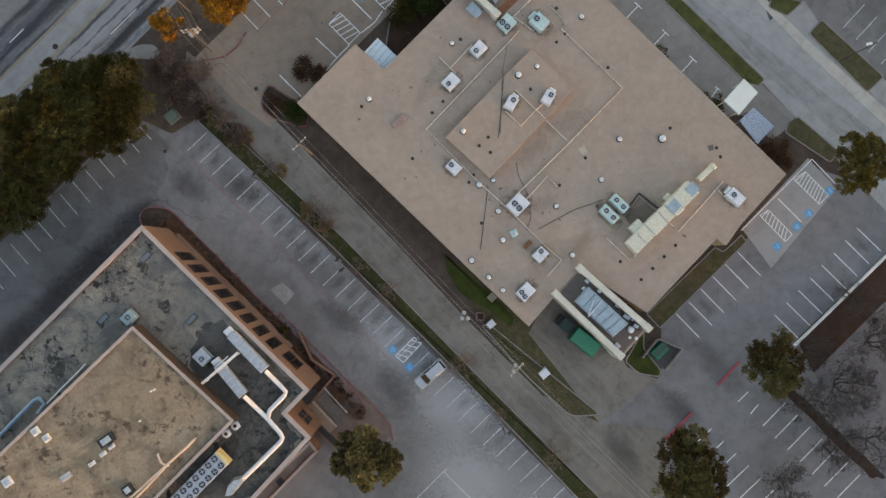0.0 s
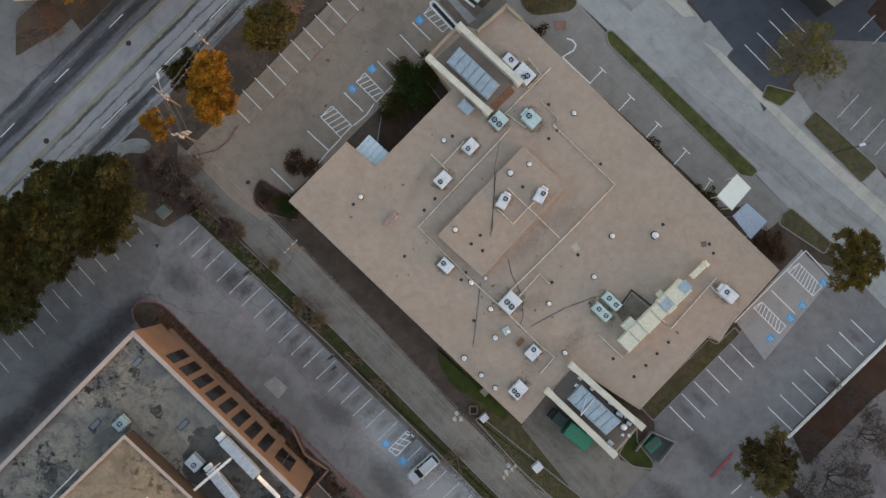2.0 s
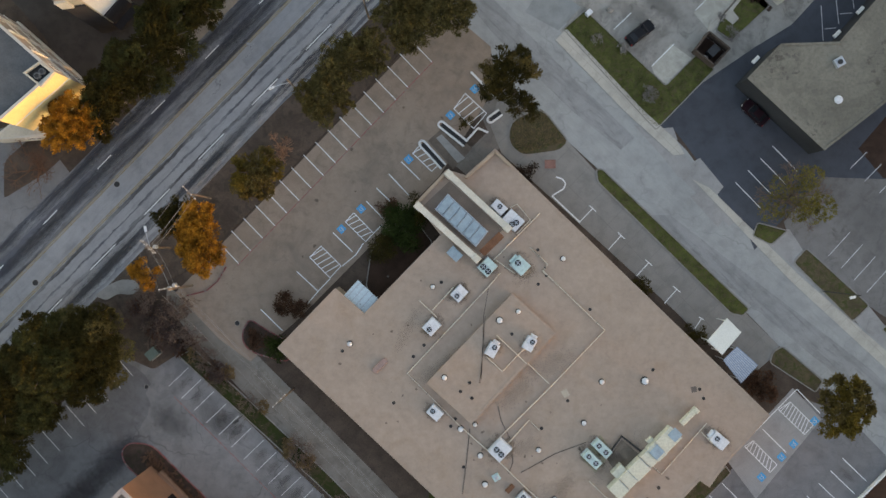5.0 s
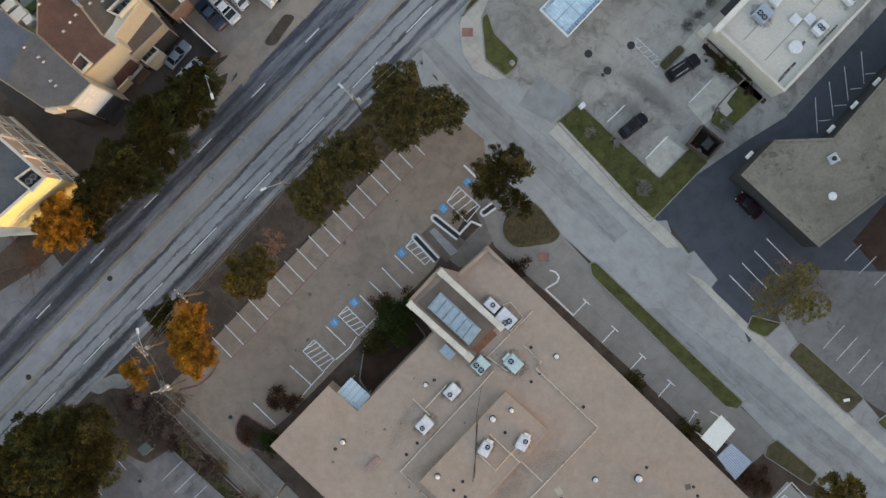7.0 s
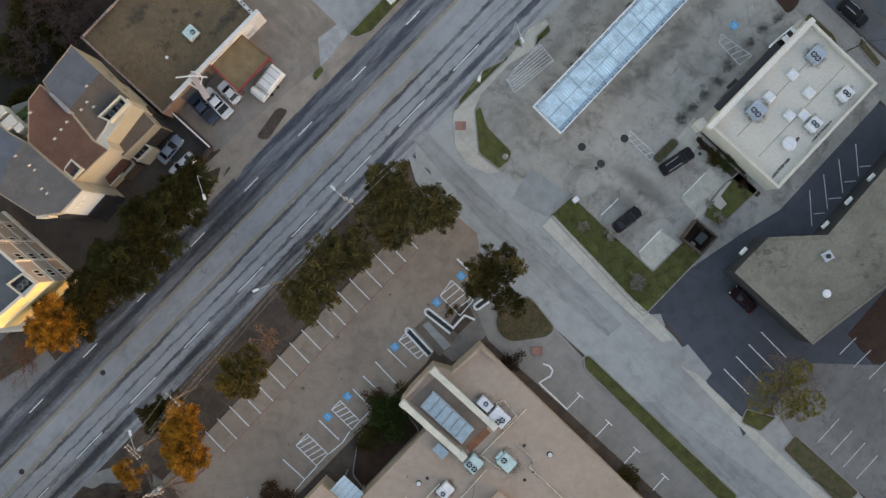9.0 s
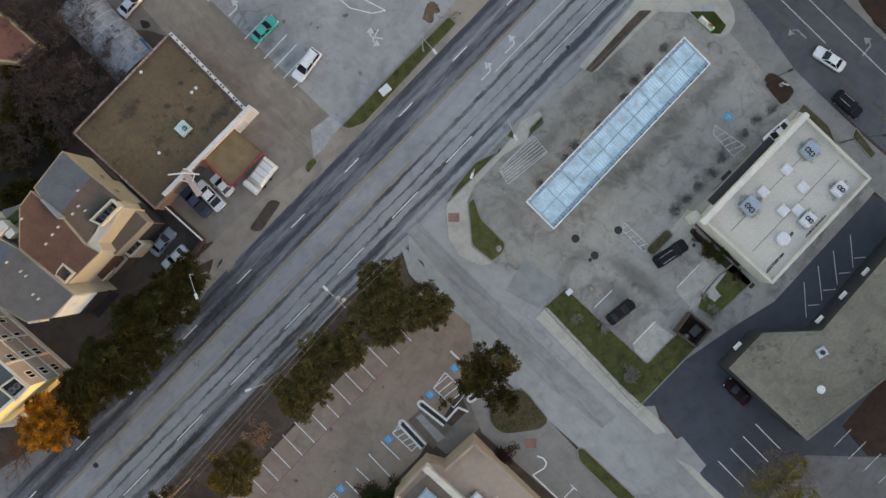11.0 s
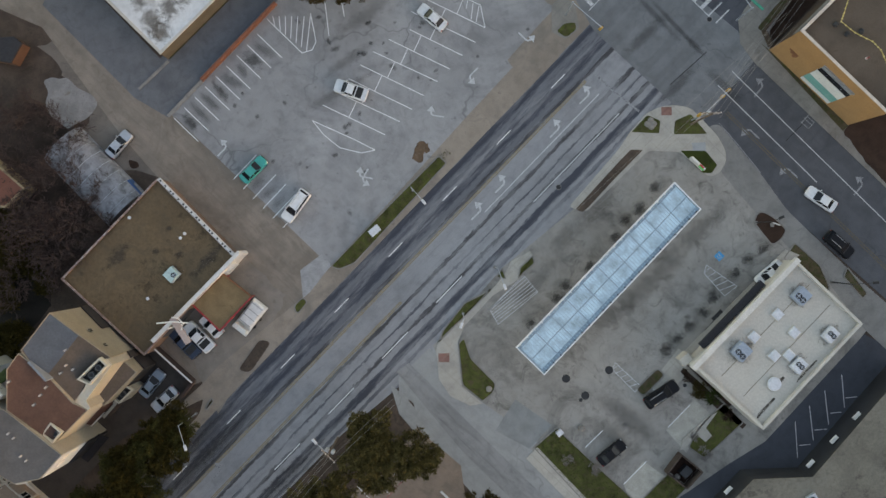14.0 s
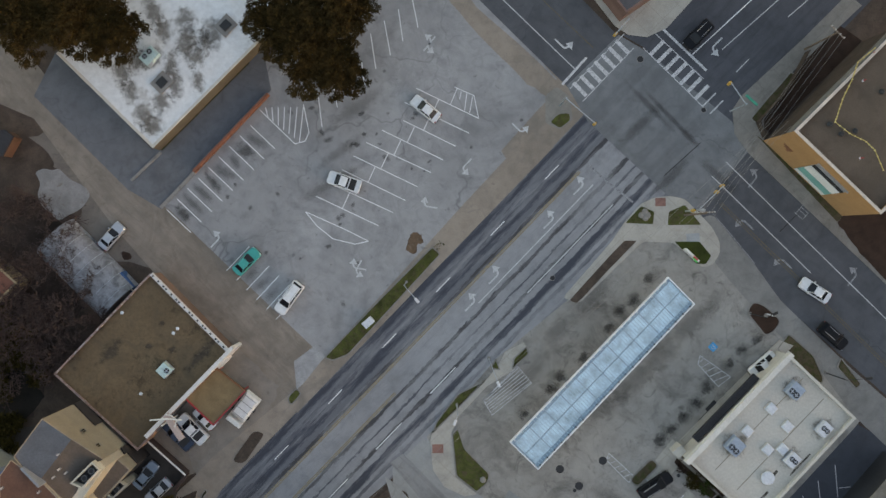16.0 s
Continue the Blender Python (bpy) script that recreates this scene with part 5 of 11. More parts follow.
for z, pts in ((5.0, [(16.21, 36.30), (18.72, 33.87), (17.91, 33.06), (26.70, 24.49), (18.92, 16.48), (11.33, 9.05)]),
               (5.95, [(11.26, 23.97), (14.20, 21.17), (12.04, 18.87), (9.81, 21.02)]),
               (5.95, [(14.20, 21.17), (15.47, 19.97)]),
               (5.0, [(15.74, 19.85), (18.71, 16.95)]),
               (5.95, [(14.20, 21.17), (15.16, 22.05)]),
               (5.0, [(11.93, 32.73), (10.15, 30.72), (-1.38, 18.54), (6.06, 11.04), (10.07, 7.42), (15.68, 1.85), (17.92, -0.08), (15.90, -2.40)]),
               (5.0, [(12.81, 8.45), (15.87, 11.81), (17.32, 10.36)]),
               (5.0, [(24.29, 3.10), (27.66, -0.12), (28.55, 0.68)]),
               (5.0, [(33.40, 5.16), (34.60, 3.95), (41.09, 11.16)]),
               (5.0, [(40.28, 9.96), (41.88, 8.26)]),
               (5.0, [(10.97, 34.58), (17.60, 41.17)]),
               (5.0, [(11.29, 34.58), (13.94, 32.65), (14.43, 33.13)]),
               (5.0, [(16.13, 36.34), (18.62, 33.92), (17.97, 32.88), (20.14, 30.86)]),
               (5.0, [(0.42, 28.90), (2.90, 26.48)]),
               (5.0, [(2.26, 27.52), (5.25, 30.73)]),
               (5.0, [(13.33, 41.99), (14.38, 42.47), (16.23, 40.21), (14.29, 38.28)])):
    roof_pipe(pts, z)
for pts in ([(10.17, 30.61), (9.44, 26.62), (9.34, 21.83), (8.85, 17.20)], [(9.68, 26.62), (9.26, 21.83), (9.09, 17.84)]):
    place("roof_cable", Shape().tube([(*p, 6.0) for p in pts], 0.035, 5), black_soft, "loose black cable lying over the roof", "cable", "thing")
for pts in ([(7.44, 10.63), (7.11, 7.41), (6.61, 3.40), (6.36, 1.39)], [(11.48, 13.83), (11.87, 11.82), (13.23, 9.00), (13.54, 5.78), (12.89, 4.17)], [(14.66, 4.33), (19.51, 6.96), (23.95, 8.56)]):
    place("roof_cable", Shape().tube([(*p, 5.04) for p in pts], 0.035, 5), black_soft, "loose black cable lying over the roof", "cable", "thing")
duct_l = thing("refrigerant_line", "black insulated pipe loop beside the condensers", "pipe")
part("pipe_run", Shape().tube([(*p, 5.2) for p in ((26.72, 6.31), (28.99, 9.44), (31.96, 7.09))], 0.16, 6), rubber, duct_l)
place("unit_stain", Shape().prism([(26.92, 6.13), (29.03, 8.94), (31.61, 6.68), (28.77, 3.31)], 4.99, 5.008), worn("dark_wet_membrane", (0.17, 0.135, 0.105), 0.8, big=0.5, amount=0.3), "dark wet roof patch between the units", "roof patch")


def roof_vent(p, z, r, mat=steel_white):
    t = thing("roof_vent", "round white mushroom vent on a dark collar", "roof vent", group="roof vents")
    part("collar", Shape().lathe((*p, z), [(r * 1.25, 0), (r * 1.1, 0.08), (r * 0.5, 0.1)], 12), rubber, t)
    part("stem", Shape().cyl((*p, z + 0.05), r * 0.5, 0.35, 10), galv, t)
    part("cap", Shape().lathe((*p, z + 0.35), [(r * 0.9, 0), (r, 0.06), (r * 0.85, 0.2), (r * 0.45, 0.32), (r * 0.1, 0.36)], 14), mat, t, smooth=True)
    return t


for p, z, r in (((-9.49, 22.83), 5, 0.36), ((11.70, 26.10), 5.95, 0.42), ((14.34, 27.31), 5.95, 0.32), ((3.88, 18.10), 5.95, 0.36), ((20.85, 34.68), 5, 0.34),
                ((26.21, 17.17), 5, 0.36), ((32.34, 17.26), 5, 0.5), ((23.61, 11.37), 5, 0.34), ((17.17, 7.58), 5, 0.34), ((8.89, 6.85), 5, 0.36), ((9.53, 2.76), 5, 0.38),
                ((5.11, -0.13), 5, 0.4), ((7.52, -2.53), 5, 0.34), ((9.52, -4.38), 5, 0.34), ((19.40, 0.59), 5, 0.34), ((6.16, 10.63), 5, 0.4), ((8.17, 11.27), 5, 0.3), ((2.31, 30.83), 5, 0.32)):
    roof_vent(p, z, r)
for p, z in (((-3.33, 14.38), 5), ((7.42, 17.31), 5.95), ((6.14, 16.10), 5.95), ((7.74, 15.14), 5.95), ((13.43, 24.14), 5.95), ((-10.58, 21.80), 5), ((40.18, 15.97), 5), ((21.38, 14.49), 5), ((33.54, 18.79), 5), ((24.65, 27.45), 5),
             ((17.65, 10.60), 5), ((4.74, 10.99), 5), ((6.51, 5.19), 5), ((5.38, 12.04), 5), ((18.50, 32.31), 5), ((17.29, 31.09), 5), ((40.74, 14.67), 5), ((17.29, 35.96), 5), ((3.53, 31.46), 5), ((-0.51, 20.93), 5), ((1.03, 22.55), 5),
             ((21.40, -2.62), 5), ((26.33, -0.31), 5), ((29.31, -2.89), 5), ((31.01, -1.29), 5), ((32.63, 0.39), 5), ((34.25, 2.00), 5)):
    t = thing("vent_pipe", "short dark plumbing vent pipe in the roof", "vent pipe", group="plumbing vents")
    part("flashing", Shape().cyl((*p, z), 0.24, 0.04, 10), rubber, t)
    part("pipe_stub", Shape().cyl((*p, z + 0.04), 0.09, 0.4, 8), black_grille, t)
t = thing("roof_hatch", "rounded dusty pink roof hatch", "roof hatch")
part("lid", Shape().prism(rounded([(-6.53, 19.09), (-4.69, 20.94), (-3.96, 20.30), (-5.81, 18.44)], 0.4), 5.0, 5.4, inset=0.12), worn("pink_fibreglass", (0.30, 0.21, 0.19), 0.7), t)
t = thing("roof_fan", "small square teal exhaust fan on the roof", "exhaust fan")
part("base", Shape().box((*(11.15, 3.73), 5.0), (1.0, 1.0, 0.3), 30, 0.04), steel_teal, t)
part("cap", Shape().lathe((*(11.15, 3.73), 5.3), [(0.3, 0), (0.34, 0.1), (0.15, 0.22)], 12), galv, t)
t = thing("roof_crate", "rusty brown metal crate on the roof", "crate")
part("body", Shape().box((*(13.08, 2.12), 5.0), (1.3, 0.6, 0.5), 46, 0.03), rust, t)
place("roof_patch", Shape().box((*(21.06, 15.54), 4.98), (0.9, 1.1, 0.03), 30), worn("pale_patch", (0.42, 0.36, 0.29), 0.8), "pale square patch on the roof", "roof patch")
place("roof_patch", Shape().box((*(39.37, 15.96), 4.98), (0.8, 0.8, 0.03), 10), wing_roof, "dark square patch on the roof", "roof patch")


def ribbed_awning(corners, z, mat, label, ribs=8, legs=True, slope=0.0):
    """A flat awning of ribbed sheets on posts; ribs run from the first edge to the opposite one."""
    a, b, c, d = corners
    t = thing("awning", label, "awning")
    part("deck", Shape().prism(corners, z - 0.12, z), mat, t)
    for k in range(ribs + 1):
        p, q = lerp(a, b, k / ribs), lerp(d, c, k / ribs)
        part("rib", Shape().strip(p, q, 0.13, z - 0.001, 0.07), galv if k % 2 else mat, t)
    if legs:
        for p in shrunk(corners, 0.25):
            part("post", Shape().cyl((*p, 0), 0.07, z - 0.12, 8), galv, t)
    return t


ribbed_awning([(-8.32, 31.78), (-5.57, 29.18), (-7.52, 27.00), (-10.35, 29.60)], 4.3, plain("pale_blue_sheet", (0.52, 0.62, 0.66), 0.4), "pale blue ribbed metal awning at the notch of the building", 9)
t = thing("porch_roof", "flat white metal porch roof on posts", "porch roof")
sh = [(44.36, 26.03), (46.38, 24.00), (43.60, 20.76), (41.42, 22.79)]
part("deck", Shape().prism(sh, 4.4, 4.65, inset=0.05), worn("cream_white_sheet", (0.68, 0.68, 0.63), 0.6, big=0.5, amount=0.06), t)
for p in shrunk(sh, 0.3):
    part("post", Shape().cyl((*p, 0), 0.09, 4.4, 8), white_frame, t)
ribbed_awning([(43.83, 20.03), (45.79, 21.88), (48.78, 19.19), (46.41, 16.69)], 4.2, plain("blue_grey_sheet", (0.22, 0.28, 0.38), 0.35), "blue-grey corrugated awning behind the white porch roof", 22)

# pitch pockets and small marks over the tan roof
rng = random.Random(31)
for k in range(44):
    p = lerp(lerp((-16.61, 23.41), (10.82, 45.78), rng.random()), lerp((15.20, -8.10), (41.10, 3.99), rng.random()), rng.random())
    r = rng.uniform(0.12, 0.28)
    stain(p, r * rng.uniform(1, 1.6), r, rng.uniform(0, 180), 5.012, OIL, "small dark mark on the tan roof", "roof_stain")
for k in range(14):
    p = lerp(lerp((-16.61, 23.41), (10.82, 45.78), rng.random()), lerp((15.20, -8.10), (41.10, 3.99), rng.random()), rng.random())
    stain(p, rng.uniform(2.5, 6), rng.uniform(1.2, 2.5), 45 + rng.uniform(-30, 30), 5.009, FADE, "faint grey water stain on the tan roof", "roof_stain")
# ---- painted lines ----
def marks(name, lines, w, z, mat, label):
    s = Shape()
    for p, q in lines:
        s.strip(p, q, w, z)
    return place(name, s, mat, label, "road marking")


def row(p0, p1, n, tip):
    """n + 1 stall lines from p0 to p1, each reaching by the vector tip."""
    return [(lerp(p0, p1, k / n), (lerp(p0, p1, k / n)[0] + tip[0], lerp(p0, p1, k / n)[1] + tip[1])) for k in range(n + 1)]


def away(p, q):
    return (q[0] - p[0], q[1] - p[1])


marks("lines_front", row((-26.46, 34.26), (2.39, 63.89), 16, away((-22.75, 38.07), (-25.80, 41.28))), 0.12, 0.016, white_paint, "white stall lines of the front lot")
marks("lines_front", [((-17.87, 33.01), (-14.72, 30.05)), ((-23.27, 27.46), (-20.04, 24.25)), ((-12.47, 38.73), (-9.57, 35.86)), ((-7.49, 43.36), (-4.68, 40.41)), ((-5.97, 45.27), (-2.83, 42.23)), ((-4.11, 47.34), (-0.97, 43.96)), ((-2.26, 49.16), (0.47, 46.46)),
                      ((-14.72, 30.05), (-16.33, 28.15)), ((-14.72, 30.05), (-12.87, 31.96)), ((-11.09, 33.78), (-9.07, 35.43)), ((-9.07, 35.43), (-7.97, 37.10)), ((-6.45, 38.59), (-5.19, 39.83)), ((-28.17, 38.88), (-25.47, 41.69))], 0.14, 0.016, white_paint, "white stall lines before the building")


def hatch(a, b, c, d, n, z, mat, label, w=0.12):
    """A striped no-parking box: outline a-b-c-d and n slanting bars."""
    lines = [(a, b), (b, c), (c, d), (d, a)] + [(lerp(a, d, (k + 0.6) / n), lerp(b, c, max(0.0, (k + 0.6) / n - 0.16))) for k in range(n)]
    return marks("hatching", lines, w, z, mat, label)


hatch((-14.24, 36.74), (-15.93, 35.08), (-12.95, 32.04), (-11.26, 33.78), 5, 0.02, white_paint, "white hatched no-parking box")
hatch((-9.35, 41.62), (-10.61, 40.30), (-7.63, 37.34), (-6.45, 38.59), 5, 0.02, white_paint, "white hatched no-parking box")
hatch((0.69, 51.80), (-0.57, 50.39), (2.24, 47.69), (3.42, 48.85), 4, 0.02, white_paint, "white hatched no-parking box")
hatch((7.28, 59.21), (5.58, 56.95), (8.50, 54.00), (10.45, 56.26), 4, 0.02, white_paint, "white hatched no-parking box")
marks("lines_red", [((-26.63, 33.93), (2.56, 63.98))], 0.12, 0.014, red_paint, "faded red line along the stalls")
marks("lines_east", row((35.84, -8.13), (45.01, 1.13), 5, away((35.84, -8.13), (39.29, -11.67))) + row((50.54, -8.31), (62.99, 4.68), 7, away((52.33, -6.54), (55.86, -10.00)))
      + row((52.08, -21.34), (63.08, -32.10), 6, away((52.08, -21.34), (48.68, -24.78))) + row((41.00, -25.18), (50.23, -34.33), 5, away((46.62, -30.64), (43.24, -33.81))) + [((46.51, -19.74), (44.98, -21.16)), ((48.02, -21.59), (46.83, -23.01))], 0.12, 0.008, white_paint, "white stall lines of the east lot")
tip_b = away((-33.95, 18.93), (-36.87, 16.15))
marks("lines_brick", row((-33.95, 18.93), (20.94, -35.68), 30, tip_b), 0.11, 0.008, faint_paint, "worn white stall lines along the grass strip")
marks("lines_brick", row((-44.84, 20.76), (-66.55, -1.39), 12, away((-44.84, 20.76), (-42.23, 17.74))), 0.11, 0.008, faint_paint, "worn white stall lines along the hedge")
hatch((-3.21, -11.54), (-2.12, -12.47), (-4.80, -15.31), (-5.97, -14.30), 4, 0.016, white_paint, "white hatched no-parking box")
marks("lines_brick", [((-3.03, -35.61), (1.58, -31.04)), ((1.16, -31.45), (5.34, -35.63))], 0.11, 0.008, faint_paint, "worn white lines")
hatch((53.53, 11.94), (55.24, 13.13), (58.69, 9.66), (57.33, 8.23), 9, 0.022, white_paint, "white hatched no-parking box on the pale pad")
hatch((48.42, 6.53), (49.69, 7.38), (53.23, 3.75), (52.21, 2.65), 8, 0.022, white_paint, "white hatched no-parking box on the pale pad")
marks("lines_pad", [((45.61, 4.33), (56.27, 14.99)), ((51.14, 9.07), (54.60, 5.60)), ((56.27, 14.99), (59.72, 11.36))], 0.14, 0.022, white_paint, "white lines on the accessible parking pad")


def wheelchair_sign(p, ang, r=0.62):
    """A blue painted disc with a plain white figure-like bar and ring."""
    t = thing("parking_symbol", "blue painted accessible parking sign on the ground", "parking symbol", group="parking symbols", kind="structure")
    part("field", Shape().box((*p, 0.0), (r * 1.75, r * 1.75, 0.026), 45), blue_paint, t)
    s = Shape().strip((p[0] - 0.06, p[1] + 0.42), (p[0] + 0.0, p[1] + 0.05), 0.11, 0.03).strip((p[0], p[1] + 0.08), (p[0] + 0.27, p[1] + 0.02), 0.1, 0.031).strip((p[0] + 0.24, p[1] + 0.04), (p[0] + 0.32, p[1] - 0.28), 0.1, 0.032)
    for k in range(7):
        a, b = (radians(150 + 30 * (k + e)) for e in (0, 1.05))
        s.strip((p[0] + 0.27 * math.cos(a), p[1] - 0.05 + 0.27 * math.sin(a)), (p[0] + 0.27 * math.cos(b), p[1] - 0.05 + 0.27 * math.sin(b)), 0.07, 0.033)
    part("symbol", s, faint_line, t)
    return t


for p in ((5.07, 56.03), (-1.17, 49.50), (-8.26, 42.23), (-11.21, 39.25), (50.93, 1.97), (53.92, 4.93), (55.71, 6.87), (-6.39, -13.38), (-3.87, -15.98), (49.33, 96.39), (58.87, 10.26), (8.71, 59.87)):
    wheelchair_sign(p, 0)

# boulevard
for s, dash, last in ((67.6, 2.9, 108), (57.9, 5.4, 80)):
    lines = [(along(u, s), along(u + dash, s)) for u in np.arange(-135.7, last, 11.4)]
    marks("lane_dashes", lines, 0.13, 0.006, white_paint, "white lane dashes of the boulevard")
U_END = 108.0
for s in (64.85, 64.6, 61.75, 61.5):
    marks("yellow_line", [(along(-138, s), along(66 if s < 63 else U_END, s))], 0.17, 0.006, yellow_paint, "worn yellow centre line of the boulevard")
marks("turn_line", [(along(84, 62.0), along(U_END, 62.0)), (along(90, 57.9), along(U_END, 57.9))], 0.16, 0.008, faint_line, "white turn lane lines")
marks("stop_line", [((31.43, 123.26), (33.87, 120.92)), ((33.87, 120.92), (37.80, 117.73))], 0.3, 0.008, ghost_paint, "worn white stop line")


def arrow(p, ang, mat=white_paint, z=0.012, k=1.0, hook=1):
    """A turn arrow: shaft, bend and triangular head."""
    co, si = math.cos(radians(ang)), math.sin(radians(ang))

    def at(u, v):
        return (p[0] + k * (u * co - v * si), p[1] + k * (u * si + v * co))
    s = Shape().strip(at(-1.5, 0), at(0.25, 0), 0.24 * k, z).strip(at(0.2, -0.03 * hook), at(0.62, 0.2 * hook), 0.26 * k, z + 0.001).strip(at(0.55, 0.14 * hook), at(0.75, 0.6 * hook), 0.28 * k, z + 0.0015)
    s.sheet([at(0.1, 0.62 * hook), at(0.72, 1.55 * hook), at(1.4, 0.55 * hook)], z + 0.002)
    return place("turn_arrow", s, mat, "white painted turn arrow", "road marking")


for p, a in (((17.70, 107.13), 44), ((25.81, 115.10), 44), ((14.18, 103.21), 44), ((30.24, 119.98), 44), ((-24.51, 65.39), 44), ((-29.23, 60.05), 44)):
    arrow(p, a, ghost_paint if p[1] < 70 else faint_line)
for p, a in (((27.75, 140.54), -44), ((59.84, 108.76), 136), ((54.27, 114.53), 136), ((55.63, 120.78), 50), ((70.06, 106.22), 50), ((49.94, 140.39), 224)):
    arrow(p, a, faint_line if p[1] > 130 else ghost_paint, 0.016)
for p, a, h in (((21.28, 128.50), -45, 1), ((13.38, 123.43), 225, 1), ((7.94, 117.50), 170, -1), ((-2.59, 108.65), 240, 1), ((-2.59, 108.65), 170, -1), ((8.45, 141.14), 50, 1), ((8.45, 141.14), 230, 1), ((-22.95, 112.96), 45, 1)):
    arrow(p, a, faint_line, 0.014, 0.9, h)
# cross street and crosswalks
marks("cross_lines", [((51.45, 123.39), (77.30, 97.5)), ((49.37, 121.36), (63.71, 107.0)), ((18.81, 147.78), (29.77, 136.99)), ((8.71, 158.92), (18.81, 147.78))], 0.14, 0.02, faint_line, "white lines of the cross street")
marks("cross_yellow", [((50.4, 117.3), (77.3, 90.5)), ((50.7, 117.5), (77.6, 90.7)), ((24.96, 147.28), (32.27, 140.23))], 0.16, 0.02, dim_yellow, "nearly worn yellow centre line of the cross street")
marks("gutter_line", [((49.5, 115.85), (52.4, 112.4)), ((52.4, 112.4), (55.5, 108.5))], 0.12, 0.0215, ghost_paint, "pale gutter edge of the cross street")
marks("sealed_crack", [((59.2, 113.1), (61.9, 115.8)), ((42.44, 121.55), (47.76, 126.25))], 0.12, 0.0215, rubber, "dark sealed crack across the street")
marks("worn_diamond", [((61.4, 115.9), (62.6, 114.8)), ((61.9, 116.4), (63.1, 115.3)), ((62.3, 116.7), (63.4, 115.7)), ((61.5, 115.7), (62.6, 116.9)), ((62.5, 114.8), (63.5, 115.9))], 0.12, 0.0225, ghost_paint, "worn white diamond mark in the lane")
marks("far_lines", [((46.64, 139.04), (55.33, 146.85)), ((55.33, 146.85), (62.76, 153.28))], 0.15, 0.02, white_paint, "white lane line beyond the junction")
marks("far_lines", [((53.03, 136.42), (54.86, 138.27)), ((60.65, 144.33), (63.54, 146.74)), ((51.00, 139.72), (61.09, 148.41))], 0.13, 0.02, faint_paint, "lane dashes beyond the junction")
for k in range(7):
    c = lerp((30.25, 134.25), (36.5, 140.3), k / 6)
    place("crosswalk_bar", Shape().strip((c[0] - 0.92, c[1] + 0.95), (c[0] + 0.92, c[1] - 0.95), 0.58, 0.022), faint_paint, "white painted crosswalk bar", "road marking")
for k in range(9):
    c = lerp((41.56, 140.1), (50.11, 131.37), k / 8)
    place("crosswalk_bar", Shape().strip((c[0] - 1.0, c[1] - 0.98), (c[0] + 1.0, c[1] + 0.98), 0.55 if k < 7 else 0.2, 0.022), faint_paint, "worn white crosswalk bar", "road marking")
marks("crosswalk_edge", [((28.75, 134.3), (36.81, 142.21)), ((30.62, 132.47), (38.19, 140.15)), ((39.5, 140.13), (48.63, 130.98)), ((41.33, 142.15), (48.26, 135.5))], 0.12, 0.021, faint_paint, "thin worn white edge of the crosswalk")
marks("stop_line", [((41.6, 143.6), (48.68, 136.72)), ((27.69, 134.97), (31.27, 138.85))], 0.36, 0.0235, faint_paint, "white stop line")
# upper lot
marks("lines_upper", row((-30.23, 117.62), (-17.81, 129.71), 8, away((-30.23, 117.71), (-26.75, 114.28))), 0.12, 0.01, white_paint, "white stall lines of the upper lot")
marks("lines_upper", row((-21.64, 108.59), (-14.52, 101.38), 5, away((-19.87, 106.78), (-16.51, 110.24))), 0.12, 0.01, white_paint, "white stall lines of the upper lot")
marks("lines_upper", [((-8.40, 119.24), (0.62, 114.81)), ((-6.53, 121.18), (2.79, 116.70)), ((-4.58, 123.06), (4.60, 118.46)), ((-2.85, 125.04), (6.38, 120.44)), ((-0.98, 126.97), (8.41, 122.46)), ((1.35, 128.72), (10.23, 124.26)), ((4.48, 130.08), (12.09, 126.23)), ((4.73, 132.70), (14.03, 128.11)), ((6.47, 134.72), (15.46, 130.22))]
      + [((x, y), (x + 1.1, y + 2.25)) for x, y in ((-4.6, 117.4), (-2.7, 119.3), (-0.8, 121.2), (1.1, 123.1), (3.0, 125.0), (5.0, 126.9), (7.4, 128.6), (8.6, 130.8))], 0.12, 0.01, white_paint, "white angled stall lines of the upper lot")
marks("lines_upper", [((-9.98, 117.00), (-8.35, 114.92)), ((-8.35, 114.92), (-6.04, 112.99)), ((-6.04, 112.99), (-2.82, 112.17)), ((-2.82, 112.17), (-0.86, 112.58)), ((-0.86, 112.58), (-4.17, 114.30)), ((-4.17, 114.30), (-9.98, 117.00))], 0.12, 0.01, white_paint, "white outlined island end")
marks("lines_upper", [((15.46, 130.22), (14.83, 133.54)), ((14.83, 133.54), (11.99, 134.85)), ((12.42, 134.68), (11.37, 132.31)), ((12.96, 134.16), (12.73, 133.02)), ((13.77, 133.94), (13.44, 131.44)), ((14.62, 133.42), (14.16, 131.08))], 0.1, 0.011, white_paint, "white outlined and barred island end")
marks("lines_upper", [((-16.37, 131.90), (-11.35, 126.90)), ((-11.35, 126.90), (-9.87, 127.29)), ((-9.87, 127.29), (-9.27, 128.52)), ((-9.27, 128.52), (-10.02, 132.63))] + [(lerp((-15.54, 132.30), (-10.03, 132.22), k / 6), lerp((-15.24, 130.82), (-10.69, 127.14), k / 6)) for k in range(7)]
      + [((-7.93, 134.65), (-7.36, 129.31)), ((-5.61, 135.44), (-5.09, 132.15)), ((-0.07, 142.73), (0.59, 137.65)), ((1.93, 144.58), (2.76, 139.58)), ((4.01, 146.19), (4.59, 141.60)), ((6.08, 147.55), (6.84, 143.45)), ((-1.45, 138.66), (-1.09, 135.38))], 0.12, 0.01, white_paint, "white angled stall lines of the upper lot")
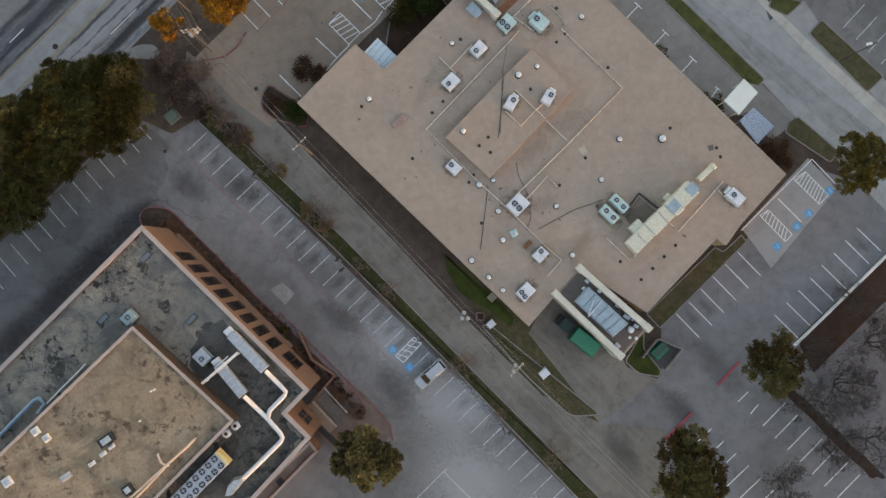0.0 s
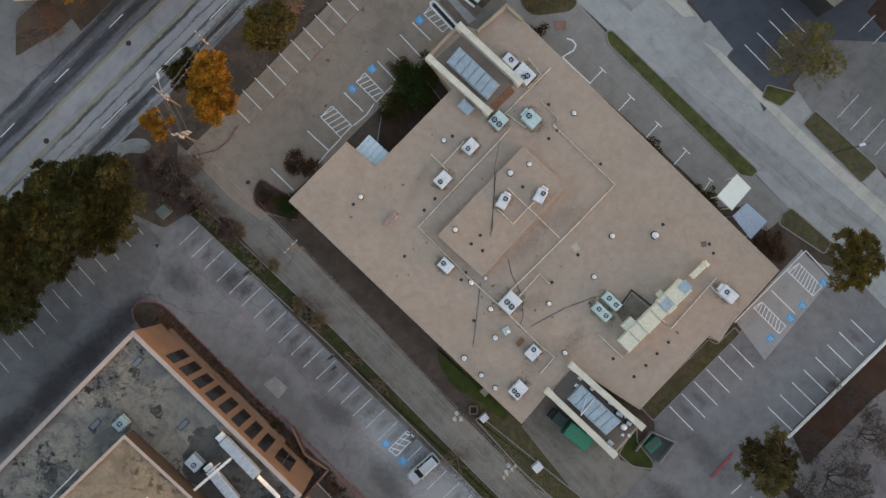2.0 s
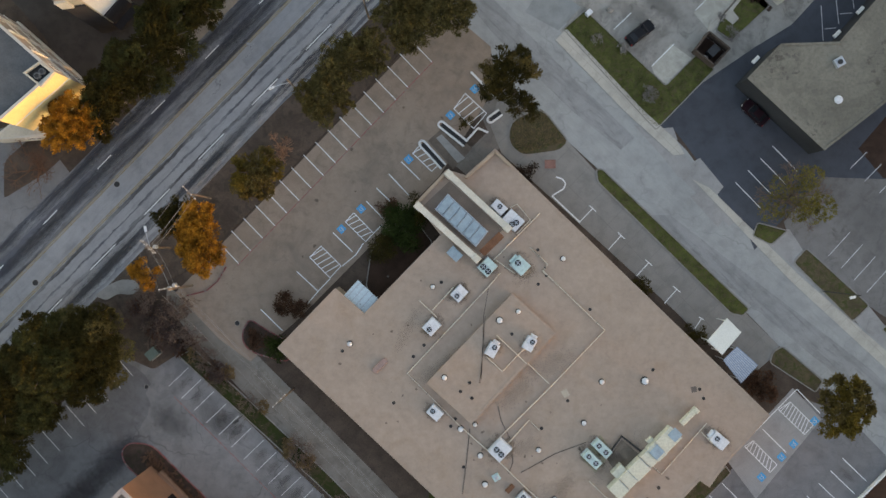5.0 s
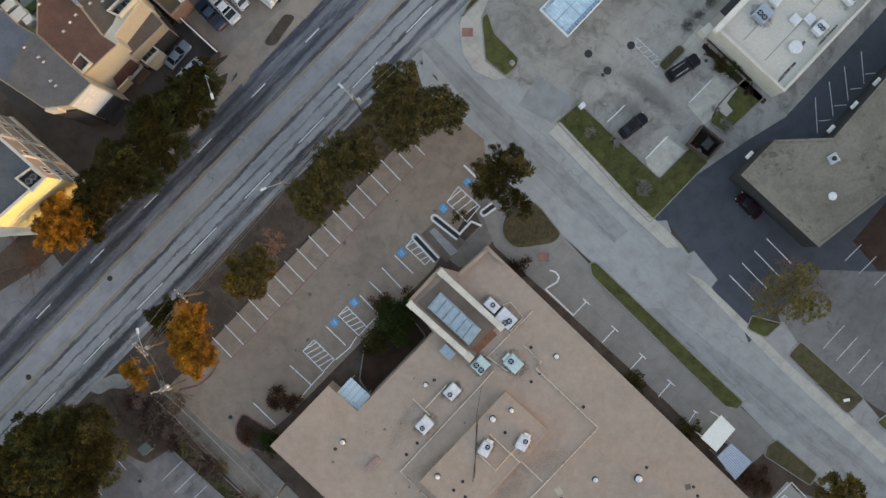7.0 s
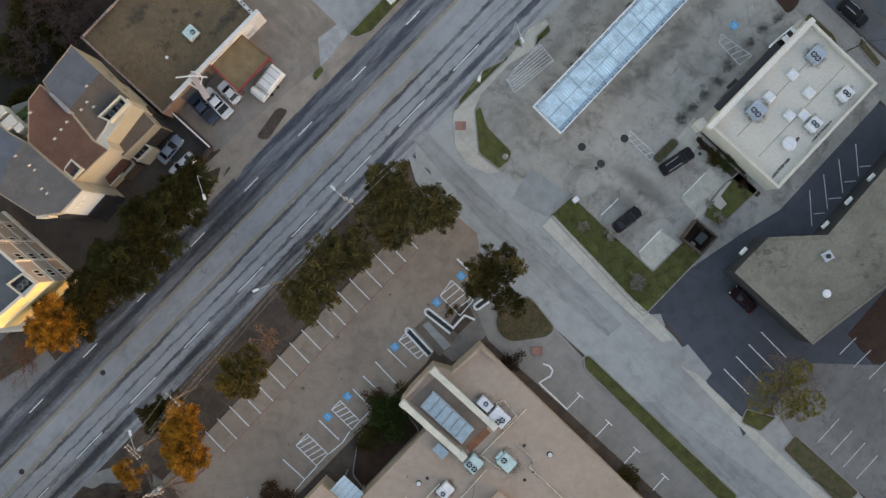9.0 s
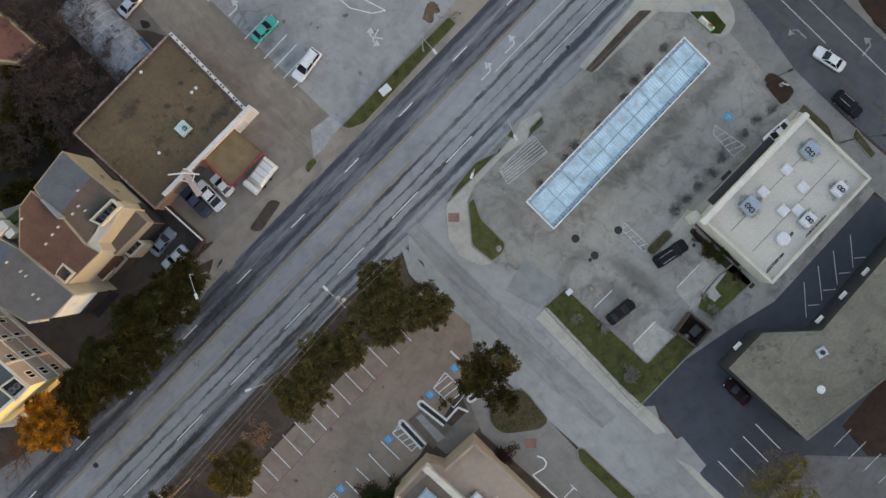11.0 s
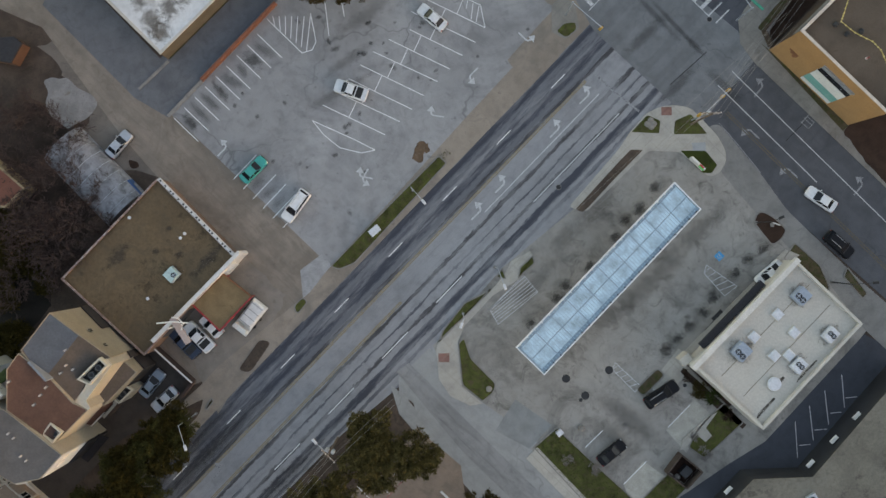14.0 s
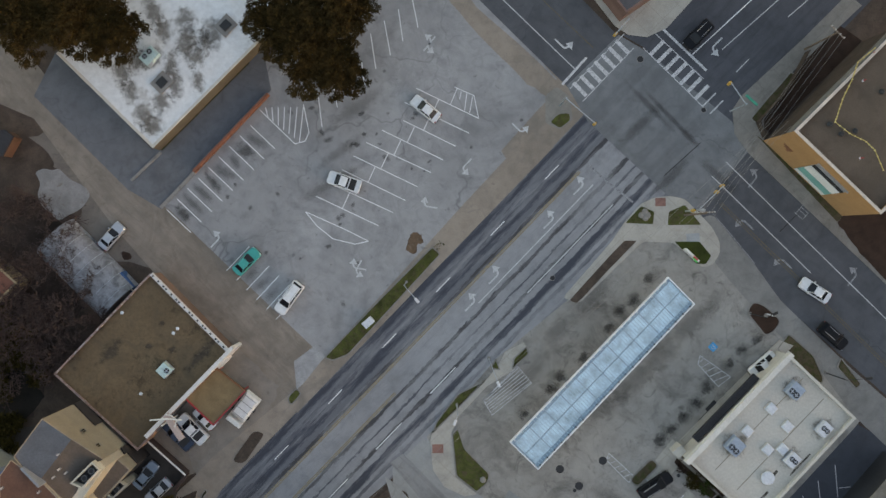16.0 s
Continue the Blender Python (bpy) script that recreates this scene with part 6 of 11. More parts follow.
# fuel station, dark lot, grey lot
hatch((20.65, 93.98), (15.62, 89.06), (16.83, 86.81), (22.69, 91.47), 7, 0.01, faint_paint, "worn white hatching on the forecourt", 0.1)
hatch((47.43, 95.14), (47.08, 93.90), (50.03, 90.55), (51.87, 91.94), 5, 0.01, faint_paint, "worn white hatching on the forecourt", 0.1)
hatch((33.94, 80.96), (33.51, 79.97), (36.79, 76.61), (37.47, 77.60), 5, 0.01, faint_paint, "worn white hatching on the forecourt", 0.1)
marks("lines_station", [((41.56, 71.35), (44.83, 74.63)), ((35.00, 63.11), (38.35, 66.40)), ((29.41, 68.58), (32.01, 71.05)), ((38.89, 77.61), (40.53, 75.93))], 0.12, 0.01, white_paint, "white stall lines of the forecourt")
marks("lines_dark", [((60.23, 71.96), (60.51, 66.73)), ((62.32, 74.26), (62.85, 69.19)), ((64.58, 76.48), (65.11, 71.49)), ((67.09, 78.77), (67.46, 73.96)), ((60.77, 68.47), (62.43, 68.62)), ((63.03, 70.69), (64.86, 70.83)), ((65.38, 73.15), (67.04, 73.30)), ((67.64, 75.36), (69.29, 75.51))], 0.12, 0.014, faint_paint, "white lines on the dark asphalt")
marks("lines_dark", row((47.33, 45.76), (52.89, 51.14), 3, away((47.33, 45.76), (50.98, 41.97))), 0.12, 0.014, white_paint, "white stall lines on the dark asphalt")
marks("lines_grey", row((61.11, 34.76), (66.75, 29.27), 3, away((61.11, 33.93), (64.31, 37.41))) + row((64.40, 47.69), (70.87, 42.19), 3, away((64.40, 47.69), (66.92, 50.17))), 0.1, 0.012, faint_paint, "faint stall lines of the grey lot")
# T-shaped marks of the apron
for p, q in (((24.22, 40.13), (26.08, 42.04)), ((28.36, 35.91), (30.30, 37.98)), ((32.51, 31.94), (34.36, 33.93)), ((36.65, 27.89), (38.51, 29.96)), ((41.13, 24.08), (42.15, 25.58))):
    d = away(p, q)
    marks("stall_tee", [(p, q), ((q[0] - d[1] * 0.25 - 0.0, q[1] + d[0] * 0.25), (q[0] + d[1] * 0.25, q[1] - d[0] * 0.25))], 0.14, 0.018, white_paint, "white T-shaped stall mark")
marks("lines_apron", [((20.05, 43.95), (24.22, 39.96)), ((20.7, 46.75), (21.6, 46.45)), ((21.6, 46.45), (22.1, 45.75)), ((22.1, 45.75), (21.75, 44.95)), ((21.75, 44.95), (20.7, 44.35)), ((20.7, 44.35), (20.05, 43.95))], 0.22, 0.018, white_paint, "white line along the kerb")
for p, w in (((8.83, 82.01), 1.6), ((41.80, 117.68), 1.5), ((19.80, 48.66), 1.6)):
    if w:
        place("tactile_paving", Shape().box((*p, 0.0), (w, w * 0.8, 0.12), 0), brick_pad_mat, "dull red tactile paving pad", "paving")

# grime and oil in the stalls
rng = random.Random(9)
tip = away((-30.23, 117.71), (-26.75, 114.28))
for k in range(8):
    p = lerp((-30.23, 117.62), (-17.81, 129.71), (k + 0.5) / 8)
    stain((p[0] + tip[0] * 0.45, p[1] + tip[1] * 0.45), rng.uniform(1.6, 3.0), rng.uniform(0.8, 1.5), -45 + rng.uniform(-25, 25), 0.0075, TRACK if k % 3 else OIL, "dark oily patch in a parking stall")
tip = away((-19.87, 106.78), (-16.51, 110.24))
for k in range(5):
    p = lerp((-21.64, 108.59), (-14.52, 101.38), (k + 0.5) / 5)
    stain((p[0] + tip[0] * 0.4, p[1] + tip[1] * 0.4), 2.2, 0.9, 45, 0.0075, DUST, "dark oily patch in a parking stall")
for k in range(34):
    p = lerp(lerp((-28.20, 116.44), (5.28, 149.19), rng.random()), lerp((-7.05, 98.37), (23.95, 131.74), rng.random()), rng.random())
    r = rng.uniform(0.22, 0.55)
    stain(p, r * rng.uniform(1.0, 1.8), r, rng.uniform(0, 180), 0.0085, OIL, "small dark oil spot on the concrete")
for k in range(3):
    p = lerp(lerp((-28.20, 116.44), (5.28, 149.19), rng.random()), lerp((-7.05, 98.37), (23.95, 131.74), rng.random()), rng.random())
    stain(p, rng.uniform(4, 8), rng.uniform(1, 1.8), 45 + rng.uniform(-20, 20), 0.0068, DUST, "dull grey grime across the concrete")
for a, b, n, t in (((35.84, -8.13), (45.01, 1.13), 5, away((35.84, -8.13), (39.29, -11.67))), ((50.54, -8.31), (62.99, 4.68), 7, away((52.33, -6.54), (55.86, -10.00))), ((-33.95, 18.93), (20.94, -35.68), 30, away((-33.95, 18.93), (-36.87, 16.15)))):
    for k in range(n):
        p = lerp(a, b, (k + 0.5) / n)
        if rng.random() < (0.3 if n < 10 else 0.6):
            stain((p[0] + t[0] * 0.45, p[1] + t[1] * 0.45), 2.0, 0.9, angle_of((0, 0), t), 0.0068, DUST, "dull grime in a parking stall")
for k in range(8):
    p = lerp(lerp((-25.11, 35.59), (3.57, 64.55), rng.random()), lerp((-21.02, 27.19), (6.81, 53.67), rng.random()), rng.random())
    r = rng.uniform(0.2, 0.5)
    stain(p, r * 1.4, r, rng.uniform(0, 180), 0.0135, OIL, "small dark oil spot on the asphalt")
for p, rx, ry in (((-29.48, 10.86), 6, 3), ((-17.72, -1.73), 7, 3), ((-14.36, -8.44), 6, 2.5), ((-37.01, 10.85), 5, 3), ((-5.97, -19.33), 6, 3), ((7.44, -28.54), 7, 3), ((41.13, -15.20), 8, 3), ((36.04, -21.90), 6, 3), ((27.60, -28.59), 6, 3)):
    stain(p, rx, ry, -45 + rng.uniform(-15, 15), 0.0066, DUST if rx > 6 else TRACK, "broad dull grime across the lot")

for p, rx, ry, a in (((43.2, 130.2), 7.5, 0.55, -47), ((46.0, 127.2), 3.2, 0.8, -47), ((40.5, 131.5), 7.0, 0.7, -47), ((50.0, 121.5), 5.0, 1.2, -45), ((38.5, 128.5), 6.5, 1.3, 43), ((43.5, 121.5), 6.0, 1.2, 44)):
    stain(p, rx, ry, a, 0.0155 + 0.0003 * rx, TRACK, "dark tyre streak across the junction")
BLEACHED = soft_stain_or_shade("pale_worn_film", (0.36, 0.364, 0.372), 0.75, 0.35)
for p, rx, ry in (((-6.0, -13.0), 11, 5.5), ((2.5, -22.5), 14, 8.5), ((6.0, -34.0), 16, 11), ((17.0, -42.0), 16, 12), ((0.0, -46.0), 17, 12)):
    stain(p, rx, ry, -45, 0.0046 + 0.0002 * ry, BLEACHED, "pale weathered concrete at the end of the brick lot", "worn_patch")
# dark asphalt along the brick wall, with the wall's shade painted in
WALL_SHADE = soft_stain_or_shade("dark_sealed_film", (0.045, 0.040, 0.046), 0.6, 0.3)
for k in range(7):
    p = lerp((-44.6, 5.4), (-79.5, -28.4), k / 6)
    stain(p, 7.5, 3.4, 45 + 5 * (k % 3 - 1), 0.0088 + 0.0004 * k, WALL_SHADE, "darker asphalt with painted shade beside the brick building", "shade_patch")
# dark worn lanes of the boulevard
for u in range(-75, 45, 12):
    for s, w, m in ((69.2, 1.5, TRACK), (66.6, 1.7, TRACK), (56.2, 1.6, TRACK), (53.6, 1.3, DUST)):
        stain(along(u + rng.uniform(-4, 4), s + rng.uniform(-0.3, 0.3)), rng.uniform(9, 14), w, WAY, 0.003 + 0.0002 * (u // 12 % 3), m, "long dark tyre-worn band in the lane", "worn_band")
# ---- fuel station ----
canopy = thing("fuel_canopy", "long pale blue fuel canopy with ribbed deck and white fascia", "canopy")
CN = [(41.60, 107.00), (45.29, 103.14), (22.94, 80.03), (19.00, 83.98)]
deck_mat = plain("pale_blue_deck_sheet", (0.54, 0.71, 0.80), 0.4, 0.0, 0.5, 0.3, 0.5)
rib_mat = plain("blue_grey_rib", (0.42, 0.57, 0.66), 0.45)
strip_mat = plain("blue_grey_edge_sheet", (0.27, 0.37, 0.45), 0.5, 0.0, 0.5, 0.2, 0.8)
fascia = plain("white_fascia", (0.74, 0.77, 0.80), 0.5)
ca, cb, cc, cd = CN                      # north, east, south, west
inner = shrunk([ca, cb, cc, cd], 0.12)
o = ccw(CN)
i_ = shrunk(CN, 0.14)
for k in range(4):
    j = (k + 1) % 4
    part("fascia_board", Shape().prism([o[k], o[j], i_[j], i_[k]], 4.0, 4.75), fascia, canopy)
gutter = plain("grey_gutter", (0.36, 0.47, 0.54), 0.5)
part("soffit", Shape().prism(shrunk(CN, 0.15), 4.05, 4.3), gutter, canopy)
for col in range(2):
    for k in range(10):
        v0, v1 = (0.115, 0.485) if col == 0 else (0.515, 0.86)
        s0, s1 = 0.009 + 0.0985 * k, 0.009 + 0.0985 * (k + 1) - 0.006
        quad = [lerp(lerp(ca, cd, s), lerp(cb, cc, s), v) for s, v in ((s0, v0), (s0, v1), (s1, v1), (s1, v0))]
        panel = part("deck_panel", Shape().prism(quad, 4.3, 4.42), deck_mat, canopy)
        for r in range(7):
            s = s0 + (s1 - s0) * (r + 0.5) / 7
            a, b = (lerp(lerp(ca, cd, s), lerp(cb, cc, s), v) for v in (v0 + 0.01, v1 - 0.01))
            part("rib", Shape().strip(a, b, 0.09, 4.42, 0.05), rib_mat, panel)
for v0, v1 in ((0.04, 0.11), (0.865, 0.955)):
    quad = [lerp(lerp(ca, cd, s), lerp(cb, cc, s), v) for s, v in ((0.006, v0), (0.006, v1), (0.994, v1), (0.994, v0))]
    edge_sheet = part("edge_sheet", Shape().prism(quad, 4.3, 4.40), strip_mat, canopy)
    for r in range(60):
        a, b = (lerp(lerp(ca, cd, (r + 0.5) / 60), lerp(cb, cc, (r + 0.5) / 60), v) for v in (v0 + 0.005, v1 - 0.005))
        part("rib", Shape().strip(a, b, 0.08, 4.40, 0.04), rib_mat, edge_sheet)
for s in (0.14, 0.38, 0.62, 0.86):
    for v in (0.27, 0.73):
        p = lerp(lerp(ca, cd, s), lerp(cb, cc, s), v)
        part("column", Shape().box((*p, 0.0), (0.35, 0.35, 4.05), 45), fascia, canopy)
for k in range(22):
    for v, m in ((0.97, black_grille), (0.03, fascia)):
        p = lerp(lerp(ca, cd, (k + 0.5) / 22), lerp(cb, cc, (k + 0.5) / 22), v)
        part("drain_bracket", Shape().box((*p, 4.3), (0.12, 0.3, 0.4), 45), m, canopy)
# store roof
st_n, st_e, st_s, st_w = (58.57, 95.75), (67.79, 86.72), (53.72, 71.97), (44.09, 81.02)


def on_store(u, v):
    return lerp(lerp(st_w, st_n, u), lerp(st_s, st_e, u), v)


front = store
part("front_parapet", Shape().prism([on_store(-0.02, -0.02), on_store(1.02, -0.02), on_store(1.02, 0.045), on_store(-0.02, 0.045)], 3.9, 4.75, inset=0.05), worn("cream_parapet", (0.63, 0.605, 0.56), 0.85, big=0.5, amount=0.1), front)
aw = thing("store_awning", "black fabric awning along the store front", "awning")
part("canvas", Shape().prism([on_store(0.14, -0.1), on_store(0.75, -0.1), on_store(0.75, -0.02), on_store(0.14, -0.02)], 2.9, 3.4, inset=0.0), plain("black_canvas", (0.03, 0.03, 0.035), 0.8), aw)
cabin = thing("ice_cabinet", "white cabinet at the corner of the store", "cabinet")
part("body", Shape().box((*(43.70, 81.59), 0.0), (1.6, 1.3, 2.2), 40, 0.06), white_wall, cabin)
for p, sx, sy, h, two in (((59.21, 90.78), 2.0, 1.9, 1.0, True), ((50.72, 83.05), 2.2, 2.0, 1.0, True)):
    air_unit(p, (sx, sy, h), 46, 4.0, plain("blue_grey_steel", (0.30, 0.36, 0.44), 0.5), [(-0.2, 0.22), (-0.22, -0.2)], "blue-grey rooftop air unit with two dark fans", False)
for p in ((63.28, 85.25), (58.79, 80.97)):
    air_unit(p, (1.9, 1.5, 0.9), 46, 4.0, steel_white, [(0, 0.2), (0, -0.2)], "white rooftop condenser with two dark fans")
for p in ((56.06, 88.15), (52.68, 84.99), (58.35, 85.57), (55.52, 82.32), (57.60, 82.38)):
    t = thing("roof_dome", "square white acrylic roof dome on the store", "skylight", group="store roof domes")
    part("kerb", Shape().box((*p, 4.0), (1.5, 1.5, 0.25), 46), white_wall, t)
    part("dome", Shape().box((*p, 4.25), (1.35, 1.35, 0.28), 46, 0.25), steel_white, t)
t = thing("roof_exhaust", "large round white roof exhaust on the store", "exhaust fan")
part("base", Shape().cyl((*(55.40, 78.35), 4.0), 0.7, 0.3, 16), galv, t)
part("cap", Shape().lathe((*(55.40, 78.35), 4.3), [(0.9, 0), (1.0, 0.1), (0.95, 0.3), (0.8, 0.36)], 20), steel_white, t)
place("roof_seam", Shape().strip(on_store(0.08, 0.3), on_store(0.95, 0.3), 0.12, 4.0, 0.02), worn("seam_tar", (0.3, 0.27, 0.22), 0.9), "dark seam across the white roof", "roof seam")
place("roof_seam", Shape().strip(on_store(0.08, 0.62), on_store(0.95, 0.62), 0.12, 4.0, 0.02), worn("seam_tar", (0.3, 0.27, 0.22), 0.9), "dark seam across the white roof", "roof seam")
soot = worn("greasy_roof_stain", (0.07, 0.06, 0.05), 0.8, big=1.2, amount=0.5, stain=(0.4, 0.37, 0.32), stain_at=(0.5, 0.6))
for p, sx, sy in ((on_store(0.12, 0.88), 4.0, 0.5), (on_store(0.5, 0.93), 4.5, 0.35), (on_store(0.32, 0.8), 2.0, 0.6)):
    place("roof_stain", Shape().prism(rounded([(p[0] + x * 0.7 - y * 0.7, p[1] + x * 0.7 + y * 0.7) for x, y in ((-sx / 2, -sy / 2), (sx / 2, -sy * 0.2), (sx / 2, sy / 2), (-sx / 3, sy / 2))], 0.4), 3.99, 4.008), soot, "dark greasy stain on the white roof", "roof stain")
for p in ((49.16, 87.52), (48.13, 85.84)):
    t = thing("door_mat", "black rubber mat on the forecourt before the store", "mat", group="store mats")
    part("pad", Shape().box((*p, 0.0), (1.7, 1.0, 0.05), 45, 0.02), black_grille, t)
    part("border", Shape().box((*p, 0.0), (1.9, 1.2, 0.03), 45), rubber, t)
t = thing("bed_marker", "small white planter figure on the mulched island", "ornament")
part("stand", Shape().box((57.6, 101.0, 0.1), (1.1, 0.12, 0.5), -20, 0.04), white_frame, t)
part("bowl", Shape().lathe((57.0, 100.9, 0.1), [(0.2, 0), (0.34, 0.25), (0.3, 0.32)], 10), kerb_mat, t)
island([(43.85, 80.45), (53.3, 71.65), (52.5, 70.75), (48.9, 73.6), (43.2, 79.5)], russet_bed, "dark narrow bed along the store's side wall", 0.3, kerb=None)
# forecourt lids, bollards, planters, oil stains
for p, r in (((26.70, 78.72), 0.55), ((29.49, 76.20), 0.55), ((33.01, 79.89), 0.55), ((28.82, 75.54), 0.25), ((44.93, 78.34), 0.3), ((44.10, 77.52), 0.25)):
    t = thing("tank_lid", "round dark steel tank lid in the forecourt", "manhole cover", group="tank lids")
    part("rim", Shape().lathe((*p, 0.0), [(r * 1.1, 0), (r * 1.1, 0.012), (r, 0.012), (r, 0.0)], 18), rubber, t)
    part("lid", Shape().cyl((*p, 0.0), r, 0.02, 18), black_grille, t)
rng = random.Random(5)
for p in [(41.26, 82.57), (43.02, 84.37), (44.94, 86.34), (46.78, 88.40), (48.45, 90.12), (51.63, 94.06), (53.55, 95.86), (55.63, 97.48)] + [(21.67, 86.76), (25.35, 90.36), (26.78, 92.33), (30.46, 95.02), (33.89, 99.20), (35.74, 101.66), (37.65, 103.37), (40.08, 106.40)]:
    stain((p[0] + rng.uniform(-0.2, 0.2), p[1] + rng.uniform(-0.2, 0.2)), rng.uniform(1.0, 1.5), rng.uniform(0.8, 1.2), 45, 0.0095, OIL, "dark oil stain on the concrete stall")
    stain((p[0] + rng.uniform(-0.6, 0.6), p[1] + rng.uniform(-0.6, 0.6)), rng.uniform(1.6, 2.4), rng.uniform(1.2, 1.8), 45, 0.0085, DUST, "dull grime on the concrete stall")
stain((35.71, 72.79), 8.5, 2.4, -40, 0.0105, TRACK, "long dark tyre smear across the forecourt")
stain((32.78, 70.75), 6.0, 2.4, -30, 0.0092, DUST, "dull grime on the forecourt")
for p, a in (((37.45, 91.05), 44), ((33.28, 87.79), 44), ((41.63, 95.14), 44), ((45.81, 99.64), 44), ((26.79, 99.47), 44), ((22.58, 92.90), 44), ((31.80, 103.54), 44)):
    stain(p, rng.uniform(4, 7), rng.uniform(1.6, 2.6), a + rng.uniform(-12, 12), 0.0085, DUST, "dull grime on the forecourt")
place("lot_patch", Shape().prism([(35.00, 63.11), (37.94, 66.41), (42.06, 63.45), (36.76, 57.27)], -0.1, 0.008), worn("pale_slab", (0.385, 0.37, 0.325), 0.9, big=0.6), "pale concrete stall slab", "pavement")
place("lot_patch", Shape().prism([(41.31, 70.94), (45.50, 75.46), (48.13, 72.94), (44.17, 67.58)], -0.1, 0.009), worn("pale_slab", (0.385, 0.37, 0.325), 0.9, big=0.6), "pale concrete stall slab", "pavement")
place("lot_patch", Shape().prism([(16.24, 71.20), (19.19, 75.74), (24.55, 71.94), (21.19, 68.49)], -0.1, 0.012), paved("teal_grey_patch", (0.25, 0.26, 0.258), 44, 0.15, smudge=((0.17, 0.18, 0.18), 0.5)), "blue-grey patched apron at the street", "pavement")
place("forecourt_apron", Shape().prism([(45.56, 80.85), (43.26, 82.96), (38.89, 77.61), (41.35, 75.51)], -0.1, 0.05), walk_mat, "pale concrete walk beside the store", "walk")
place("forecourt_walk", Shape().prism([(43.24, 81.71), (58.98, 97.28), (61.04, 96.43), (45.55, 80.44)], -0.1, 0.12), walk_mat, "raised walk along the store front", "walk")
bin_encl = thing("bin_enclosure", "walled refuse enclosure beside the lawn", "enclosure")
bn = [(40.97, 65.04), (43.04, 67.72), (46.03, 65.23), (43.80, 62.80)]
encl = worn("dark_brown_block", (0.075, 0.055, 0.045), 0.9)
for a, b in zip(bn, bn[1:] + bn[:1]):
    part("wall_run", Shape().wall(a, b, 0.2, 0, 1.8), encl, bin_encl)
t = thing("refuse_bin", "dark refuse bin inside the enclosure", "refuse bin")
part("body", Shape().box((*(43.83, 65.09), 0.0), (1.6, 1.2, 1.2), 45, 0.05), black_grille, t)
part("lid", Shape().box((*(43.83, 65.09), 1.2), (1.6, 1.25, 0.06), 45), black_grille, t)
place("enclosure_floor", Shape().prism(shrunk(bn, 0.15), -0.05, 0.025), mulch, "dark floor of the refuse enclosure", "floor")
t = thing("price_sign", "low planted sign with red, green and white bars", "sign")
part("panel", Shape().box((*(46.03, 109.89), 0.1), (2.6, 0.35, 1.3), -44, 0.05), white_frame, t)
part("red_bar", Shape().box((*(46.45, 109.44), 1.4), (0.8, 0.3, 0.03), -44), plain("red_sign", (0.5, 0.03, 0.03), 0.5), t)
part("green_bar", Shape().box((*(46.36, 109.19), 1.4), (0.9, 0.26, 0.04), -44), plain("green_sign", (0.05, 0.5, 0.12), 0.5), t)
for p in ((39.48, 116.31), (38.98, 115.82), (39.89, 115.81), (39.55, 115.4), (28.85, 71.41), (30.72, 65.55), (15.38, 77.38), (42.81, 64.18), (35.09, 95.29)):
    t = thing("boulder", "pale grey landscape boulder in the bed", "boulder", group="boulders")
    rr = Shape().lathe((*p, 0.08), [(0.4, 0), (0.5, 0.15), (0.42, 0.4), (0.2, 0.52)], 7)
    part("stone", rr, kerb_mat, t)
# grey building roof bits
for p in ((60.26, 62.32),):
    t = thing("roof_unit", "small grey square vent on the grey roof", "roof vent")
    part("base", Shape().box((*p, 5.0), (1.4, 1.3, 0.5), 30, 0.05), galv, t)
    part("cap", Shape().cyl((*p, 5.5), 0.35, 0.2, 12), black_grille, t)
t = thing("roof_dome", "small white round dome on the grey roof", "roof vent")
part("cap", Shape().lathe((*(60.22, 57.03), 5.0), [(0.6, 0), (0.6, 0.15), (0.35, 0.3)], 14), steel_white, t)
for p in ((49.06, 63.13), (60.80, 66.77), (64.19, 70.18), (67.43, 73.51), (48.87, 59.68)):
    t = thing("wall_lamp", "white wall lamp under the grey roof edge", "lamp", group="wall lamps")
    part("housing", Shape().box((*p, 3.4), (1.3, 0.5, 0.3), 45, 0.05), white_frame, t)
# ---- garage with red canopy ----
fr = thing("sign_wall", "white sign wall along the garage front", "wall")
part("wall_run", Shape().wall((-19.77, 97.94), (-32.21, 85.52), 0.55, 0.0, 4.9), worn("white_render", (0.62, 0.61, 0.60), 0.85, big=0.6, amount=0.12), fr)
part("roller_door", Shape().wall((-27.72, 89.91), (-31.42, 86.07), 0.64, 0.0, 3.4), plain("dark_roller_door", (0.05, 0.05, 0.055), 0.7), fr, "dark roller door in the white wall")
for p, q in (((-21.15, 96.47), (-22.55, 95.03)),):
    window_in(fr, p, q, 0.9, 3.0, (0.7, -0.7), dark_glass, white_frame, 0.5)
for p, rx, ry in (((-31.71, 98.17), 0.9, 0.7), ((-28.50, 97.57), 0.9, 0.8), ((-29.90, 101.35), 0.8, 0.5), ((-24.4, 96.9), 4.5, 1.1), ((-37.2, 97.6), 3.5, 1.4)):
    stain(p, rx, ry, 45, 4.012, GRIME, "dark water stain on the brown roof", "roof_stain")
NE = (-31.08, 108.42), (-20.28, 97.19)
gp = thing("garage_parapet", "ragged white parapet with dark slots along the garage roof", "parapet")
part("wall_run", Shape().wall(*NE, 0.42, 3.9, 4.5), bpy.data.materials["white_render"], gp)
for k in range(18):
    a = (k + 0.3 + 0.4 * ((k * 7) % 3) / 2) / 18
    part("slot", Shape().wall(lerp(*NE, a), lerp(*NE, a + 0.018), 0.26, 4.45, 4.53), black_grille, gp)
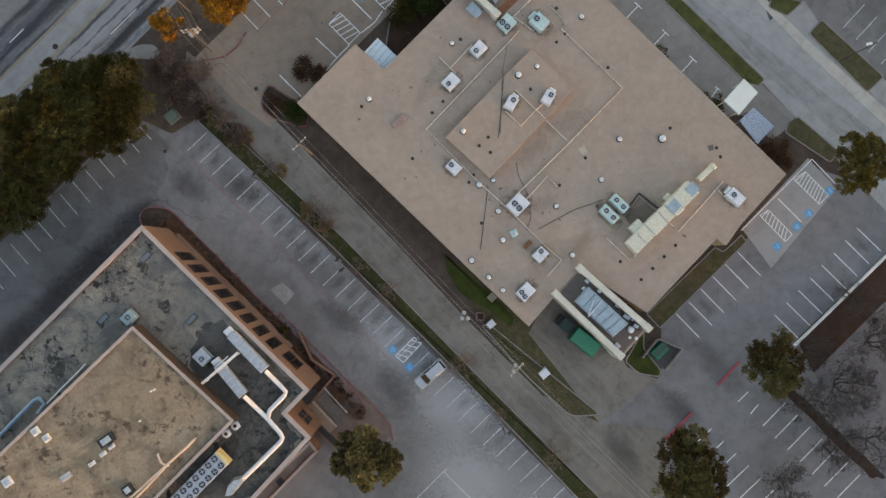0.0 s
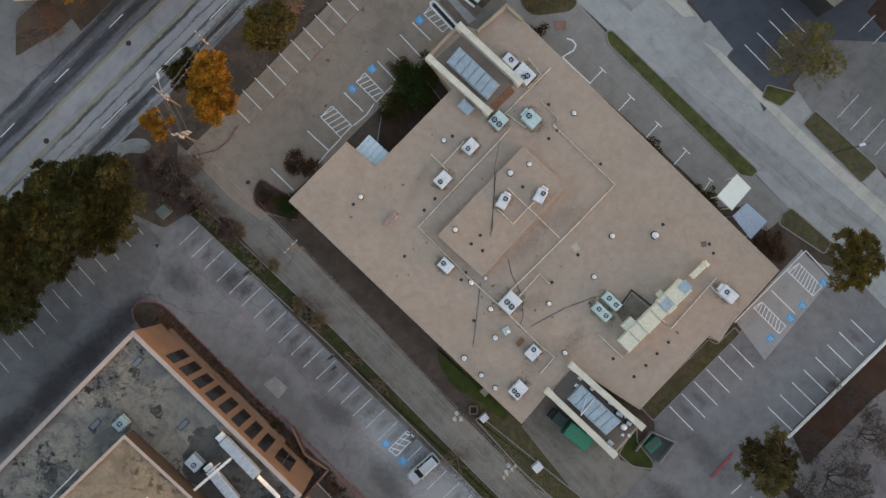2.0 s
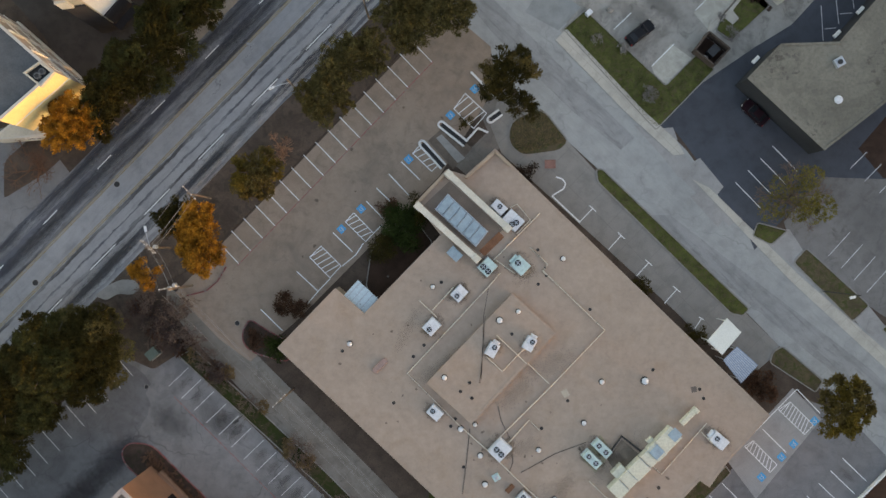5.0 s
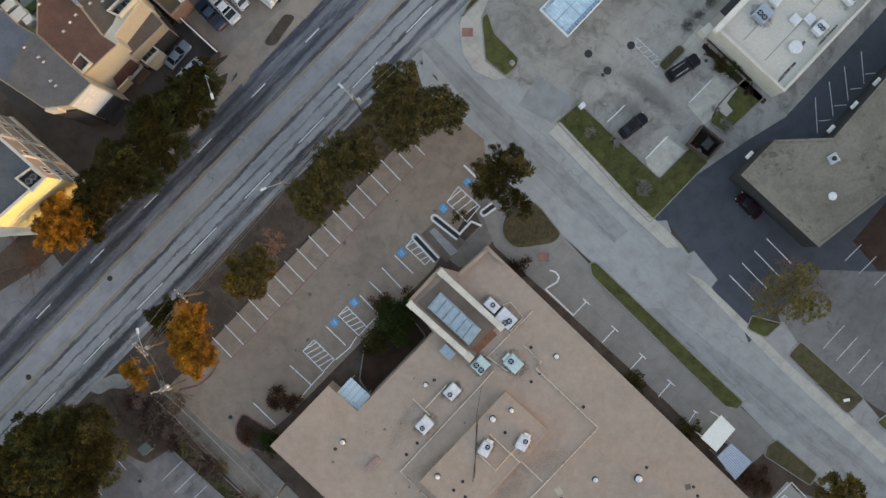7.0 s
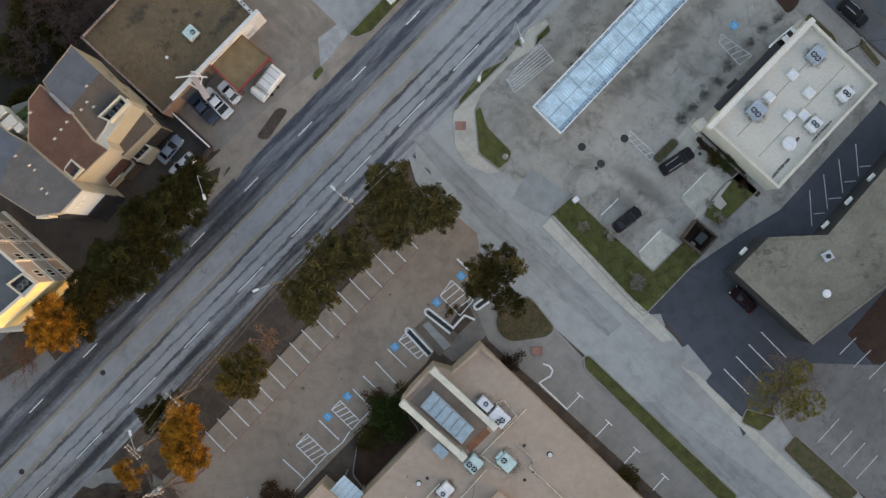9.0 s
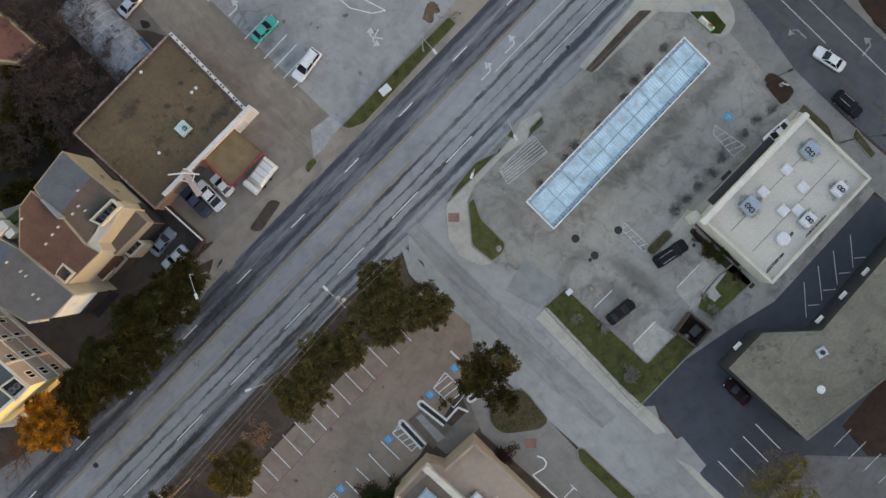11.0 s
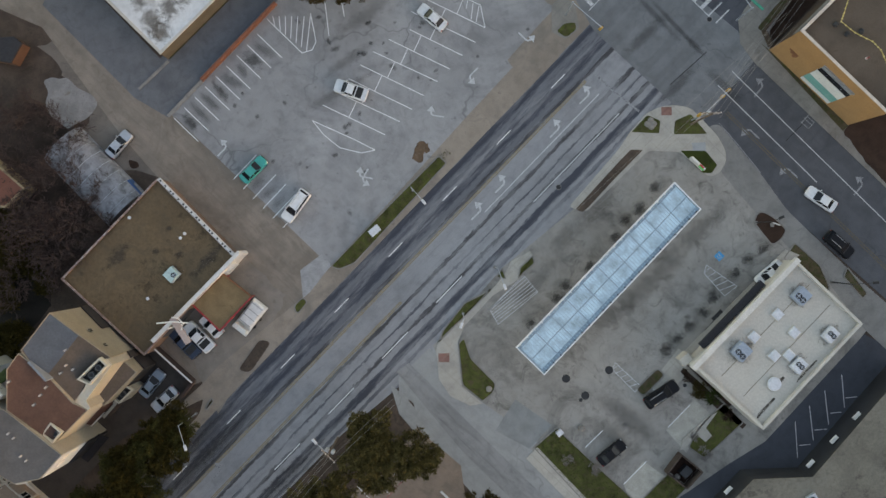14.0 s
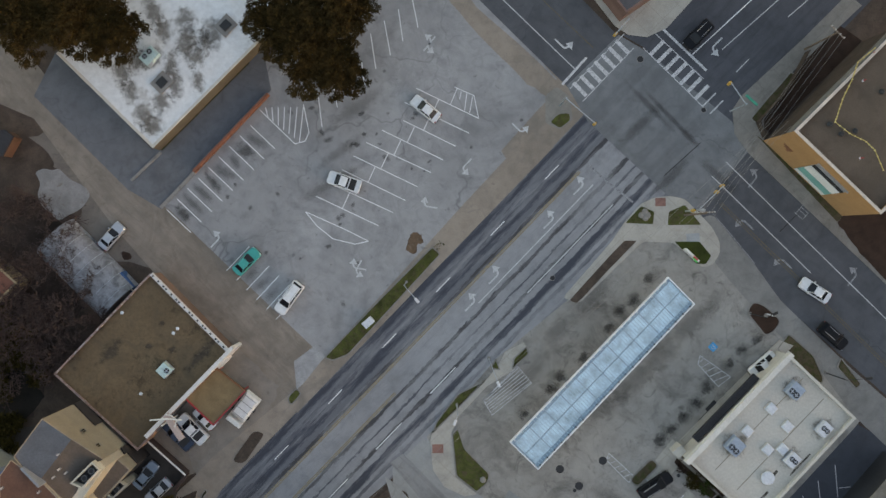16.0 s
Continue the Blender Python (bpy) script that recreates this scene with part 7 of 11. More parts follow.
rc = thing("red_canopy", "small brown-roofed canopy with red trim before the garage", "canopy")
RC = [(-22.44, 94.92), (-18.29, 91.56), (-23.04, 86.62), (-27.02, 90.54)]
part("deck", Shape().prism(RC, 3.0, 3.35), worn("yellow_brown_roof", (0.215, 0.15, 0.08), 0.9, big=0.3, amount=0.3, stain=(0.12, 0.09, 0.05)), rc)
o, i_ = ccw(RC), shrunk(RC, 0.2)
for k in range(4):
    j = (k + 1) % 4
    part("trim", Shape().prism([o[k], o[j], i_[j], i_[k]], 3.0, 3.5), red_metal if length_of(o[k], (-23.04, 86.62)) < 0.1 or length_of(o[j], (-23.04, 86.62)) < 0.1 else rust, rc)
for p in shrunk(RC, 0.35):
    part("post", Shape().cyl((*p, 0), 0.09, 3.0, 8), red_metal, rc)
air_unit((-29.39, 94.90), (1.7, 1.6, 0.8), 46, 4.0, steel_teal, [(0.15, -0.2)], "pale rooftop air unit on the brown roof")
for p in ((-27.57, 100.66), (-35.34, 103.01), (-32.93, 91.53), (-28.17, 100.04)):
    t = thing("roof_vent", "small white vent on the brown roof", "roof vent", group="roof vents")
    part("cap", Shape().lathe((*p, 4.0), [(0.14, 0), (0.14, 0.25), (0.24, 0.27), (0.22, 0.36), (0.05, 0.4)], 12), steel_white, t)
pl = thing("sign_pole", "white crossed sign pole over the garage front", "sign pole")
part("pole", Shape().tube([(*(-29.28, 87.47), 0), (*(-29.28, 87.47), 6.5)], 0.12, 8), white_frame, pl)
part("arm", Shape().tube([(-31.0, 88.2, 6.3), (-28.6, 88.4, 6.4), (-26.6, 88.2, 6.3)], 0.11, 6), white_frame, pl)
part("arm", Shape().tube([(-28.9, 89.0, 6.3), (-28.0, 88.9, 6.45), (-27.3, 88.2, 6.3), (-27.6, 87.2, 6.2)], 0.09, 6), white_frame, pl)
part("board", Shape().wall((-29.0, 88.9), (-26.75, 85.35), 0.9, 5.6, 5.9), worn("faded_pink_board", (0.45, 0.36, 0.33), 0.8, big=0.8, amount=0.15), pl, "faded pinkish sign board")
lw = thing("yard_wall", "low brown brick wall between yard and garage", "wall")
part("run", Shape().wall((-33.92, 84.80), (-27.76, 79.06), 0.5, 0, 1.5), worn("brown_brick", (0.06, 0.042, 0.038), 0.9), lw)
part("coping", Shape().wall((-33.92, 84.80), (-27.76, 79.06), 0.22, 1.5, 1.6), white_frame, lw)
part("run", Shape().wall((-27.76, 79.06), (-29.43, 76.86), 0.4, 0, 1.5), bpy.data.materials["brown_brick"], lw)

# ---- stepped cream houses ----
cream = worn("cream_stucco", (0.35, 0.33, 0.28), 0.9, big=0.4, amount=0.08)
pale_cream = worn("pale_cream_roofing", (0.52, 0.49, 0.41), 0.85, big=0.4, amount=0.08)
slate = worn("blue_grey_shingle", (0.092, 0.097, 0.103), 0.85, big=0.5, fine=4, amount=0.2)
blue_slate = worn("blue_slate_shingle", (0.07, 0.095, 0.13), 0.8, big=0.5, fine=4, amount=0.2)
dusk = worn("grey_brown_shingle", (0.084, 0.073, 0.066), 0.85, big=0.5, fine=4, amount=0.2)
maroon = worn("maroon_shingle", (0.086, 0.052, 0.043), 0.85, big=0.5, fine=4, amount=0.2)
red_face = worn("dark_red_brick_face", (0.10, 0.045, 0.032), 0.9, big=0.5, fine=5, amount=0.3)
house_trim = worn("dull_roof_trim", (0.24, 0.225, 0.19), 0.85, big=0.6, amount=0.2)
tan_stucco = worn("house_tan_stucco", (0.25, 0.225, 0.175), 0.9, big=0.4, amount=0.12)
# near-black colour that stands in for shade on the lower walls
shade_face = worn("painted_shade_face", (0.030, 0.028, 0.030), 0.9, big=0.5, fine=5, amount=0.3)


def pitched(name, poly, plane, roof_mat, label, wall_mat=None, base=-0.1, rim=0.1, category="house"):
    """A house whose roof lies in one tilted plane: (x0, y0, z0, rise per metre of x, of y)."""
    poly = ccw(poly)
    n = len(poly)
    x0, y0, z0, ax_, ay_ = plane

    def up(p, d=0.0):
        return (p[0], p[1], z0 + ax_ * (p[0] - x0) + ay_ * (p[1] - y0) + d)
    h = thing(name, label, category)
    inn, edge, lip = shrunk(poly, 0.2), shrunk(poly, -0.03), shrunk(poly, 0.07)
    for i in range(n):
        j = (i + 1) % n
        w = Shape().add([(*poly[i], base), (*poly[j], base), (*inn[j], base), (*inn[i], base), up(poly[i]), up(poly[j]), up(inn[j]), up(inn[i])],
                        [(3, 2, 1, 0), (4, 5, 6, 7), (0, 1, 5, 4), (1, 2, 6, 5), (2, 3, 7, 6), (3, 0, 4, 7)])
        part("wall", w, wall_mat or cream, h)
        c = Shape().add([up(edge[i], -0.1), up(edge[j], -0.1), up(lip[j], -0.1), up(lip[i], -0.1), up(edge[i], rim), up(edge[j], rim), up(lip[j], rim), up(lip[i], rim)],
                        [(3, 2, 1, 0), (4, 5, 6, 7), (0, 1, 5, 4), (1, 2, 6, 5), (2, 3, 7, 6), (3, 0, 4, 7)])
        part("coping", c, house_trim, h)
    part("roof", Shape().add([up(p, 0.01) for p in lip] + [up(p, 0.04) for p in lip], [tuple(reversed(range(n))), tuple(range(n, 2 * n))] + [(i, (i + 1) % n, n + (i + 1) % n, n + i) for i in range(n)]), roof_mat, h)
    return h


M_PLANE, D_PLANE, S_PLANE = (-47.1, 78.2, 15.2, -0.33, 0.13), (-44.2, 84.45, 15.0, -0.40, 0.17), (-47.2, 78.1, 15.1, -0.20, 0.0)


def roof_z(plane, p):
    return plane[2] + plane[3] * (p[0] - plane[0]) + plane[4] * (p[1] - plane[1])


pitched("row_house", [(-44.2, 84.45), (-41.95, 81.95), (-39.75, 78.65), (-38.6, 80.2), (-35.35, 84.35), (-38.6, 87.55), (-41.5, 90.6), (-44.95, 85.9)], D_PLANE, dusk, "tall cream house with a sloping grey-brown and slate roof", tan_stucco)
pitched("row_house", [(-47.1, 78.2), (-43.6, 74.65), (-42.15, 73.4), (-40.6, 74.9), (-38.1, 77.5), (-39.78, 78.6), (-41.98, 81.9), (-44.28, 84.45), (-45.3, 85.5), (-46.7, 83.5)], M_PLANE, maroon, "tall cream house with a sloping maroon roof")
pitched("row_house", [(-40.85, 72.05), (-43.5, 69.1), (-46.5, 68.7), (-50.9, 71.8), (-57.0, 75.9), (-54.9, 83.4), (-50.8, 80.8), (-49.4, 79.4), (-47.25, 78.1)], S_PLANE, slate, "tall cream house with a blue-grey shingled roof")
part("roof_slope", Shape().add([(x, y, roof_z(D_PLANE, (x, y)) + 0.05) for x, y in ((-44.75, 86.05), (-41.5, 90.4), (-38.65, 87.4), (-42.4, 82.5), (-44.15, 84.55))], [(4, 3, 2, 1, 0)]), blue_slate, [o for o in scene.objects if o.name.startswith("row_house")][0], "blue slate far slope of the roof")
part("roof_slope", Shape().add([(x, y, roof_z(S_PLANE, (x, y)) + 0.05) for x, y in ((-50.7, 72.0), (-56.6, 76.0), (-54.7, 83.0), (-50.9, 80.5), (-49.5, 79.1), (-47.9, 78.0), (-49.6, 75.4))], [(0, 6, 5, 4, 3, 2, 1)]), blue_slate, [o for o in scene.objects if o.name.startswith("row_house")][2], "bluer upper slope of the roof")
building("house_link", [(-39.75, 78.62), (-38.55, 80.2), (-37.2, 83.2), (-35.5, 84.2), (-34.85, 83.4), (-38.35, 78.75), (-37.8, 77.75), (-38.15, 77.45)], 12.2, cream, pale_cream, "cream link roof between the houses", "house", cap_mat=pale_cream, cap=0.05, thick=0.1)
pitched("house_wing", [(-39.2, 79.1), (-35.1, 83.3), (-33.6, 81.6), (-37.95, 77.1)], (-39.45, 79.0, 8.2, -0.25, 0.13), dusk, "lower house wing with a sloping grey-brown roof", tan_stucco)
# thin dark faces laid over the walls as painted shade
shade_wall = thing("basement_wall", "lower storeys of the cream houses, coloured dark for shade", "wall")
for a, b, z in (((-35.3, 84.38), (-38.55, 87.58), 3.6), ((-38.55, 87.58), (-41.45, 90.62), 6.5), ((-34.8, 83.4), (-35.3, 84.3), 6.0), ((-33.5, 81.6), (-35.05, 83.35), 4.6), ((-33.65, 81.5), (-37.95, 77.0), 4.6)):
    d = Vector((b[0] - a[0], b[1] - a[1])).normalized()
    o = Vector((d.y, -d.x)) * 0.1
    part("face", Shape().wall((a[0] + o.x, a[1] + o.y), (b[0] + o.x, b[1] + o.y), 0.2, 0.0, z), shade_face, shade_wall)
nf = thing("wall_window_row", "small dark windows high in the tan house wall", "window")
for a in (0.18, 0.5):
    window_in(nf, lerp((-35.3, 84.42), (-41.45, 90.66), a), lerp((-35.3, 84.42), (-41.45, 90.66), a + 0.07), 9.4, 10.5, (0.71, 0.71), dark_glass, house_trim, 0.06)
ridge = thing("roof_parapet", "pale blue-grey parapet between two roofs of the tall house", "parapet")
part("wall_run", Shape().wall((-44.15, 84.4), (-41.9, 81.95), 0.3, 13.6, 15.45), worn("pale_blue_flashing", (0.22, 0.25, 0.29), 0.7), ridge)
tr = thing("roof_terrace", "small roof terrace with pale blocks and green plants", "terrace")
part("deck", Shape().prism([(-50.3, 83.2), (-46.9, 84.3), (-45.6, 82.6), (-48.2, 79.8), (-50.2, 80.6)], 12.4, 13.2), worn("dull_terrace", (0.22, 0.215, 0.20), 0.9), tr)
part("pool_cover", Shape().box((-47.2, 83.1, 13.2), (1.7, 1.3, 0.12), 40), plain("blue_cover", (0.05, 0.12, 0.26), 0.4), tr, "blue pool cover")
part("planter", Shape().box((-48.6, 82.2, 13.2), (1.9, 1.2, 0.3), 40, 0.1), worn("green_planting", (0.05, 0.075, 0.025), 0.9, big=1.5, amount=0.5, bump=0.8), tr, "green planted box")
for p, sx, sy in (((-49.6, 80.7), 2.0, 1.4), ((-50.8, 82.0), 1.7, 1.2), ((-48.3, 80.1), 1.2, 0.9)):
    part("block", Shape().box((*p, 13.2), (sx, sy, 2.1), 40, 0.06), white_wall, tr)

fan_case = worn("dull_condenser_steel", (0.13, 0.135, 0.14), 0.7, big=2.0, amount=0.3)


def roof_well(corners, z, label, deep=0.75):
    """A white-walled sunken well with two condensers."""
    t = thing("roof_well", label, "roof well", group="roof wells")
    rim, inn = ccw(corners), shrunk(corners, 0.2)
    for k in range(4):
        j = (k + 1) % 4
        part("rim", Shape().prism([rim[k], rim[j], inn[j], inn[k]], z, z + deep), pale_cream, t)
    part("floor", Shape().prism(inn, z + 0.02, z + 0.06), black_grille, t)
    for s in (0.3, 0.7):
        a = lerp(lerp(inn[0], inn[1], 0.5), lerp(inn[3], inn[2], 0.5), s)
        c = part("condenser", Shape().cyl((*a, z + 0.06), 0.42, 0.5, 14), fan_case, t)
        part("fan_grille", Shape().cyl((*a, z + 0.56), 0.3, 0.03, 12), black_grille, c)
    return t


roof_well([(-36.05, 84.5), (-34.98, 83.45), (-37.4, 80.95), (-39.0, 81.7)], 12.24, "white-walled roof well with dark condensers", 1.05)
roof_well([(-43.55, 74.7), (-42.4, 76.2), (-40.95, 74.85), (-42.2, 73.45)], 12.55, "cream-walled roof well with dark condensers", 1.0)
BB = [(-38.6, 77.95), (-36.2, 79.45), (-35.1, 78.65), (-37.15, 76.7)]
building("balcony_block", BB, 3.9, cream, dusk, "cream balcony block beside the houses", "balcony")
roof_well(BB, 3.95, "white-walled well on the balcony block", 0.7)
building("porch_block", [(-40.45, 75.7), (-38.7, 77.45), (-37.85, 76.55), (-39.7, 74.5)], 3.0, bpy.data.materials["brown_brick"], maroon, "low dark porch with a maroon roof", "porch", parapet=0.5, cap_mat=cream)
lean = thing("lean_roof", "red-brown lean-to roof along the tall house", "roof")
part("slope", Shape().add([(-41.0, 74.35, 6.4), (-38.6, 77.0, 6.4), (-38.35, 76.75, 3.4), (-41.55, 73.5, 3.4), (-41.2, 74.45, 3.3), (-38.75, 77.1, 3.3)], [(3, 2, 1, 0), (0, 1, 5, 4), (2, 3, 4, 5), (0, 4, 3), (1, 2, 5)]), red_face, lean)
part("gutter", Shape().wall((-41.6, 73.4), (-39.75, 75.3), 0.18, 3.2, 3.5), white_frame, lean)
for p, pl in (((-41.0, 82.6), D_PLANE), ((-40.3, 83.6), D_PLANE), ((-39.6, 83.0), D_PLANE), ((-40.2, 85.6), D_PLANE), ((-42.6, 80.9), M_PLANE), ((-43.3, 79.9), M_PLANE), ((-44.1, 78.7), M_PLANE), ((-46.6, 81.9), M_PLANE), ((-47.0, 75.2), S_PLANE), ((-46.4, 74.6), S_PLANE), ((-48.6, 76.4), S_PLANE), ((-45.6, 72.2), S_PLANE), ((-45.0, 71.6), S_PLANE)):
    t = thing("vent_pipe", "short white roof vent on the shingles", "vent pipe", group="house vents")
    part("pipe_stub", Shape().box((*p, roof_z(pl, p) - 0.05), (0.34, 0.18, 0.35), 40), insul_pale, t)
    part("flashing", Shape().box((*p, roof_z(pl, p) - 0.05), (0.6, 0.36, 0.1), 40), fan_case, t)

HW = (-40.95, 71.95), (-43.42, 69.2)
hb = thing("house_bay", "white end wall of the tall house with dark openings", "wall")
part("face", Shape().wall(*HW, 0.3, 6.8, 13.9), worn("bright_white_render", (0.50, 0.53, 0.56), 0.85, big=0.5, amount=0.06), hb)
# shade below the white face, painted as a dark wall
part("shade_base", Shape().wall(*HW, 0.7, 0.0, 6.8), shade_face, hb)
part("balcony", Shape().prism([(-40.9, 72.1), (-39.4, 71.5), (-42.4, 68.1), (-43.6, 69.0)], 2.6, 3.0), shade_face, hb, "dark balcony deck")
part("shade_base", Shape().wall((-43.6, 69.0), (-46.4, 68.6), 0.3, 0.0, 12.0), shade_face, hb)
part("face", Shape().wall((-45.0, 68.75), (-46.6, 68.55), 0.36, 12.0, 14.4), white_wall, hb)
for s, z in ((0.12, 11.2), (0.5, 10.6)):
    window_in(hb, lerp(*HW, s), lerp(*HW, s + 0.2), z, z + 1.5, (0.8, -0.6), dark_glass, white_frame, 0.22)

# ---- lit town house beside the boulevard ----
TH = [(-47.5, 60.0), (-58.6, 69.9), (-66.5, 64.2), (-54.9, 53.6)]
Z_TOWN = 12.2
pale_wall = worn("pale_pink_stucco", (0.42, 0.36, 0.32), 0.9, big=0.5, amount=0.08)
# low sunlight on the cream wall is put into this gold colour
sunlit_wall = worn("sun_gold_render", (0.78, 0.62, 0.30), 0.9, big=0.5, amount=0.08)
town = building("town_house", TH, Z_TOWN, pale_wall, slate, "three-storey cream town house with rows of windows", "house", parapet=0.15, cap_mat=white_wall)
for row_z in (2.2, 5.4, 8.9):
    for k in range(4):
        p, q = lerp(TH[0], TH[1], 0.07 + 0.23 * k), lerp(TH[0], TH[1], 0.07 + 0.23 * k + 0.09)
        window_in(town, p, q, row_z, row_z + 1.7, (0.68, 0.73), dark_glass, white_frame, 0.07, 0.1)
# the sun-facing wall alone takes the painted sunlight
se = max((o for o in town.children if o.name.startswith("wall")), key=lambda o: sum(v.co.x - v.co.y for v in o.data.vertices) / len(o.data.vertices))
se.data.materials[0] = sunlit_wall
part("sill_band", Shape().wall(TH[0], TH[3], 0.16, 8.2, 8.4), white_frame, town)
for z in (4.1, 7.9):
    part("string_course", Shape().wall(lerp(TH[0], TH[1], 0.0), TH[1], 0.24, z, z + 0.25), white_frame, town)
part("plinth", Shape().wall(TH[0], TH[1], 0.5, -0.05, 0.9), white_frame, town)
for k in range(3):
    a = lerp(TH[0], TH[1], 0.29 + 0.27 * k)
    part("downpipe", Shape().box((a[0] + 0.1, a[1] + 0.1, 0), (0.25, 0.25, Z_TOWN), 45), white_frame, town)
fb = building("front_bay", [(-57.10, 55.41), (-53.05, 54.62), (-53.32, 52.8), (-61.17, 52.3)], 3.4, white_wall, worn("pale_bay_roof", (0.5, 0.46, 0.38), 0.9), "low white bay with windows before the town house", "bay", cap_mat=white_wall)
for s in (0.12, 0.5):
    window_in(fb, lerp((-53.4, 52.8), (-57.4, 52.55), s), lerp((-53.4, 52.8), (-57.4, 52.55), s + 0.3), 1.2, 2.7, (0.1, -1.0), dark_glass, white_frame, 0.08)
roof_well([(-49.4, 61.35), (-47.5, 59.85), (-49.2, 57.95), (-51.55, 59.85)], Z_TOWN - 0.05, "white-walled roof well with two round condensers", 0.6)

# ---- hut, slab, brick corner houses, garden wall ----
hut = thing("metal_hut", "weathered pale metal hut with a rounded roof", "hut")
hs = Shape()
p0, p1 = (-44.94, 115.31), (-36.33, 106.32)
ax = Vector((p1[0] - p0[0], p1[1] - p0[1])).normalized()
sd = Vector((-ax.y, ax.x))
nA, R = 12, 3.6
base0 = (p0[0] - sd.x * R * 0.55, p0[1] - sd.y * R * 0.55)
LH = length_of(p0, p1) + 1.0
vs = []
for e in (0.0, LH):
    for k in range(nA + 1):
        a = math.pi * k / nA
        vs.append((base0[0] + ax.x * e + sd.x * R * math.cos(a), base0[1] + ax.y * e + sd.y * R * math.cos(a), 2.6 * math.sin(a) ** 0.8))
hs.add(vs, [(k, k + 1, nA + 2 + k, nA + 1 + k) for k in range(nA)] + [tuple(range(nA + 1)), tuple(reversed(range(nA + 1, 2 * nA + 2)))])
part("shell", hs, worn("weathered_zinc", (0.27, 0.275, 0.295), 0.75, 0.0, big=0.25, amount=0.35, stain=(0.11, 0.108, 0.112), stain_at=(0.46, 0.66)), hut)
for k in range(7):
    e = LH * (k + 0.5) / 7
    part("seam", Shape().tube([(base0[0] + ax.x * e + sd.x * R * math.cos(a) * 1.005, base0[1] + ax.y * e + sd.y * R * math.cos(a) * 1.005, 2.62 * abs(math.sin(a)) ** 0.8) for a in np.linspace(0.1, 3.04, 9)], 0.03, 4), galv, hut)
t = thing("tarpaulin", "blue tarpaulin over boxes behind the garage", "tarpaulin")
part("cover", Shape().prism([(-37.48, 108.39), (-36.42, 108.79), (-34.43, 106.47), (-35.43, 105.51)], 0.0, 1.4, inset=0.15), plain("blue_tarp", (0.03, 0.09, 0.22), 0.6), t)
part("edge", Shape().wall((-37.64, 108.56), (-34.85, 105.91), 0.15, 1.2, 1.45), white_frame, t)
place("slab", Shape().prism(rounded([(-49.32, 123.33), (-47.99, 123.89), (-46.84, 123.54), (-45.84, 123.86), (-44.23, 122.19), (-42.11, 121.17), (-41.32, 119.92), (-42.00, 118.70), (-43.01, 117.72), (-44.68, 116.92), (-46.02, 116.12), (-46.99, 117.12), (-48.44, 118.38), (-49.06, 120.03), (-48.53, 121.67)], 0.5), -0.1, 0.02), worn("pale_concrete_slab", (0.26, 0.25, 0.245), 0.9, big=0.5, stain=(0.16, 0.13, 0.1)), "broken pale concrete slab in the yard", "slab")
place("pit", Shape().prism(rounded([(-37.09, 111.72), (-35.60, 111.29), (-35.45, 110.46), (-36.69, 110.23)], 0.6), -0.1, 0.014), mulch, "dark earth patch in the drive", "patch")
building("brick_house", [(-58.00, 113.50), (-54.03, 110.65), (-50.46, 107.40), (-53.31, 104.63), (-59.73, 105.51)], 3.4, worn("tan_siding", (0.4, 0.3, 0.18), 0.9), worn("red_brown_shingle", (0.2, 0.08, 0.055), 0.85), "small house with a red-brown roof", "house")
gw = thing("lot_wall", "low orange-brown brick wall beside the upper lot", "wall")
part("run", Shape().wall((-25.94, 123.00), (-14.96, 134.08), 0.34, 0, 1.0), worn("orange_brick", (0.21, 0.085, 0.052), 0.9, big=0.8, amount=0.2), gw)
part("cap", Shape().wall((-25.94, 123.00), (-14.96, 134.08), 0.4, 1.0, 1.06), worn("orange_brick_cap", (0.25, 0.10, 0.06), 0.9, big=0.8, amount=0.2), gw)
place("kerb_strip", Shape().wall((-31.05, 117.88), (-26.01, 123.00), 0.5, -0.05, 0.16), kerb_mat, "concrete kerb", "kerb")
place("kerb_strip", Shape().wall((-35.26, 121.90), (-30.89, 125.95), 0.4, -0.05, 0.14), kerb_mat, "concrete kerb", "kerb")
place("kerb_strip", Shape().wall((-30.88, 126.36), (-17.89, 138.89), 0.5, -0.05, 0.14), brown_grass, "dry narrow bed along the white building", "bed")
for p in ((-29.35, 135.42), (-20.19, 143.30)):
    t = thing("roof_hatch", "square dark-rimmed roof hatch on the white roof", "roof hatch", group="white roof hatches")
    part("kerb", Shape().box((*p, 3.3), (2.6, 2.2, 0.25), 45), worn("dirty_curb", (0.22, 0.21, 0.2), 0.9), t)
    part("lid", Shape().box((*p, 3.55), (1.4, 1.2, 0.15), 45, 0.05), black_grille, t)
for p in ((-30.80, 139.00),):
    air_unit(p, (2.4, 1.7, 0.9), 46, 3.3, steel_teal, [(-0.2, 0.2), (0.2, 0.2)], "pale teal rooftop air unit on the white roof")
rng = random.Random(3)
for p in ((-28.99, 142.71), (-25.83, 141.07), (-24.67, 139.07), (-33.06, 138.79), (-35.09, 137.23), (-29.59, 132.77), (-32.03, 130.81), (-30.70, 129.43), (-24.34, 135.48), (-25.77, 143.85), (-22.21, 142.21), (-30.53, 145.51), (-28.29, 137.53), (-23.43, 141.04), (-27.54, 135.13), (-33.95, 134.42)):
    stain(p, rng.uniform(2.2, 3.8), rng.uniform(1.3, 2.4), rng.uniform(70, 110), 3.312 + 0.0004 * (int(p[0] * 7) % 9), ROOFDIRT, "grey-brown dirt on the white roof", "roof_stain")
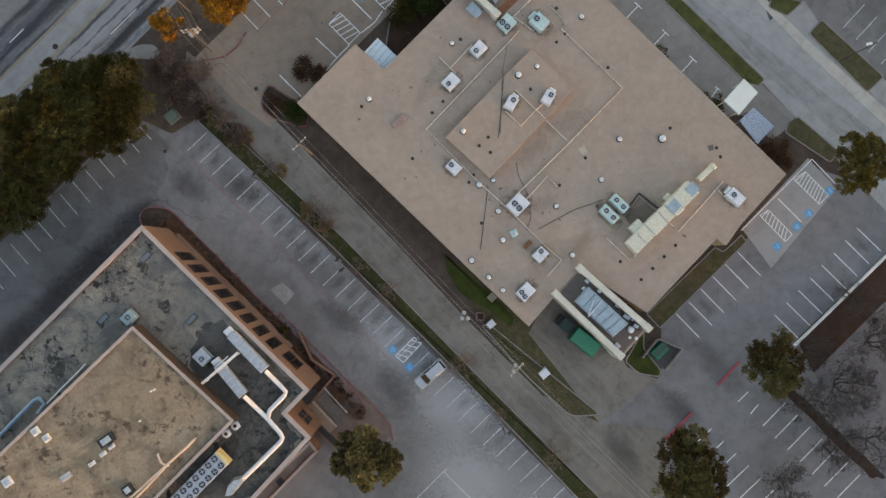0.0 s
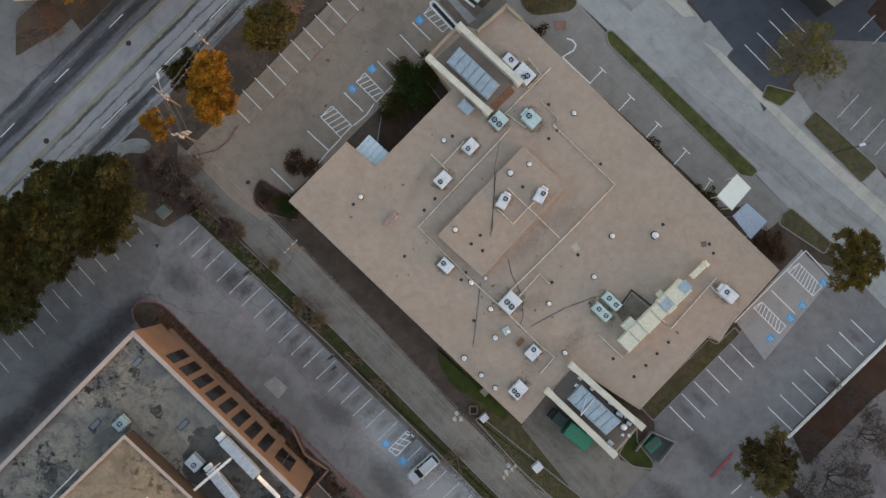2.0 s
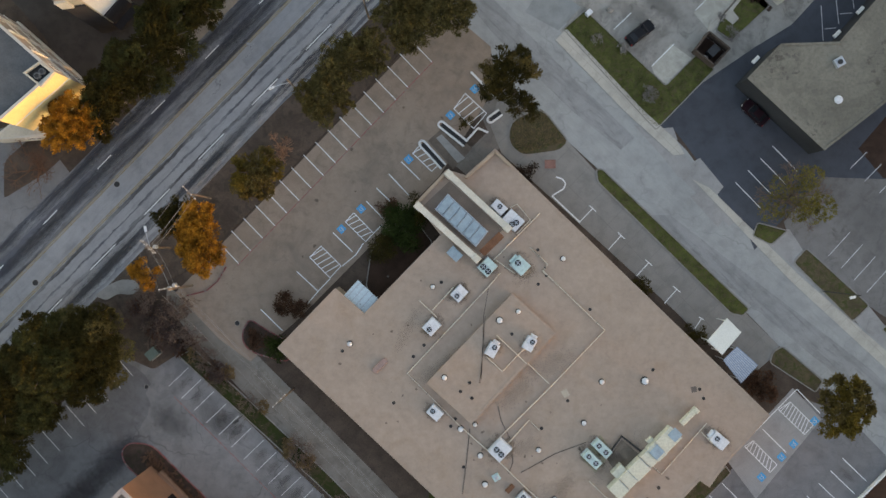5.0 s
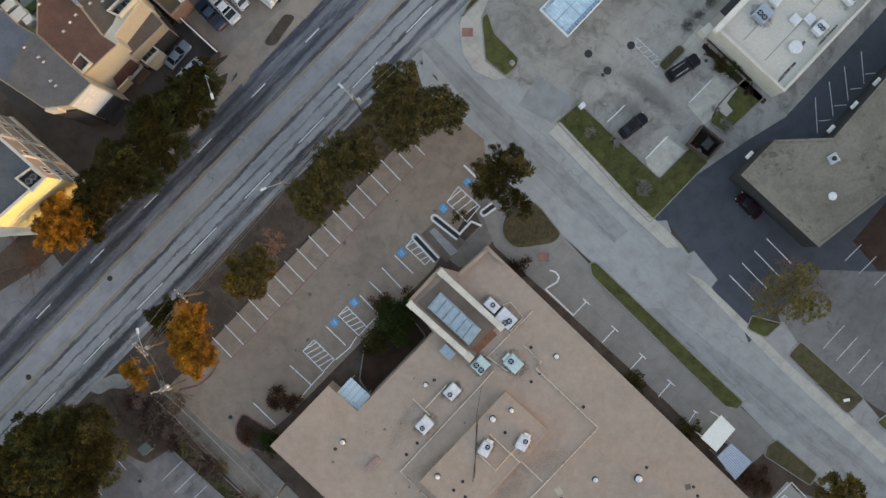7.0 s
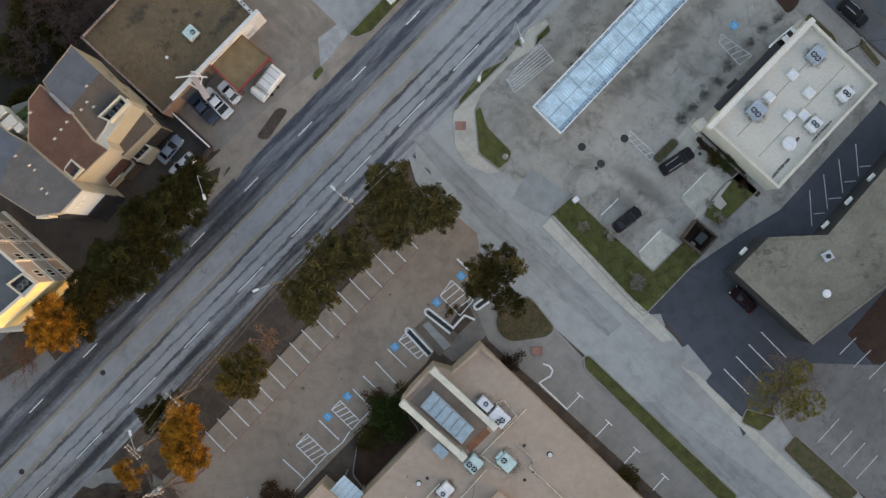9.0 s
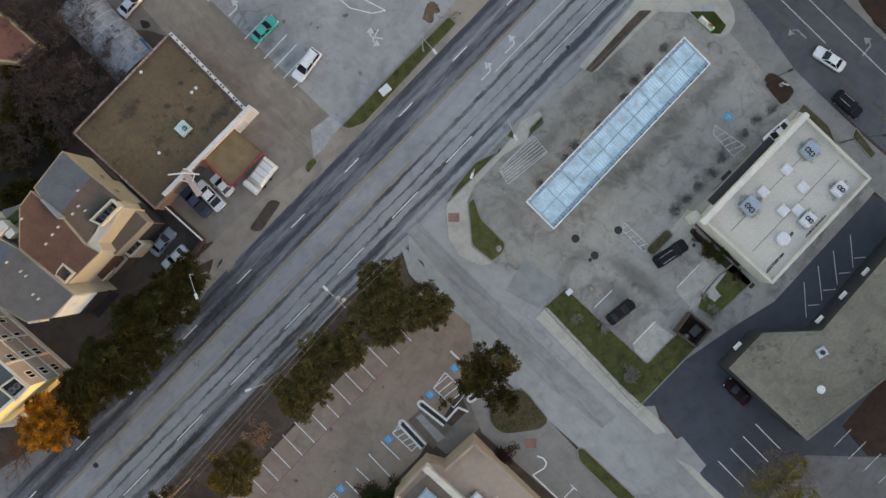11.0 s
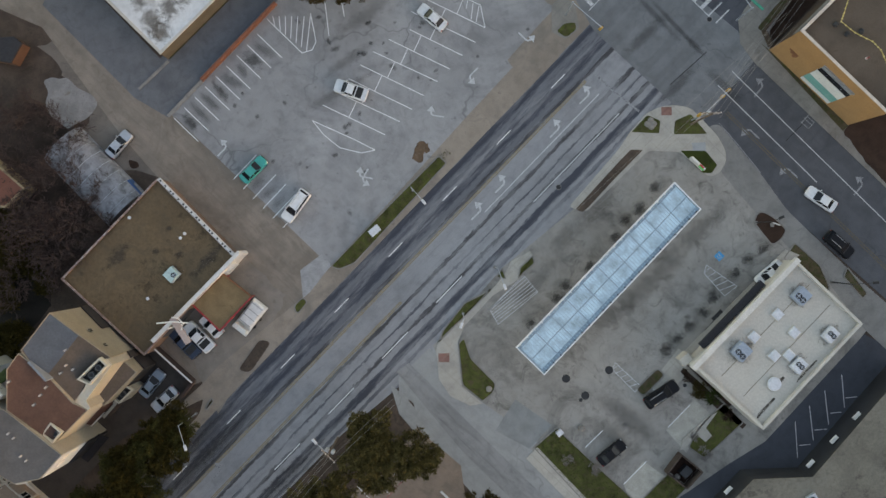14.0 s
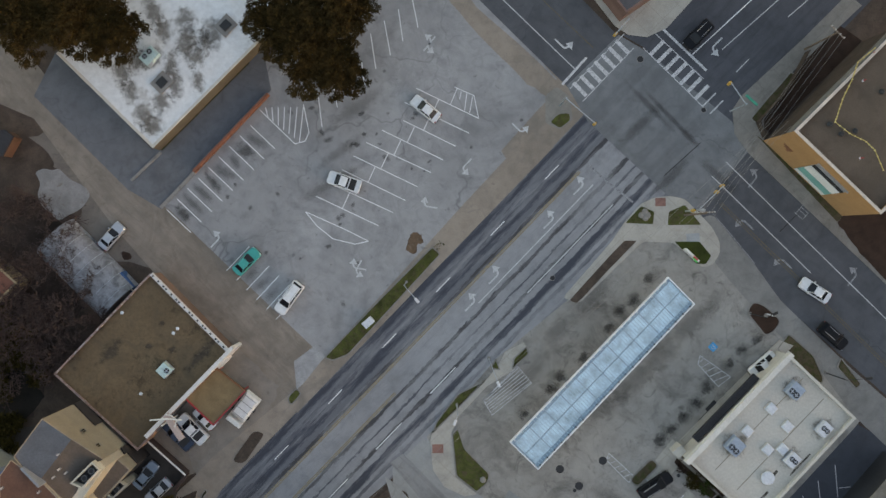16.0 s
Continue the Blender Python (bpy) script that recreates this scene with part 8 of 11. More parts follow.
# ochre building details
t = thing("roof_lights", "string of small yellow bulbs looped across the roof", "string lights")
pts = [(67.43, 137.2), (65.17, 135.37), (64.41, 133.13), (63.12, 130.53), (62.52, 128.66), (62.14, 127.55), (64.0, 126.02), (66.25, 124.87), (67.38, 123.73), (68.49, 121.09)]
part("cord", Shape().tube([(*p, 10.7) for p in pts], 0.05, 5), plain("yellow_cord", (0.5, 0.4, 0.12), 0.6), t)
for k in range(28):
    f = k / 27 * (len(pts) - 1)
    i = min(int(f), len(pts) - 2)
    part("bulb", Shape().box((*lerp(pts[i], pts[i + 1], f - i), 10.6), (0.16, 0.16, 0.2), 20 * k, 0.04), plain("yellow_bulb", (0.6, 0.5, 0.2), 0.5) if k == 0 else bpy.data.materials["yellow_bulb"], t)
for p in ((61.71, 127.32), (63.21, 126.02), (65.08, 126.37), (68.63, 131.57)):
    tv = thing("roof_vent", "dark round vent on the brown roof", "roof vent", group="ochre roof vents")
    part("cap", Shape().lathe((*p, 10.0), [(0.35, 0), (0.4, 0.2), (0.2, 0.4)], 12), black_grille, tv)
for p in ((66.19, 133.07), (65.77, 122.76), (67.33, 136.64)):
    tv = thing("roof_marker", "small red and white post on the brown roof", "post", group="roof posts")
    part("post", Shape().cyl((*p, 10.0), 0.07, 0.8, 8), red_metal, tv)
    part("foot", Shape().cyl((*p, 10.0), 0.16, 0.06, 8), white_frame, tv)
# the north-west wall is recoloured dark brown
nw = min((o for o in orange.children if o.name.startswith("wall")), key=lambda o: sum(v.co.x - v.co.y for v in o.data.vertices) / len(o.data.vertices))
nw.data.materials[0] = worn("dark_side_wall", (0.06, 0.045, 0.037), 0.9, big=0.6, amount=0.3)
part("flashing", Shape().wall((56.75, 126.5), (71.2, 140.55), 0.16, 8.3, 10.45), worn("grey_flashing", (0.17, 0.17, 0.165), 0.8, big=0.6, amount=0.4, stain=(0.08, 0.072, 0.06)), orange)
pf = thing("pen_fence", "dark weathered board fence round a pen", "fence")
fence_mat = worn("dark_fence_boards", (0.055, 0.04, 0.032), 0.9)
FP = [(56.75, 126.9), (55.84, 129.04), (57.48, 130.80), (59.12, 132.56), (60.27, 134.17), (61.34, 135.94), (62.99, 138.99)]
for a, b in zip(FP, FP[1:]):
    part("panel", Shape().wall(a, b, 0.1, 0, 1.7), fence_mat, pf)
for a in FP:
    part("post", Shape().box((*a, 0), (0.16, 0.16, 1.85), 45), fence_mat, pf)
sf = thing("shop_front", "teal and white banded shop front on the ochre wall", "shop front")
OW = (56.85, 126.45), (68.25, 115.3)
teal_band = worn("teal_panel", (0.16, 0.40, 0.375), 0.6, big=0.5, amount=0.12)
white_band = worn("white_panel", (0.70, 0.72, 0.72), 0.6, big=0.6, amount=0.1)
for z0, z1, m, n in ((0.7, 1.75, white_band, 4), (1.75, 3.75, teal_band, 4), (3.75, 6.1, white_band, 4), (6.1, 7.3, dark_glass, 4), (7.3, 8.2, galv, 1)):
    for k in range(n):
        part("panel", Shape().wall(lerp(*OW, 0.375 + 0.345 * (k + 0.015) / n), lerp(*OW, 0.375 + 0.345 * (k + 0.985) / n), 0.24, z0 + 0.03, z1 - 0.03), m, sf)
part("backing", Shape().wall(lerp(*OW, 0.375), lerp(*OW, 0.72), 0.16, 0.68, 8.15), galv, sf)
part("canopy_edge", Shape().wall(lerp(*OW, 0.37), lerp(*OW, 0.725), 0.5, 8.15, 8.3), galv, sf)
ws = thing("wall_sign", "dull brown lettering bars on the ochre wall", "sign")
for k, (a, w, z) in enumerate(((0.09, 0.10, 4.6), (0.115, 0.075, 4.1), (0.15, 0.03, 3.6))):
    part("bar", Shape().wall(lerp(*OW, a), lerp(*OW, a + w), 0.1, z, z + 0.42), rust, ws)
building("north_shop", [(34.15, 146.47), (36.08, 143.94), (40.83, 147.16), (38.55, 154.99), (30.65, 150.42)], 4.6, worn("dull_red_render", (0.2, 0.12, 0.1), 0.9), worn("dark_slate_roof", (0.09, 0.09, 0.1), 0.9), "dark shop corner across the junction", "shop")
# ---- on the brick building's roof ----
ZB = Z_BRICK


def duct_unit(p, q, w, h, z, label):
    """A long grey air handler with end caps and seams."""
    t = thing("duct_unit", label, "air handler", group="roof duct units")
    L, a = length_of(p, q), angle_of(p, q)
    part("body", Shape().box((*lerp(p, q, 0.5), z), (L, w, h), a, 0.06), galv, t)
    for k in range(1, 6):
        part("seam", Shape().box((*lerp(p, q, k / 6), z), (0.06, w + 0.05, h + 0.03), a), steel_white, t)
    part("fan_box", Shape().box((*lerp(p, q, -0.08), z), (L * 0.13, w * 0.8, h * 0.9), a, 0.1), steel_white, t)
    for s in (0.15, 0.5, 0.85):
        part("leg", Shape().box((*lerp(p, q, s), z - 0.4), (0.2, w * 0.9, 0.4), a), rubber, t)
    return t


duct_unit((-27.21, -9.93), (-22.71, -14.65), 1.35, 1.0, ZB + 0.4, "long grey metal air handler on legs")
duct_unit((-28.92, -13.90), (-25.54, -18.01), 1.35, 1.0, ZB + 0.4, "long grey metal air handler on legs")
air_unit((-31.08, -12.98), (1.9, 1.7, 1.0), -45, ZB, galv, [(0.1, -0.1)], "small grey air unit on the gravel roof")
gr = thing("pipe_gantry", "white metal gantry between the roof units", "gantry")
part("beam", Shape().wall((-30.87, -16.40), (-26.13, -12.32), 0.35, ZB + 1.5, ZB + 1.75), white_frame, gr)
part("beam", Shape().wall((-28.50, -13.43), (-27.46, -14.33), 0.12, ZB + 1.5, ZB + 1.7), white_frame, gr)
part("beam", Shape().wall((-28.95, -14.03), (-27.47, -12.84), 0.12, ZB + 1.5, ZB + 1.7), white_frame, gr)
part("beam", Shape().wall((-28.50, -14.32), (-27.02, -13.14), 0.12, ZB + 1.5, ZB + 1.7), white_frame, gr)
for p in ((-30.48, -16.13), (-26.33, -12.57)):
    part("post", Shape().box((*p, ZB), (0.2, 0.2, 1.5), 0), white_frame, gr)


def fat_duct(points, r, label):
    t = thing("roof_duct", label, "duct", group="roof ducts")
    part("duct_run", Shape().tube([(*p, ZB + 0.75) for p in points], r, 10), steel_white, t, smooth=True)
    for p, q in zip(points, points[1:]):
        n = max(1, int(length_of(p, q) / 2.4))
        for k in range(n):
            part("support", Shape().box((*lerp(p, q, (k + 0.5) / n), ZB), (0.35, 0.35, 0.5), 45), rubber, t)


fat_duct([(-22.67, -14.87), (-20.71, -16.83), (-19.96, -17.65), (-20.18, -18.18), (-22.13, -20.13), (-22.35, -21.25)], 0.3, "fat white round duct bending across the roof")
fat_duct([(-25.51, -18.24), (-22.35, -21.25), (-20.77, -23.05), (-20.39, -23.73), (-20.69, -24.33), (-25.63, -29.19)], 0.32, "fat white round duct bending across the roof")
cone = thing("duct_hopper", "pale grey tapered duct hopper", "duct")
part("body", Shape().prism([(-25.68, -28.85), (-25.53, -29.60), (-27.16, -31.46), (-28.13, -31.60), (-27.76, -30.11), (-26.87, -29.07)], ZB + 0.2, ZB + 1.2, inset=0.2), galv, cone)
tower = thing("cooling_tower", "long grey cooling unit with round fans and cream end", "cooling unit")
T0, T1 = (-28.22, -26.24), (-35.01, -33.11)
part("casing", Shape().box((*lerp(T0, T1, 0.5), ZB + 0.5), (length_of(T0, T1), 2.3, 1.6), angle_of(T0, T1), 0.05), galv, tower)
part("end_cap", Shape().box((*lerp(T0, T1, -0.025), ZB + 0.5), (0.5, 2.35, 1.75), angle_of(T0, T1), 0.05), plain("cream_yellow_panel", (0.62, 0.52, 0.26), 0.5), tower)
for k in range(8):
    for v in (-0.6, 0.6):
        c = lerp(T0, T1, 0.06 + 0.12 * k)
        nx, ny = -(T1[1] - T0[1]) / length_of(T0, T1), (T1[0] - T0[0]) / length_of(T0, T1)
        fan(tower, c[0] + nx * v, c[1] + ny * v, ZB + 2.1, 0.42, 30)
for k in range(6):
    c = lerp((-28.04, -25.59), (-31.99, -30.81), k / 5)
    t = thing("roof_block", "black rubber support block on the roof", "support block", group="support blocks")
    part("block", Shape().box((*c, ZB), (0.8, 0.8, 0.35), 40), rubber, t)
for p in ((-26.77, -22.22), (-27.97, -23.26)):
    t = thing("roof_turbine", "round white turbine vent on the gravel roof", "roof vent", group="turbine vents")
    part("base", Shape().box((*p, ZB), (1.0, 1.0, 0.2), 30), galv, t)
    part("drum", Shape().lathe((*p, ZB + 0.2), [(0.5, 0), (0.6, 0.15), (0.5, 0.45), (0.3, 0.5), (0.3, 0.35)], 16), steel_white, t)
    part("core", Shape().cyl((*p, ZB + 0.5), 0.25, 0.08, 12), black_grille, t)
# pipes and gear on the upper storey's roof
for pts in ([(-31.17, -23.23), (-32.12, -24.18), (-39.52, -30.86)], [(-36.05, -25.26), (-35.54, -26.36), (-34.73, -26.79)], [(-35.17, -27.08), (-39.51, -31.59)]):
    t = thing("steam_pipe", "rose-white insulated pipe along the upper roof edge", "pipe", group="upper roof pipes")
    part("pipe_run", Shape().tube([(*p, Z_PENT + 0.5) for p in pts], 0.16, 8), worn("lagged_pipe", (0.55, 0.42, 0.34), 0.8), t)
    for p in pts:
        part("stand", Shape().box((*p, Z_PENT), (0.12, 0.12, 0.4), 0), galv, t)
for p, sx, sy, h, m in (((-42.69, -23.43), 2.2, 1.3, 0.6, black_grille), ((-51.93, -22.31), 1.0, 1.0, 0.4, white_frame), ((-50.47, -23.19), 0.9, 0.9, 0.4, white_frame), ((-43.19, -25.25), 0.9, 0.5, 0.35, steel_white),
                        ((-42.10, -24.30), 0.9, 0.5, 0.35, steel_white), ((-44.63, -26.55), 0.9, 0.5, 0.35, steel_white), ((-39.89, -29.84), 1.3, 1.3, 0.6, black_grille), ((-47.90, -28.15), 1.4, 0.8, 0.5, galv), ((-55.52, -28.85), 1.2, 1.2, 0.4, steel_white)):
    t = thing("roof_vent_box", "small metal vent box on the brown gravel roof", "roof vent", group="upper roof vents")
    part("box_body", Shape().box((*p, Z_PENT), (sx, sy, h), 35, 0.06), m, t)
    part("cap", Shape().box((*p, Z_PENT + h), (sx * 0.6, sy * 0.6, 0.12), 35, 0.04), galv, t)
for p in ((-37.00, -17.14), (-38.44, -21.02), (-36.56, -16.92)):
    t = thing("vent_pipe", "short white vent pipe on the brown roof", "vent pipe", group="upper vent pipes")
    part("pipe_stub", Shape().cyl((*p, Z_PENT), 0.12, 0.5, 8), white_frame, t)
t = thing("blue_pipe", "blue insulated pipe bending over the lower roof", "pipe")
part("pipe_run", Shape().tube([(*(-58.54, -24.03), ZB + 0.6), (*(-53.51, -18.80), ZB + 0.6), (*(-52.76, -18.43), ZB + 0.6), (*(-52.01, -19.25), ZB + 0.6), (*(-52.90, -20.45), ZB + 0.6)], 0.28, 10), plain("blue_lagging", (0.20, 0.30, 0.38), 0.6), t, smooth=True)
t = thing("conduit", "pale conduit along the upper storey's wall", "pipe")
part("pipe_run", Shape().tube([(*(-51.86, -19.25), ZB + 0.5), (*(-47.55, -14.91), ZB + 0.5), (*(-46.66, -13.94), ZB + 0.5)], 0.13, 8), steel_white, t)
air_unit((-40.85, -7.72), (1.7, 1.4, 1.0), 45, ZB, plain("teal_grey_steel", (0.22, 0.33, 0.36), 0.5), [(0, 0)], "small teal-grey air unit beside the upper storey")
for p in ((-32.79, -8.07), (-38.94, 0.33), (-44.55, -7.98)):
    drain_steel = bpy.data.materials.get("dull_drain_steel") or plain("dull_drain_steel", (0.13, 0.15, 0.17), 0.7)
    t = thing("roof_drain", "dark drain grate on the gravel roof", "roof drain", group="roof drains")
    part("grate", Shape().box((*p, ZB), (1.5, 0.6, 0.12), 45), drain_steel, t)
    part("frame", Shape().box((*p, ZB), (1.7, 0.8, 0.06), 45), rubber, t)
tar = worn("black_tar_patch", (0.05, 0.048, 0.045), 0.8, big=1.0, amount=0.4, stain=(0.2, 0.18, 0.14), stain_at=(0.55, 0.62))
rng = random.Random(11)
for p, r, n in (((-39.12, -1.18), 0.9, 7), ((-50.73, -14.78), 1.4, 9), ((-51.48, -13.65), 0.8, 7), ((-36.45, -6.11), 0.9, 7), ((-44.74, -8.37), 1.0, 8), ((-43.25, -4.97), 0.7, 7), ((-31.90, -9.89), 0.8, 7)):
    pts = [(p[0] + r * rng.uniform(0.35, 1.3) * math.cos(6.283 * k / n) * 0.8, p[1] + r * rng.uniform(0.35, 1.3) * math.sin(6.283 * k / n)) for k in range(n)]
    place("tar_patch", Shape().prism(pts, ZB - 0.05, ZB + 0.01), tar, "ragged black tar patch on the roof", "roof patch")
# dark roof area; the upper storey's shadow is painted into it too
place("roof_shade_mat", Shape().prism(ragged([(-32.3, -11.41), (-31.03, -8.54), (-28.54, -8.09), (-22.84, -12.56), (-18.6, -17.3), (-20.9, -20.3), (-18.2, -24.0), (-22.2, -29.2), (-25.81, -33.0), (-32.22, -36.0), (-31.0, -27.0), (-26.59, -23.03), (-28.49, -19.85), (-33.04, -14.2)], 0.4, 5), ZB - 0.05, ZB + 0.006), tarred("shade_grey_roof_felt", (0.078, 0.076, 0.074), (0.04, 0.04, 0.04), (0.022, 0.022, 0.022), 0.8, (0.125, 0.115, 0.098)), "darker roof felt under the equipment, with wall shade in its colour", "roof felt")
# courtyard and steps at the building's corner
cy = thing("court_wall", "low brown court wall at the entrance", "wall")
for p, q, h in (((-18.22, -14.75), (-14.80, -17.03), 1.0), ((-14.80, -17.03), (-18.46, -21.26), 1.0), ((-20.11, -10.67), (-18.22, -14.75), 1.0)):
    part("run", Shape().wall(p, q, 0.3, 0, h), pent_wall, cy)
    part("coping", Shape().wall(p, q, 0.34, h, h + 0.06), brick_wall, cy)
building("low_wing", [(-18.04, -26.08), (-16.91, -27.53), (-25.92, -36.76), (-27.53, -35.15)], 3.6, brick_wall, worn("dusty_brown_roof", (0.20, 0.155, 0.13), 0.9, big=0.3), "low brown wing beside the office building", "building", parapet=0.25, cap_mat=rose_cap)
for p in ((-22.22, -31.95),):
    t = thing("roof_drain", "dark square grate on the low roof", "roof drain")
    part("grate", Shape().box((*p, 3.6), (1.0, 1.2, 0.1), 40), black_grille, t)
court_pave = worn("brown_brick_paving", (0.155, 0.122, 0.108), 0.9, big=0.5, amount=0.2)
place("court_paving", Shape().prism([(-18.68, -21.39), (-15.3, -16.9), (-10.6, -19.9), (-7.4, -23.4), (-6.6, -26.0), (-10.0, -29.5), (-14.32, -27.66), (-17.67, -25.99)], -0.1, 0.115), court_pave, "brown brick court before the entrance", "paving")
place("entry_landing", Shape().prism([(-19.2, -21.6), (-17.9, -20.6), (-14.4, -24.4), (-15.6, -25.6)], 0.0, 0.9), worn("tan_landing", (0.24, 0.185, 0.145), 0.9, big=0.5, amount=0.2), "tan paved landing before the entrance", "landing")
for k in range(5):
    a, b = lerp((-17.8, -20.45), (-16.2, -18.95), (k + 0.5) / 5), lerp((-14.3, -24.3), (-12.7, -22.8), (k + 0.5) / 5)
    place("step", Shape().wall(a, b, 0.46, 0.1, 0.85 - 0.15 * k), worn("grey_stone_step", (0.135, 0.122, 0.118), 0.9, big=1.0, amount=0.2) if k == 0 else bpy.data.materials["grey_stone_step"], "grey stone step of the entrance", "step")
for a, b, n in (((-18.02, -20.81), (-14.5, -24.49), "pale handrail beside the entrance steps"), ((-16.4, -18.7), (-12.9, -22.5), "pale handrail beside the entrance steps")):
    t = thing("handrail", n, "handrail", group="entrance handrails")
    part("rail", Shape().tube([(*a, 1.55), (*b, 1.55)], 0.05, 6), insul_pale, t)
    for e in (0.05, 0.5, 0.95):
        part("post", Shape().cyl((*lerp(a, b, e), 0.1), 0.04, 1.45, 6), insul_pale, t)
t = thing("planter_box", "dark sunken planter beside the entrance", "planter")
part("wall_run", Shape().wall((-17.3, -24.6), (-14.5, -27.2), 1.2, 0.0, 0.75), brick_wall, t)
part("soil", Shape().wall((-17.1, -24.8), (-14.7, -27.0), 0.9, 0.75, 0.78), black_grille, t)
# ---- trees and shrubs ----
bark = worn("grey_bark", (0.12, 0.095, 0.075), 0.95, big=2.0, fine=8, amount=0.3)
twig = worn("bare_twigs", (0.15, 0.105, 0.084), 0.95, big=2.0, amount=0.3)
bank_twig = worn("dark_grey_twigs", (0.06, 0.05, 0.048), 0.95, big=2.0, amount=0.3)
twig_purple = worn("purple_brown_twigs", (0.078, 0.052, 0.046), 0.95, big=2.0, amount=0.3)
oak = leafy("oak_leaves", (0.078, 0.057, 0.018), (0.16, 0.118, 0.038))
grey_olive = leafy("grey_olive_leaves", (0.068, 0.055, 0.024), (0.155, 0.122, 0.052))
oak_dark = leafy("dark_oak_leaves", (0.028, 0.024, 0.007), (0.07, 0.053, 0.014))
dull_oak = leafy("dull_oak_leaves", (0.06, 0.05, 0.018), (0.155, 0.125, 0.045))
dim_olive = leafy("dim_olive_leaves", (0.038, 0.038, 0.012), (0.09, 0.082, 0.026))
oak_brown = leafy("brown_oak_leaves", (0.045, 0.03, 0.011), (0.095, 0.062, 0.022))
dim_brown = leafy("dim_brown_leaves", (0.03, 0.022, 0.008), (0.062, 0.043, 0.015))
# next two: the low sun on the crowns is put into the leaf colour
golden = leafy("sun_gold_leaves", (0.12, 0.055, 0.010), (0.55, 0.25, 0.028))
olive_gold = leafy("sun_tinged_olive_leaves", (0.085, 0.062, 0.013), (0.19, 0.13, 0.026))
straw_olive = leafy("straw_olive_leaves", (0.12, 0.095, 0.035), (0.32, 0.24, 0.095))
bush_green = leafy("bush_leaves", (0.018, 0.03, 0.008), (0.042, 0.058, 0.014))
red_brown = leafy("red_brown_leaves", (0.06, 0.032, 0.02), (0.11, 0.055, 0.032))
brown_hedge = leafy("brown_hedge", (0.028, 0.018, 0.014), (0.055, 0.034, 0.025))
straw = leafy("straw_leaves", (0.13, 0.09, 0.045), (0.22, 0.15, 0.075))


def leaf_cloud(centres, radii, per, size, seed, flat=0.8, hub=None):
    """Many narrow leaf sprays about uneven clumps, pointing outwards and up from the hub."""
    r = np.random.RandomState(seed)
    V, F = [], []
    k = 0
    for (cx, cy, cz), rad in zip(centres, radii):
        n = max(10, int(per * rad * rad))
        d = r.normal(size=(n, 3))
        d /= np.linalg.norm(d, axis=1)[:, None]
        d[:, 2] = np.abs(d[:, 2]) * 0.9 + r.uniform(-0.4, 0.1, n)
        p = np.array([cx, cy, cz]) + d * rad * r.uniform(0.3, 1.1, n)[:, None] * np.array([1, 1, flat])
        out = p - np.array(hub) if hub else d.copy()
        out /= np.linalg.norm(out, axis=1)[:, None] + 1e-9
        a = out * 0.75 + d * 0.5 + r.normal(size=(n, 3)) * 0.42
        a /= np.linalg.norm(a, axis=1)[:, None]
        b = np.cross(a, r.normal(size=(n, 3)) * 0.8 + np.array([0, 0, 1.0]))
        b /= np.linalg.norm(b, axis=1)[:, None] + 1e-9
        s = (size * r.uniform(0.6, 1.4, n))[:, None]
        droop = np.zeros((n, 3))
        droop[:, 2] = -0.22 * s[:, 0]
        q = np.stack([p - a * s, p - b * s * 0.42, p + a * s + droop, p + b * s * 0.42], 1)
        V.append(q.reshape(-1, 3))
        F.append((np.arange(n)[:, None] * 4 + np.array([[0, 1, 2, 3]])) + k)
        k += 4 * n
    sh = Shape()
    sh.v, sh.f = [tuple(v) for v in np.concatenate(V).tolist()], [tuple(f) for f in np.concatenate(F).tolist()]
    return sh


def limbs(p, high, spread, rng, n=6, r=0.28):
    """A tapered, slightly leaning trunk and limbs that rise out of it."""
    s = Shape()
    top = Vector((p[0] + rng.uniform(-0.4, 0.4), p[1] + rng.uniform(-0.4, 0.4), high * 0.55))
    s.tube([(p[0], p[1], -0.1), (p[0] + 0.1, p[1], high * 0.2), tuple(top)], r, 8, r * 0.6)
    for k in range(n):
        a = 2 * math.pi * (k + rng.random() * 0.6) / n
        e = top + Vector((math.cos(a) * spread * 0.7, math.sin(a) * spread * 0.7, high * rng.uniform(0.15, 0.4)))
        m = top.lerp(e, 0.5) + Vector((0, 0, high * 0.08))
        s.tube([tuple(top - Vector((0, 0, high * 0.12))), tuple(m), tuple(e)], r * 0.42, 5, r * 0.1)
    return s


